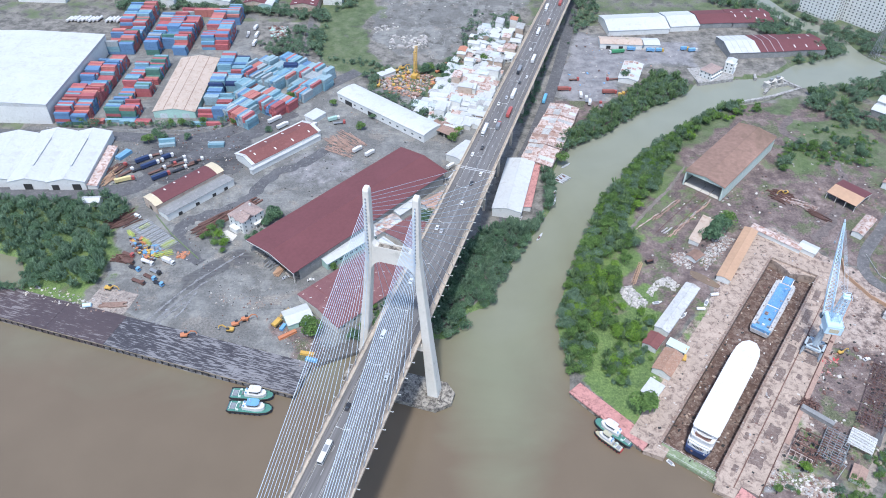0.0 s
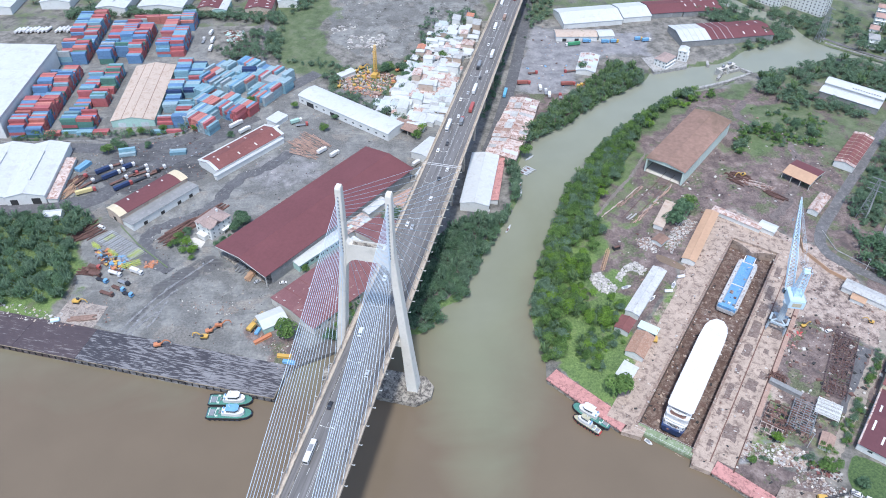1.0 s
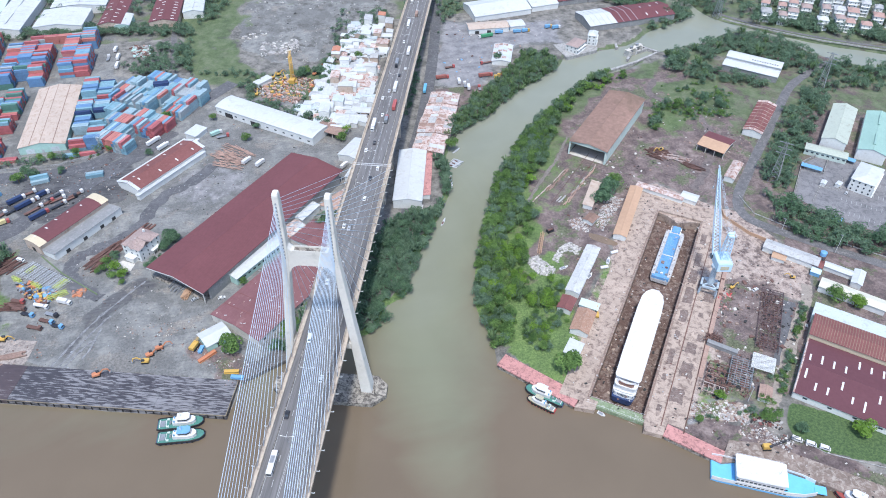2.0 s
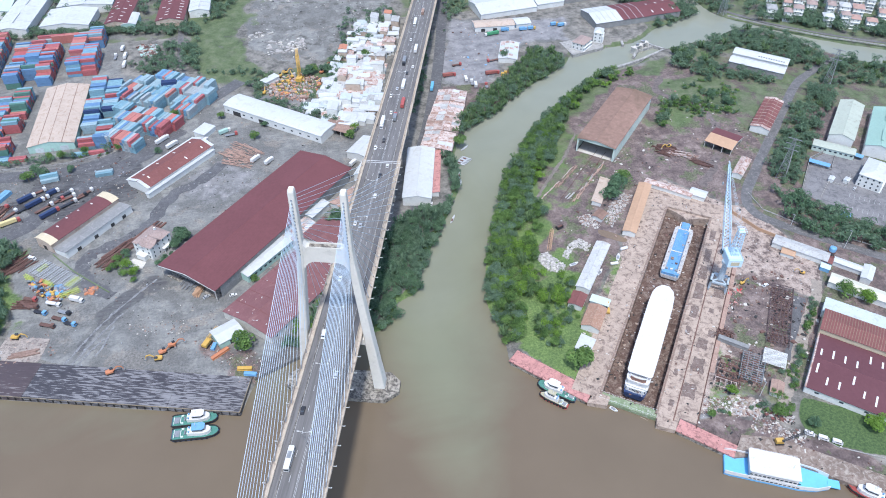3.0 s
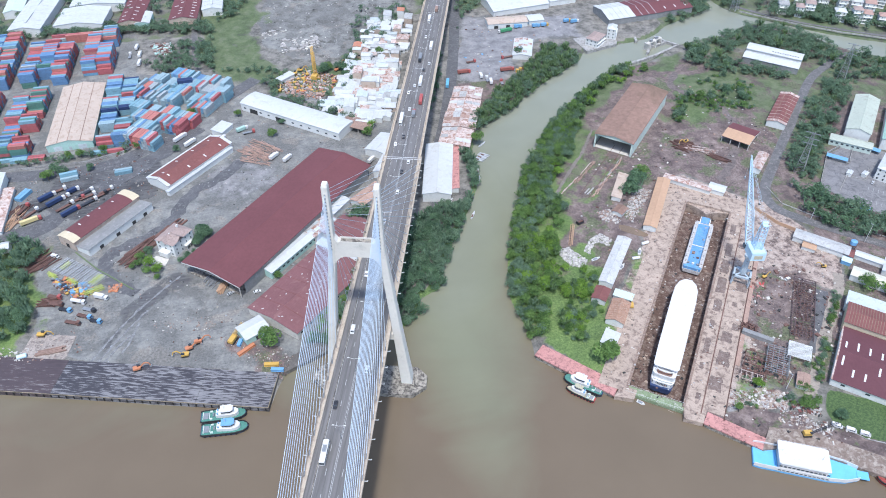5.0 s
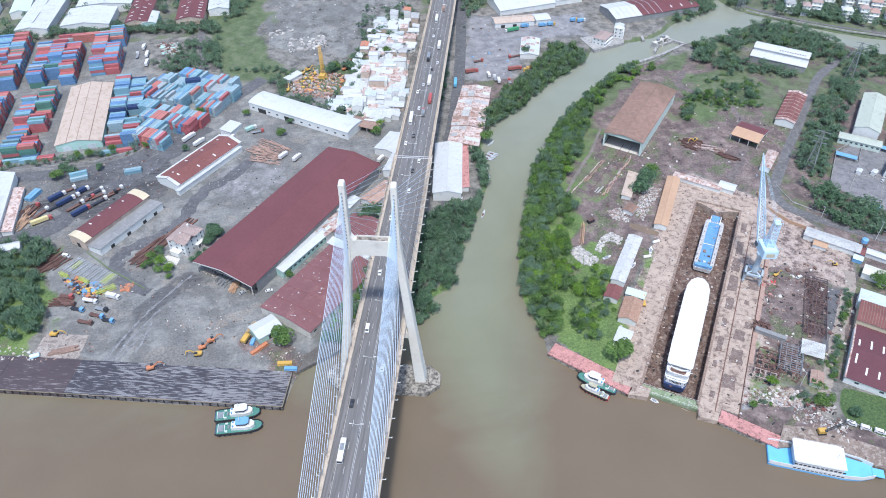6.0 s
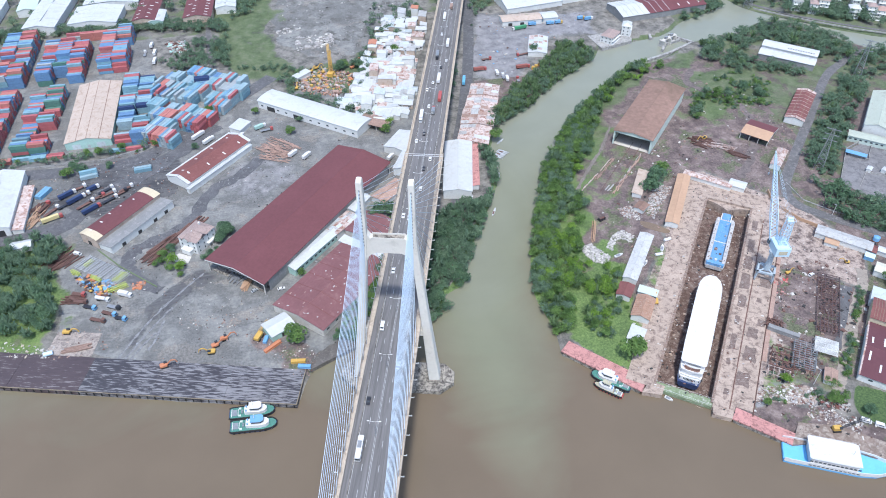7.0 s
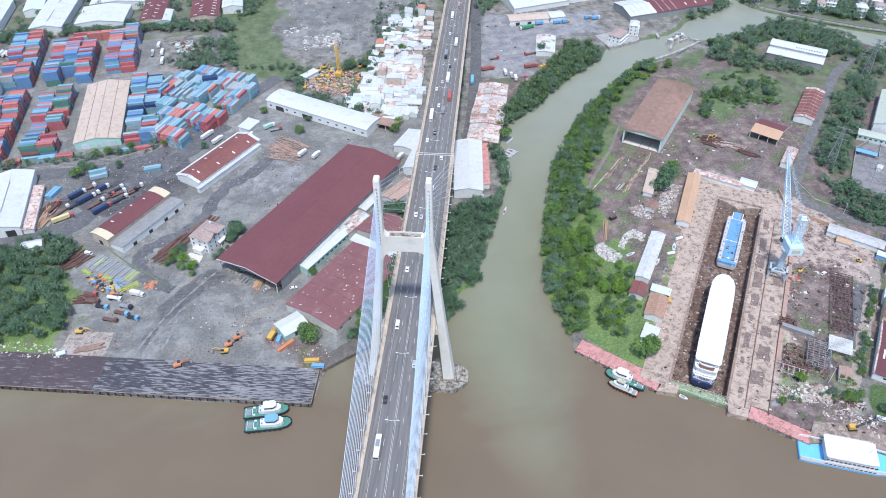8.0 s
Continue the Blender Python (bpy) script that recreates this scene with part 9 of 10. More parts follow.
for i in range(10):
    beam(bm, (2 + i, -0.7, 2.8 - 0.08 * i), (3 + i, 0.7, 4.0 - 0.08 * i), 0.1, 0.1)
    beam(bm, (2 + i, 0.7, 2.8 - 0.08 * i), (3 + i, -0.7, 4.0 - 0.08 * i), 0.1, 0.1)
part("boom", bm, YELLOW, mc)
for x, y, yaw, L, m, lb in ((-84.5, 283, 35, 11, ORANGE, "long orange steel box girder"), (-71, 269, -10, 8, YELLOW, "yellow steel girder near the quay end"), (-68, 264.5, -16, 7, BLUE, "blue tarpaulin-covered girder near the quay end"), (-88, 289, 70, 5, BLUE, "blue generator housing standing in the yard")):
    t = thing("girder", x, y, yaw, lb, "girder")
    bm = bmesh.new()
    box(bm, (0, 0, 0.9), (L, 1.8, 1.3))
    part("web", bm, m, t)
    bm = bmesh.new()
    for sy in (-0.9, 0.9):
        for z in (0.2, 1.6):
            box(bm, (0, sy, z), (L + 0.2, 0.35, 0.14))
    part("flange_frame", bm, m, t)
rubble("yard_debris", "small dark and pale debris on the west yard", [YARD_W], 1500, 0.12, 0.8, [RUSTSTEEL, DARK, CAPCON, SALMON, STEEL], 43, "debris", 0.4)
rubble("yard_debris", "brown and pale litter among the parked trucks", [COAL_W, TRUCK_W], 520, 0.2, 1.2, [RUSTSTEEL, RUSTSTEEL, DARK, SALMON, CAPCON, STEEL], 81, "debris", 0.5)
rubble("yard_debris", "brown broken bricks spilled on the west yard", [BROWN_W, BROWN_END], 500, 0.12, 0.7, [SALMON, COPING, RUSTSTEEL, CONCRETE], 82, "debris", 0.4)
bars("steel_stack", "yellowish and rusty beams beside the warehouses", -238, 436, 75, 26, 7, 0.8, 40, 8, 0.4, ORANGE_TIN, 16, seed=31)
bars("steel_stack", "dark steel stored at the maroon shed front", -103, 345, 55, 14, 12, 1.0, 30, 7, 0.5, STEEL, 12, seed=32)
rubble("yard_litter", "teal tarpaulin scraps and white junk in the old yard", [[(-166, 690), (-146, 690), (-144, 668), (-160, 664)]], 260, 0.5, 2.4, [TEAL_WALL, RUBBLE_W, RUSTSTEEL, SALMON, RUBBLE_W], 83, "junk", 0.5)
rubble("pad_debris", "broken brown concrete on the old pad", [PALE_W], 90, 0.2, 1.0, [SALMON, COPING, RUSTSTEEL, DOCKCON], 44, "debris", 0.2)
rubble("shore_stones", "pale stones at the edge of the mangrove wood", [rect(-228, 313, -16, 46, 10)], 110, 0.3, 1.1, [RUBBLE_W, CONCRETE, EDGE], 45, "stones", 0.6)

# machine yard with the yellow derrick
rubble("machine_scrap", "heap of salmon and orange machine scrap", [[(-55, 590), (-20, 606), (6, 588), (-16, 552), (-42, 562)]], 620, 0.6, 2.4, [SALMON, SALMON, SALMON, ORANGE, YELLOW, RUSTSTEEL, RUBBLE_W, RUSTPALE], 46, "scrap", 0.7)
dk_t = thing("derrick_crane", -18, 592, 70, "yellow lattice derrick crane in the machine yard", "crane")


def lattice(bm, a, b, w, n, t):
    a, b = Vector(a), Vector(b)
    d = (b - a).normalized()
    u = d.orthogonal().normalized() * w / 2
    v = d.cross(u)
    cs = [u + v, u - v, -u - v, -u + v]
    for c in cs:
        beam(bm, a + c, b + c, t, t)
    for i in range(n):
        p, q = a.lerp(b, i / n), a.lerp(b, (i + 1) / n)
        for k in range(4):
            beam(bm, p + cs[k], q + cs[(k + 1) % 4], t * 0.6, t * 0.6)


bm = bmesh.new()
lattice(bm, (0, 0, 0), (0, 0, 24), 2.2, 10, 0.32)
part("mast", bm, YELLOW, dk_t)
bm = bmesh.new()
lattice(bm, (0, 0, 8), (17, 6, 21), 1.6, 10, 0.28)
part("boom", bm, YELLOW, dk_t)
bm = bmesh.new()
box(bm, (-2, 0, 1.8), (6, 5, 3.2))
part("winch_house", bm, YELLOW, dk_t)
for k, (x, y, yw, c) in enumerate(((-30, 606, 20, YELLOW), (-35, 601, 50, YELLOW), (2, 600, 35, ORANGE), (6, 608, 50, ORANGE), (-50, 574, 80, YELLOW), (-25, 598, 100, YELLOW))):
    excavator(x, y, yw, c, "old orange-yellow digger among the scrap")
shed("shed", "small white open-sided shed in the machine yard", -44, 592, 40, 16, 6, 4, 0.5, WHITE_ROOF, WHITE_WALL, category="shed", style="mono")
rubble("field_rubble", "white rubble tipped on the bare field", [rect(-27, 660, 0, 36, 28), rect(-50, 690, 20, 24, 10)], 170, 0.6, 3.2, [RUBBLE_W, RUBBLE_W, CONCRETE], 47, "rubble", 0.5)
rubble("field_rubble", "small scattered rubble on the bare field", [DIRT_N], 220, 0.4, 1.6, [RUBBLE_W, CONCRETE, DARK], 48, "rubble", 0.4)
for k in range(16):
    t = thing("tank_trailer", -366 + k * 3.6 + (6 if k > 8 else 0), 697 + (k % 3), 75, "white tank trailer parked in a row", "tank trailer", "row of tank trailers")
    bm = bmesh.new()
    rod(bm, (-4.5, 0, 2.2), (4.5, 0, 2.2), 1.3, 10)
    part("tank", bm, SHIPWHITE, t)
    bm = bmesh.new()
    box(bm, (0, 0, 0.6), (8, 1.4, 0.6))
    part("chassis", bm, BLACK, t)

# east yards
bars("timber_row", "line of pale planks beside the hangar slipway", 158.5, 400, 43, 56, 1.0, 0.3, 24, 5, 0.45, RUSTPALE, 2, "beam row", seed=11)
bars("timber_row", "row of rusty beams on the hangar slipway", 165.5, 404, 44.5, 36, 2.2, 0.4, 34, 4, 0.5, SALMON, 5, "beam row", seed=12)
bars("timber_row", "pair of long white beams on the slipway", 160, 381, 42, 11, 2.6, 0.3, 4, 10, 0.7, RUBBLE_W, 2, "beam row", seed=17)
bars("timber_row", "long row of rusty sleepers on the far slipway track", 179.5, 394, 46, 59, 2.2, 0.4, 52, 4, 0.5, SALMON, 5, "beam row", seed=18)
bars("timber_row", "white planks lying along the far slipway track", 184, 400, 46, 44, 1.4, 0.5, 9, 5, 0.5, RUBBLE_W, 3, "beam row", seed=19)
for off in (-3.4, 3.4):
    bm = bmesh.new()
    c, s = math.cos(radians(48)), math.sin(radians(48))
    a, b = Vector((150, 376)), Vector((199, 430))
    n = Vector((-s, c)) * off
    beam(bm, (a.x + n.x + 4, a.y + n.y, 3.15), (b.x + n.x + 4, b.y + n.y, 3.15), 0.3, 0.2)
    solid("slip_rail", bm, RUSTSTEEL, Matrix(), "rusty slipway rail in front of the hangar", "rail", "slipway rails")
bars("steel_stack", "rusty steel plates and beams stacked in the soil yard", 252, 420, -40, 24, 14, 0.8, 50, 9, 0.5, RUSTSTEEL, 12, seed=13)
bars("steel_stack", "pale scrap beams beside the yellow digger", 262, 412, -40, 30, 8, 0.7, 40, 8, 0.5, RUSTPALE, 12, seed=14)
bars("steel_stack", "rust-red beams at the yard edge", 272, 398, -38, 20, 6, 0.5, 20, 10, 0.5, RUSTSTEEL, 6, seed=15)
excavator(256, 424, 200, YELLOW, "yellow excavator among stacked beams")
rubble("white_debris", "heap of white rubbish on the grassy bank", [[(115, 325), (124, 327), (132, 313), (128, 306), (120, 309)]], 900, 0.2, 1.2, [RUBBLE_W, RUBBLE_W, CONCRETE], 51, "rubbish", 0.5)
rubble("white_debris", "white rubbish heaps beside the rusty hut", [[(156, 357), (166, 359), (169, 345), (165, 342), (156, 348)], [(183, 365), (197, 378), (204, 372), (186, 352), (176, 342), (174, 348)]], 1300, 0.2, 1.1, [RUBBLE_W, RUBBLE_W, CONCRETE, SALMON], 52, "rubbish", 0.5)
rubble("white_debris", "ring of pale rubbish in the grass", [[(133, 321), (141, 331), (150, 335), (155, 328), (151, 322), (145, 328), (138, 322), (136, 317)]], 420, 0.3, 1.2, [RUBBLE_W, CONCRETE], 53, "rubbish", 0.5)
rubble("soil_debris", "brown and pale litter on the soil yards", [SOIL_E], 420, 0.2, 1.4, [RUSTSTEEL, CONCRETE, SALMON, RUBBLE_W, DARK], 54, "debris", 0.4)
rubble("dock_debris", "rusty and pale debris round the dry dock", [DOCK_PALE], 1100, 0.12, 1.0, [RUSTSTEEL, CONCRETE, DARK, COPING, RUBBLE_W], 55, "debris", 0.35, GZ + 0.08)
rubble("dock_floor_debris", "mud lumps and debris on the dock floor", [DOCK], 800, 0.2, 1.3, [COPING, COPING, DARK, FLOOR_M, DOCKCON], 56, "debris", 0.3, DOCK_Z)
rubble("scrap_yard", "rusty scrap heaps east of the dock", [SOIL_DOCK], 380, 0.3, 1.8, [RUSTSTEEL, RUSTSTEEL, COPING, DARK, CONCRETE], 57, "scrap", 0.5)
rubble("shore_debris", "pale broken concrete on the scrap shore", [SHORE_PALE, rect(198, 170, -38, 26, 10)], 900, 0.2, 1.1, [RUBBLE_W, CONCRETE, DOCKCON, RUBBLE_W, RUSTSTEEL], 58, "rubble", 0.3)
rubble("quay_debris", "mud and litter on the ferry quay", [SCRAP_SHORE], 200, 0.2, 1.2, [RUSTSTEEL, CONCRETE, DARK], 59, "debris", 0.35, GZ + 0.06)
rubble("yard_scraps", "small dark and pale scraps strewn over the west yard", [[(-200, 330), (-150, 330), (-110, 300), (-70, 300), (-110, 345), (-160, 395), (-195, 380)], TRUCK_W, COAL_W, TIMBER_W], 900, 0.12, 0.7, [RUSTSTEEL, DARK, CONCRETE, RUBBLE_W, DARK], 62, "debris", 0.35)
rubble("car_park_litter", "scraps and parts on the truck park", [PARK_NE], 150, 0.3, 1.6, [RUSTSTEEL, CONCRETE, RUBBLE_W, SALMON, BLUE], 60, "debris", 0.4)


def open_grid(name, label, cx, cy, yaw, L, W, nx_, ny_, h, material, thick=0.3, posts=True, category="steel frame"):
    t = thing(name, cx, cy, yaw, label, category)
    for i in range(nx_ + 1):
        bm = bmesh.new()
        x = -L / 2 + L * i / nx_
        beam(bm, (x, -W / 2, h), (x, W / 2, h), thick, thick)
        if posts:
            for y in (-W / 2, W / 2):
                beam(bm, (x, y, 0), (x, y, h), thick, thick)
        part("cross_beam", bm, material, t)
    for j in range(ny_ + 1):
        bm = bmesh.new()
        y = -W / 2 + W * j / ny_
        beam(bm, (-L / 2, y, h + thick), (L / 2, y, h + thick), thick * 0.8, thick * 0.8)
        part("long_beam", bm, material, t)
    return t


open_grid("steel_grid", "rusty steel reinforcement grid standing on the yard", 243.1, 243.2, 55.3, 52, 12.6, 26, 6, 1.6, mat("purple_rust", (0.125, 0.088, 0.090), 0.85, spread=0.3, big=0.3, small=2.0), 0.26)
bars("steel_stack", "tangled rusty bars lying on the steel grid", 243, 243, 55.3, 48, 9, 1.9, 90, 4, 0.22, RUSTSTEEL, 30, seed=21)
rubble("grid_scrap", "rusty scrap and mud inside the steel grid", [rect(243, 243, 55.3, 50, 12)], 360, 0.3, 1.5, [RUSTSTEEL, RUSTSTEEL, DARK, COPING], 71, "scrap", 0.5)
open_grid("skeleton_shed", "bare white-painted roof frame over pale stores", 220, 212, 53, 11, 12, 3, 24, 3.4, WHITE_WALL, 0.36)
open_grid("skeleton_shed", "brown bare shed frame with open bays", 191.5, 210, 53, 15, 12, 3, 4, 3.6, RUSTSTEEL, 0.4)
open_grid("skeleton_shed", "pale bare shed frame beside the dock", 184, 201.5, 53, 6, 11, 1, 4, 3.2, RUSTPALE, 0.3)
rubble("frame_scrap", "dark rusty scrap lying inside the bare shed frames", [rect(188, 203, 53, 15, 12), rect(203, 206, 53, 20, 13)], 420, 0.2, 1.4, [RUSTSTEEL, RUSTSTEEL, DARK, COPING, STEEL], 72, "scrap", 0.5)
# Dark lumps added as filler for the shaded interior of the frames.
rubble("shed_scrap", "dark rusty scrap added to stand in for shade inside the bare shed frames", [rect(191.5, 210, 53, 14, 11), rect(204.6, 209, 53, 19, 11)], 420, 0.4, 1.7, [RUSTSTEEL, DARK, COPING, RUSTSTEEL], 74, "scrap", 0.5)
rubble("red_scrap", "heap of dark red drums and scrap on the quay", [rect(203, 178, -30, 16, 6)], 160, 0.4, 1.3, [RUSTSTEEL, REDROOF, RUBBLE_W, DARK], 73, "scrap", 0.7)
open_grid("skeleton_shed", "grey steel roof skeleton without sheets", 204.6, 209, 53, 20, 12, 12, 4, 3.4, STEEL, 0.26)
shed("shed", "small tan-roofed hut beside the skeleton sheds", 210.5, 193.5, 53, 9, 6, 3, 0.8, SALMON, WHITE_WALL, category="shed")
bm = bmesh.new()
box(bm, (0, 0, 1.3), (17, 2.6, 2.6))
box(bm, (0, 0, 2.7), (17.4, 3.0, 0.2))
solid("steel_tank_block", bm, DARK_TIN, on_yard(204, 228.5, -42, 0), "long grey steel ballast box on the yard", "steel box")
bars("steel_stack", "tangled rusty steel beside the ballast box", 203, 236, 40, 12, 9, 1.6, 40, 5, 0.4, RUSTSTEEL, 40, seed=16)
rubble("red_earth", "patch of spilled red lead and rust", [rect(226, 266, 53, 22, 7)], 60, 0.3, 1.4, [PINK, REDP, RUSTSTEEL], 61, "spill", 0.2)
# yellow crawler crane with lowered boom at the ferry quay
yc = thing("crawler_crane", 194, 163.5, -10, "yellow crawler crane with a long lattice boom", "crane")
bm = bmesh.new()
prism(bm, [(-2.6, -1.5), (2.2, -1.5), (2.8, 0), (2.2, 1.5), (-2.6, 1.5)], 1.2, 3.6)
part("body", bm, YELLOW, yc)
for sy in (-1.6, 1.6):
    bm = bmesh.new()
    box(bm, (0, sy, 0.6), (5.4, 0.9, 1.1))
    part("track", bm, TYRE, yc)
bm = bmesh.new()
box(bm, (1.6, -1.2, 3.9), (1.6, 1.2, 1.4))
part("cab", bm, GLASS, yc)
bm = bmesh.new()
lattice(bm, (2.4, 0, 2.4), (19, 2.5, 9), 1.0, 14, 0.14)
part("boom", bm, BLACK, yc)
yc.scale = (0.8, 0.8, 0.8)


def pylon(x, y, yaw, h, label):
    t = thing("power_pylon", x, y, yaw, label, "power pylon", "power pylons")
    bm = bmesh.new()
    for sx in (-1, 1):
        for sy in (-1, 1):
            beam(bm, (sx * 3.2, sy * 3.2, 0), (sx * 0.7, sy * 0.7, h), 0.28, 0.28)
    part("leg_frame", bm, STEEL, t)
    bm = bmesh.new()
    n = 9
    for i in range(n):
        z0, z1 = h * i / n, h * (i + 1) / n
        w0, w1 = 3.2 - 2.5 * i / n, 3.2 - 2.5 * (i + 1) / n
        for a, b in (((-1, -1), (1, -1)), ((1, -1), (1, 1)), ((1, 1), (-1, 1)), ((-1, 1), (-1, -1))):
            beam(bm, (a[0] * w0, a[1] * w0, z0), (b[0] * w1, b[1] * w1, z1), 0.14, 0.14)
            beam(bm, (b[0] * w0, b[1] * w0, z0), (a[0] * w1, a[1] * w1, z1), 0.14, 0.14)
    part("bracing", bm, STEEL, t)
    for z in (h * 0.72, h * 0.85, h * 0.98):
        bm = bmesh.new()
        beam(bm, (0, -5, z), (0, 5, z), 0.4, 0.4)
        part("cross_arm", bm, STEEL, t)


pylon(321, 370, 45, 34, "grey lattice power pylon beside the lane")
pylon(436, 486, 45, 34, "grey lattice power pylon near the canal")
pylon(418, 640, 30, 34, "grey lattice power pylon on the far canal bank")
for x, y, h, lb in ((318, 289, 15, "steel light mast beside the lane"), (297, 318, 9, "street lamp beside the lane"), (200, 192, 12, "leaning steel pole among the frames"), (364, 285, 10, "street lamp by the factory")):
    t = thing("light_mast", x, y, 30, lb, "light mast")
    bm = bmesh.new()
    rod(bm, (0, 0, 0), (0, 0, h), 0.16, 8, 0.1)
    part("pole", bm, WHITE_WALL, t)
    bm = bmesh.new()
    box(bm, (0, 0.6, h), (0.5, 1.8, 0.3))
    part("lamp_head", bm, STEEL, t)


def wall_line(name, label, pts, h, w, material):
    bm = bmesh.new()
    for a, b in zip(pts, pts[1:]):
        beam(bm, (*a, GZ + h / 2), (*b, GZ + h / 2), w, h)
    return solid(name, bm, material, Matrix(), label, "wall", kind="structure")


GREYWALL = mat("grey_wall", (0.36, 0.35, 0.33), 0.85, spread=0.25, big=0.15, stain=(0.18, 0.17, 0.16), amount=0.5, space="World")
wall_line("boundary_wall", "tan plastered boundary wall along the lane", [(268, 352), (264, 338), (272, 318), (283, 305), (292, 296)], 2.4, 0.4, ORANGE_TIN)
wall_line("boundary_wall", "white boundary wall of the container yard", [(-310, 499), (-200, 497), (-172, 506), (-138, 541), (-92, 588)], 1.8, 0.3, GREYWALL)
wall_line("boundary_wall", "white kerb wall along the lane's outer bend", [(287, 358), (287, 338), (300, 322), (320, 304), (350, 277), (420, 214)], 0.7, 0.35, GREYWALL)
wall_line("boundary_wall", "pale wall round the car lot", [(326, 351), (355, 386), (384, 397)], 2.0, 0.35, GREYWALL)
wall_line("boundary_wall", "pale lawn kerb beside the quay", [(212, 168), (222, 155), (250, 139), (320, 92)], 0.4, 0.35, GREYWALL)
wall_line("boundary_wall", "low green ditch kerb across the west yard", [(-192, 392), (-176, 372), (-152, 348)], 0.4, 0.8, mat("mossy_kerb", (0.13, 0.17, 0.09), 0.9))
wall_line("canal_wall", "pale embankment wall along the far canal", [(421, 634), (432, 622), (462, 593.5), (493, 568.5), (531, 544.5), (715, 431)], 1.2, 0.6, GREYWALL)
for x, y, yaw, L in ((357, 377, -43, 15), (388, 384, -50, 19), (338, 318, -45, 7)):
    t = thing("awning", x, y, yaw, "bright blue sheet awning over parked cars", "awning", "blue awnings")
    bm = bmesh.new()
    box(bm, (0, 0, 2.8), (L, 5, 0.15))
    part("canopy", bm, BLUE, t)
    for i in range(4):
        for sy in (-2.2, 2.2):
            bm = bmesh.new()
            rod(bm, (-L / 2 + 0.4 + i * (L - 0.8) / 3, sy, 0), (-L / 2 + 0.4 + i * (L - 0.8) / 3, sy, 2.75), 0.08)
            part("post", bm, STEEL, t)
town_house(384, 352, 40, 26, 16, 3, WHITE_ROOF, "white three-storey office beside the car lot", step=5.0)

# sluice at the creek head
slab("sluice_quay", "grey concrete quay of the creek sluice", [(232, 614), (236, 586), (270, 595), (272, 600), (262, 618)], -1, 3.1, GREYWALL)
for lb, pts, w in (("long pale concrete training wall of the sluice", [(247, 549), (260, 554), (296, 566), (327, 581)], 2.6), ("grey concrete basin wall of the sluice", [(327, 581), (319, 590), (300, 584), (291, 572)], 2.4), ("grey concrete lock wall beside the sluice", [(262, 600), (282, 612), (294, 611), (291, 597)], 2.4), ("short concrete wing wall of the sluice", [(312, 602), (319, 590)], 2.4)):
    bm = bmesh.new()
    for a, b in zip(pts, pts[1:]):
        beam(bm, (*a, 0.3), (*b, 0.3), w, 4.6)
    solid("sluice_wall", bm, GREYWALL, Matrix(), lb, "wall", kind="structure")
gt = thing("sluice_gate", 303, 586, 30, "grey concrete sluice gate with steel hoists", "sluice", z=0)
for k in range(3):
    bm = bmesh.new()
    box(bm, (-9 + k * 9, 0, 2), (1.4, 7, 9))
    part("pier", bm, CONCRETE, gt)
bm = bmesh.new()
box(bm, (0, 0, 6.8), (22, 3.4, 0.6))
part("walkway", bm, CONCRETE, gt)
bm = bmesh.new()
for k in range(2):
    box(bm, (-4.5 + k * 9, 0, 8.2), (3, 2, 2.2))
part("hoist", bm, STEEL, gt)
# small boats and landings on the creek
boats = [(96 + 0.743 * (k - 2.5) * 1.8, 443.5 + 0.669 * (k - 2.5) * 1.8, -48 + (k % 3) * 3) for k in range(6)] + [(88.5, 426, 78), (87, 416, 72), (72, 376, 60), (100.5, 460, 40)]
for k, (x, y, yaw) in enumerate(boats):
    t = thing("sampan", x, y, yaw, "small grey wooden sampan moored at the creek bank", "boat", "creek sampans", z=-0.2)
    bm = bmesh.new()
    hull(bm, [(-4.4, 0.3, 0.15, 0.9, 0.3), (-2.0, 0.75, 0.5, 0.6, 0.0), (2.0, 0.75, 0.5, 0.6, 0.0), (4.6, 0.25, 0.1, 1.0, 0.4)])
    part("hull", bm, GREYP, t)
    bm = bmesh.new()
    box(bm, (-0.9, 0, 0.75), (2.6, 1.1, 0.4))
    part("cover", bm, GREYP if k % 2 else RUSTSTEEL, t)
for x, y, yaw, p, lb in ((160.5, 562.5, 30, YELLOW, "yellow round tank beside the creek wood"), (164, 564.5, 10, YELLOW, "yellow round tank beside the creek wood"), (168, 567, 0, ORANGE, "orange round tank beside the creek wood")):
    t = thing("round_tank", x, y, yaw, lb, "tank", "creek wood tanks")
    bm = bmesh.new()
    rod(bm, (0, 0, 0), (0, 0, 2.6), 1.5, 14)
    rod(bm, (0, 0, 2.6), (0, 0, 3.2), 1.5, 14, 0.4)
    part("drum", bm, p, t)
    bm = bmesh.new()
    rod(bm, (0, 0, 3.1), (0, 0, 3.5), 0.4, 8)
    part("lid", bm, STEEL, t)
# villa garden
slab("garden_path", "pale paved garden path before the villa", [(-148, 372), (-134, 366), (-132, 372), (-140, 377)], 2.6, 3.1, CONCRETE, "path")
for k, (x, y, s) in enumerate(((-150, 370, 0.9), (-154, 368, 0.7), (-145, 362, 0.9), (-138, 354.5, 0.7), (-145, 381, 1.0), (-149, 377, 0.7), (-124, 368, 0.7), (-120, 371, 0.8), (-116, 375, 0.6), (-113, 386, 1.2), (-107, 390, 1.1), (-110, 396, 1.0))):
    tree(x, y, s, "leafy garden tree beside the villa", LEAF_DARK if k > 3 else LEAF, 60 + k)

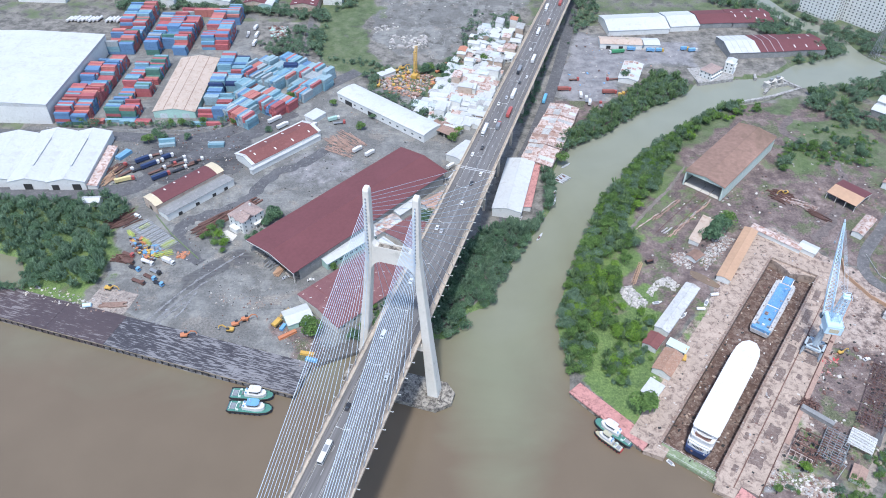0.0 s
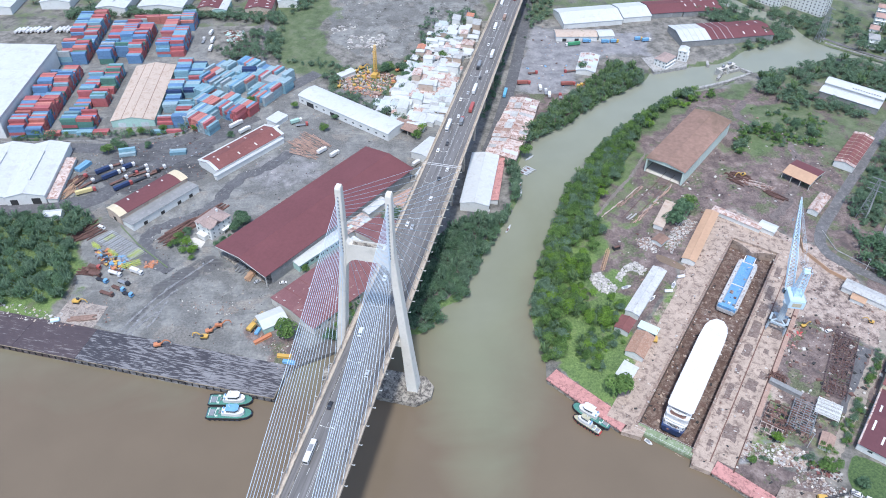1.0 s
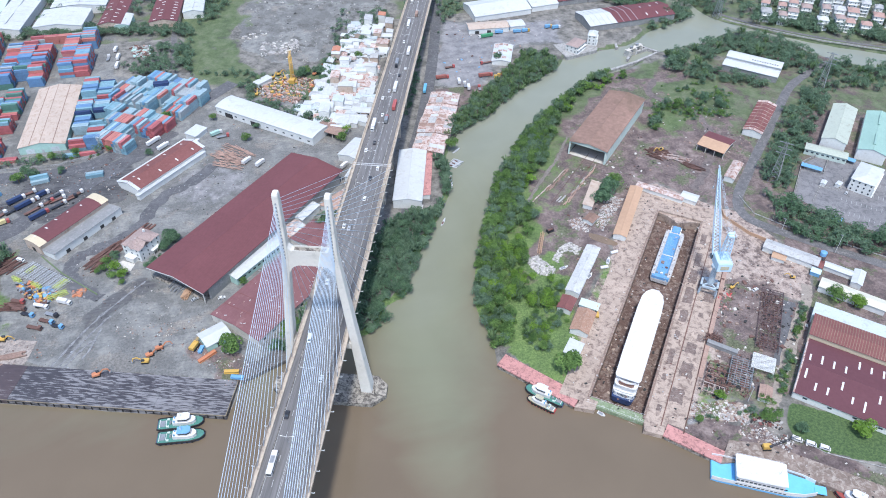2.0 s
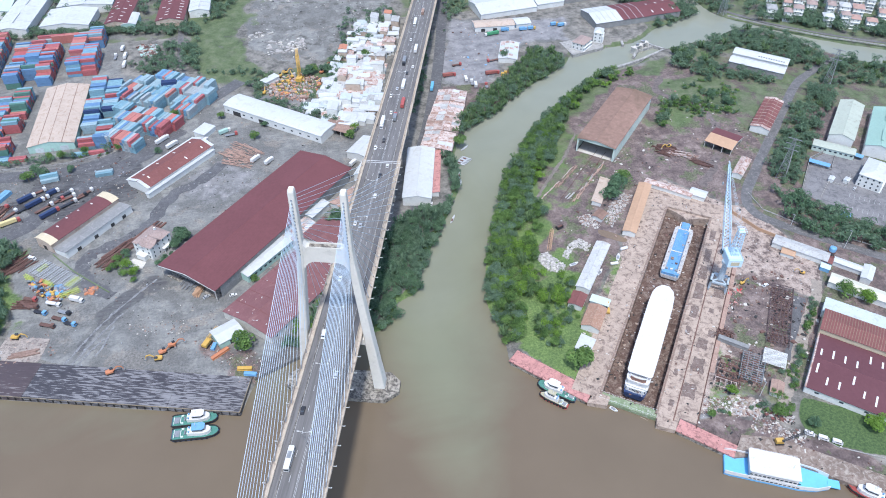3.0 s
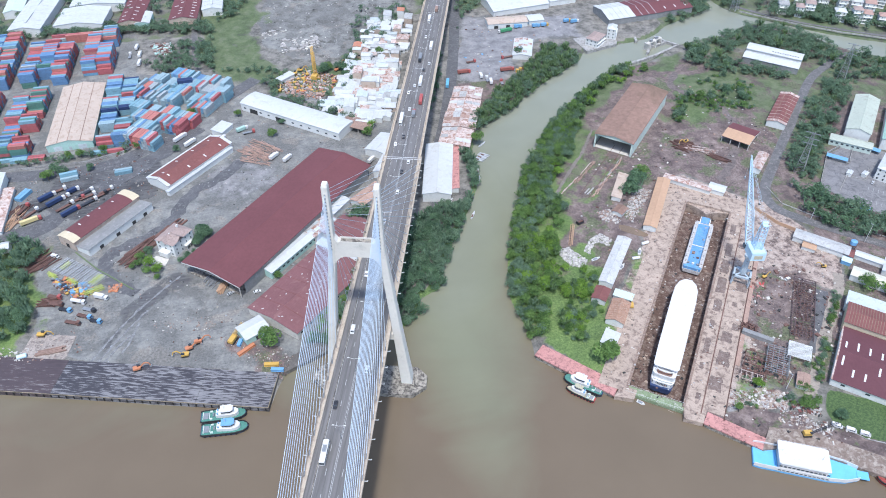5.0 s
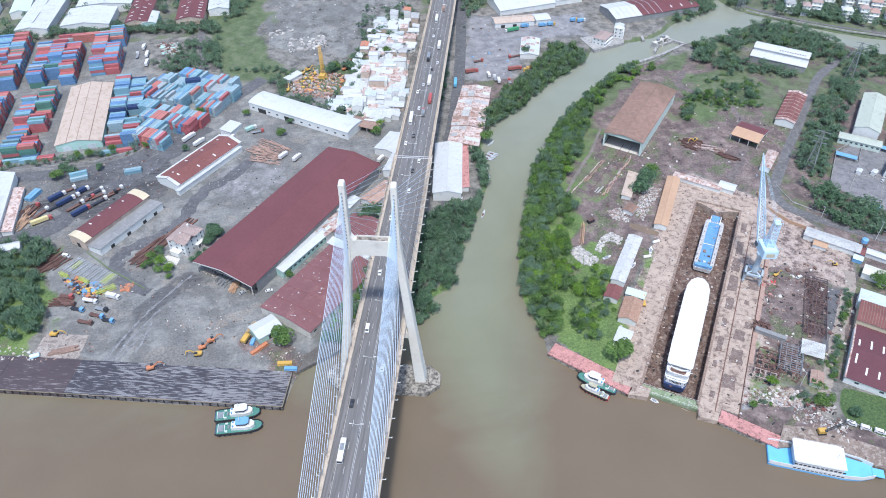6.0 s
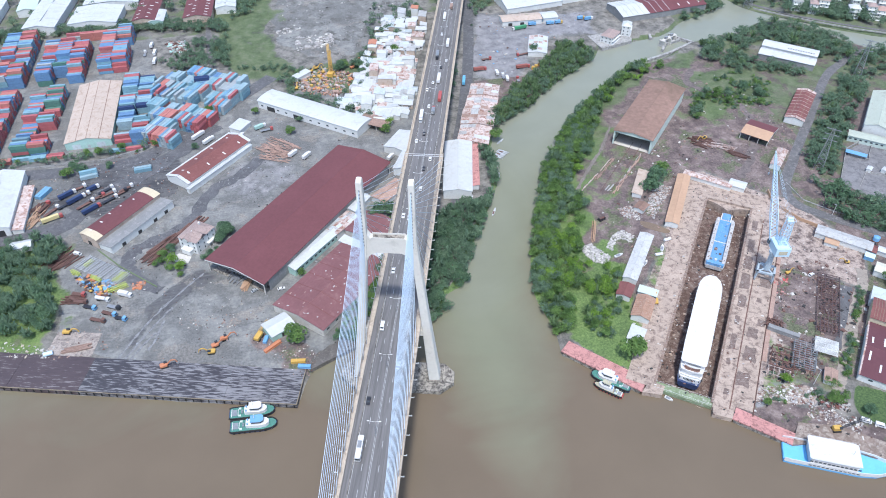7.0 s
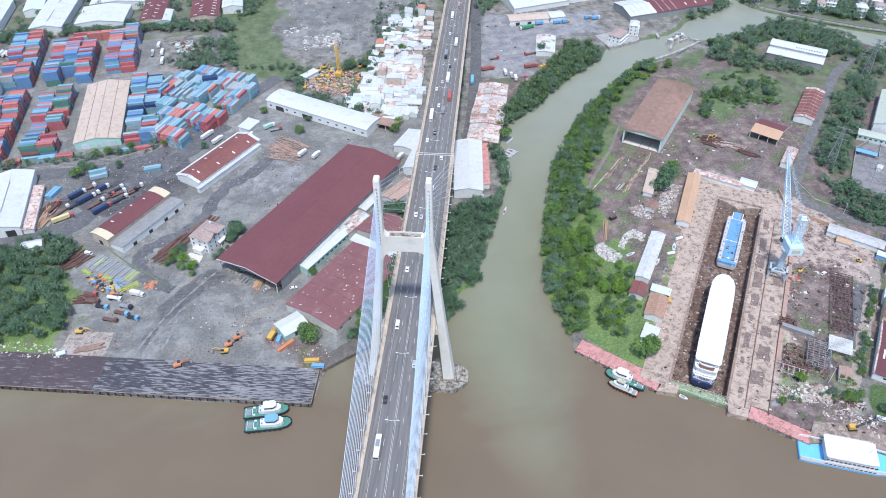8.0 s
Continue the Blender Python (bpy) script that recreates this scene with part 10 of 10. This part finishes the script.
# roadside tank, kiosk and car lot
tank = thing("elevated_tank", 304.5, 284.5, 45, "bright blue round water tank on a rusty frame", "water tank")
for sx in (-1, 1):
    for sy in (-1, 1):
        bm = bmesh.new()
        beam(bm, (sx * 2.0, sy * 2.0, 0), (sx * 1.8, sy * 1.8, 4.4), 0.25, 0.25)
        part("leg", bm, RUSTSTEEL, tank)
bm = bmesh.new()
box(bm, (0, 0, 4.5), (4.8, 4.8, 0.25))
part("platform", bm, RUSTSTEEL, tank)
bm = bmesh.new()
rod(bm, (0, 0, 4.6), (0, 0, 7.2), 2.1, 18)
rod(bm, (0, 0, 7.2), (0, 0, 7.9), 2.1, 18, 0.4)
part("drum", bm, BLUE, tank)
shed("kiosk", "small bright blue roadside kiosk", 293, 273.5, -45, 5.5, 4.0, 2.8, 0.4, CRANE_BLUE, BLUE, category="kiosk", style="mono", over=0.3)
shed("shed", "rust-roofed hut below the blue water tank", 298.5, 279.5, -45, 6, 7, 3.0, 0.8, REDROOF, WHITE_WALL, category="shed")
shed("shed", "small tan hut on the pale dock yard", 277.5, 291, -42, 8, 5, 2.8, 0.6, ORANGE_TIN, WHITE_WALL, category="shed")
shed("shed", "white-roofed shed across the small court", 315, 262, 45, 14, 6, 4, 0.8, WHITE_ROOF, WHITE_WALL, category="shed")
shed("office", "long low pale green building behind the car lot", 378, 391, -40.5, 30, 9, 5, 0.8, HALL_GREY, GREEN_WALL, category="building", windows=8)
for x, y, yaw in ((354.6, 358.0, 40), (364.8, 354.4, 30)):
    shed("guard_hut", "small white hut in the walled car lot", x, y, yaw, 5, 3.4, 2.6, 0.4, WHITE_ROOF, WHITE_WALL, category="hut", group="car lot huts", over=0.25)
lot = bpy.data.objects["parking_lot"]
line_me = None
for row in range(4):
    for k in range(14):
        p = Vector((345 + row * 12.5 + k * 2.5, 330 + row * 9.5 - k * 2.2))
        if line_me is None:
            bm = bmesh.new()
            box(bm, (0, 0, 0), (4.8, 0.16, 0.02))
            line_me = mesh_of("bay_line", bm, mat("faded_paint", (0.42, 0.42, 0.41), 0.8, spread=0.3))
        share("bay_line", line_me, lot, pose(p.x, p.y, 3.105, 0, 0, 48))
wall_line("boundary_wall", "low pale wall inside the car lot", [(353, 380), (363, 370), (368, 376), (381, 390)], 1.6, 0.3, GREYWALL)
wall_line("boundary_wall", "low pale wall dividing the car lot", [(336, 342), (352, 357), (362, 349), (374, 362)], 0.9, 0.3, GREYWALL)
for k, (x, y, yaw) in enumerate(((137.5, 311.5, 15), (151, 301, 40), (168, 312, 60))):
    t = thing("beached_boat", x, y, yaw, "small white hull lying in the grass by the shed", "boat", "beached boats")
    bm = bmesh.new()
    hull(bm, [(-3.0, 0.9, 0.5, 1.0, 0.0), (0.6, 1.1, 0.6, 1.0, 0.0), (3.2, 0.15, 0.05, 1.3, 0.3)])
    part("hull", bm, SHIPWHITE, t)
    bm = bmesh.new()
    box(bm, (-0.6, 0, 1.05), (3.2, 1.5, 0.14))
    part("thwart", bm, STEEL, t)
excavator(277, 273.5, 150, YELLOW, "small yellow digger on the pale dock yard").scale = (0.7, 0.7, 0.7)
for x, y, yaw in ((174.8, 318.8, 10), (163, 306.5, 0)):
    t = thing("storage_tank", x, y, yaw, "white plastic tank lying on the yard", "tank", "white yard tanks")
    bm = bmesh.new()
    rod(bm, (-2.6, 0, 1.0), (2.6, 0, 1.0), 1.0, 14)
    bmesh.ops.bevel(bm, geom=[e for e in bm.edges if len(e.link_faces) == 2 and abs(e.verts[0].co.x - e.verts[1].co.x) < 0.01], offset=0.2, segments=1, affect="EDGES")
    part("shell", bm, SHIPWHITE, t)
    bm = bmesh.new()
    for q in (-1.5, 1.5):
        box(bm, (q, 0, 0.15), (0.4, 1.6, 0.3))
    part("saddle", bm, RUSTSTEEL, t)
# fallen boom and winch at the edge of the grass
boom = thing("fallen_boom", 130.4, 337.5, 66, "orange-brown lattice boom lying at the edge of the grass", "crane boom")
bm = bmesh.new()
lattice(bm, (-10.5, 0, 1.0), (10.5, 0, 1.0), 1.7, 12, 0.3)
part("boom", bm, ORANGE_TIN, boom)
winch = thing("winch", 140.3, 348.2, 20, "black winch frame with white drums on the mud", "winch")
bm = bmesh.new()
box(bm, (0, 0, 0.8), (5.0, 3.0, 0.5))
for q in (-2.2, 2.2):
    box(bm, (q, 0, 1.6), (0.4, 2.6, 1.6))
part("frame", bm, BLACK, winch)
bm = bmesh.new()
rod(bm, (-2.0, 0, 1.9), (2.0, 0, 1.9), 0.8, 12)
part("drum", bm, RUSTSTEEL, winch)
bm = bmesh.new()
prism(bm, smooth([(166, 341), (172, 338), (178, 332), (181, 327), (177, 326), (170, 331), (165, 336)], 4, True), 2.7, 3.06)
solid("puddle", bm, mat("muddy_puddle", (0.20, 0.145, 0.098), 0.18, spread=0.15, bump=0), Matrix(), "shallow muddy brown puddle on the yard", "puddle", kind="structure")
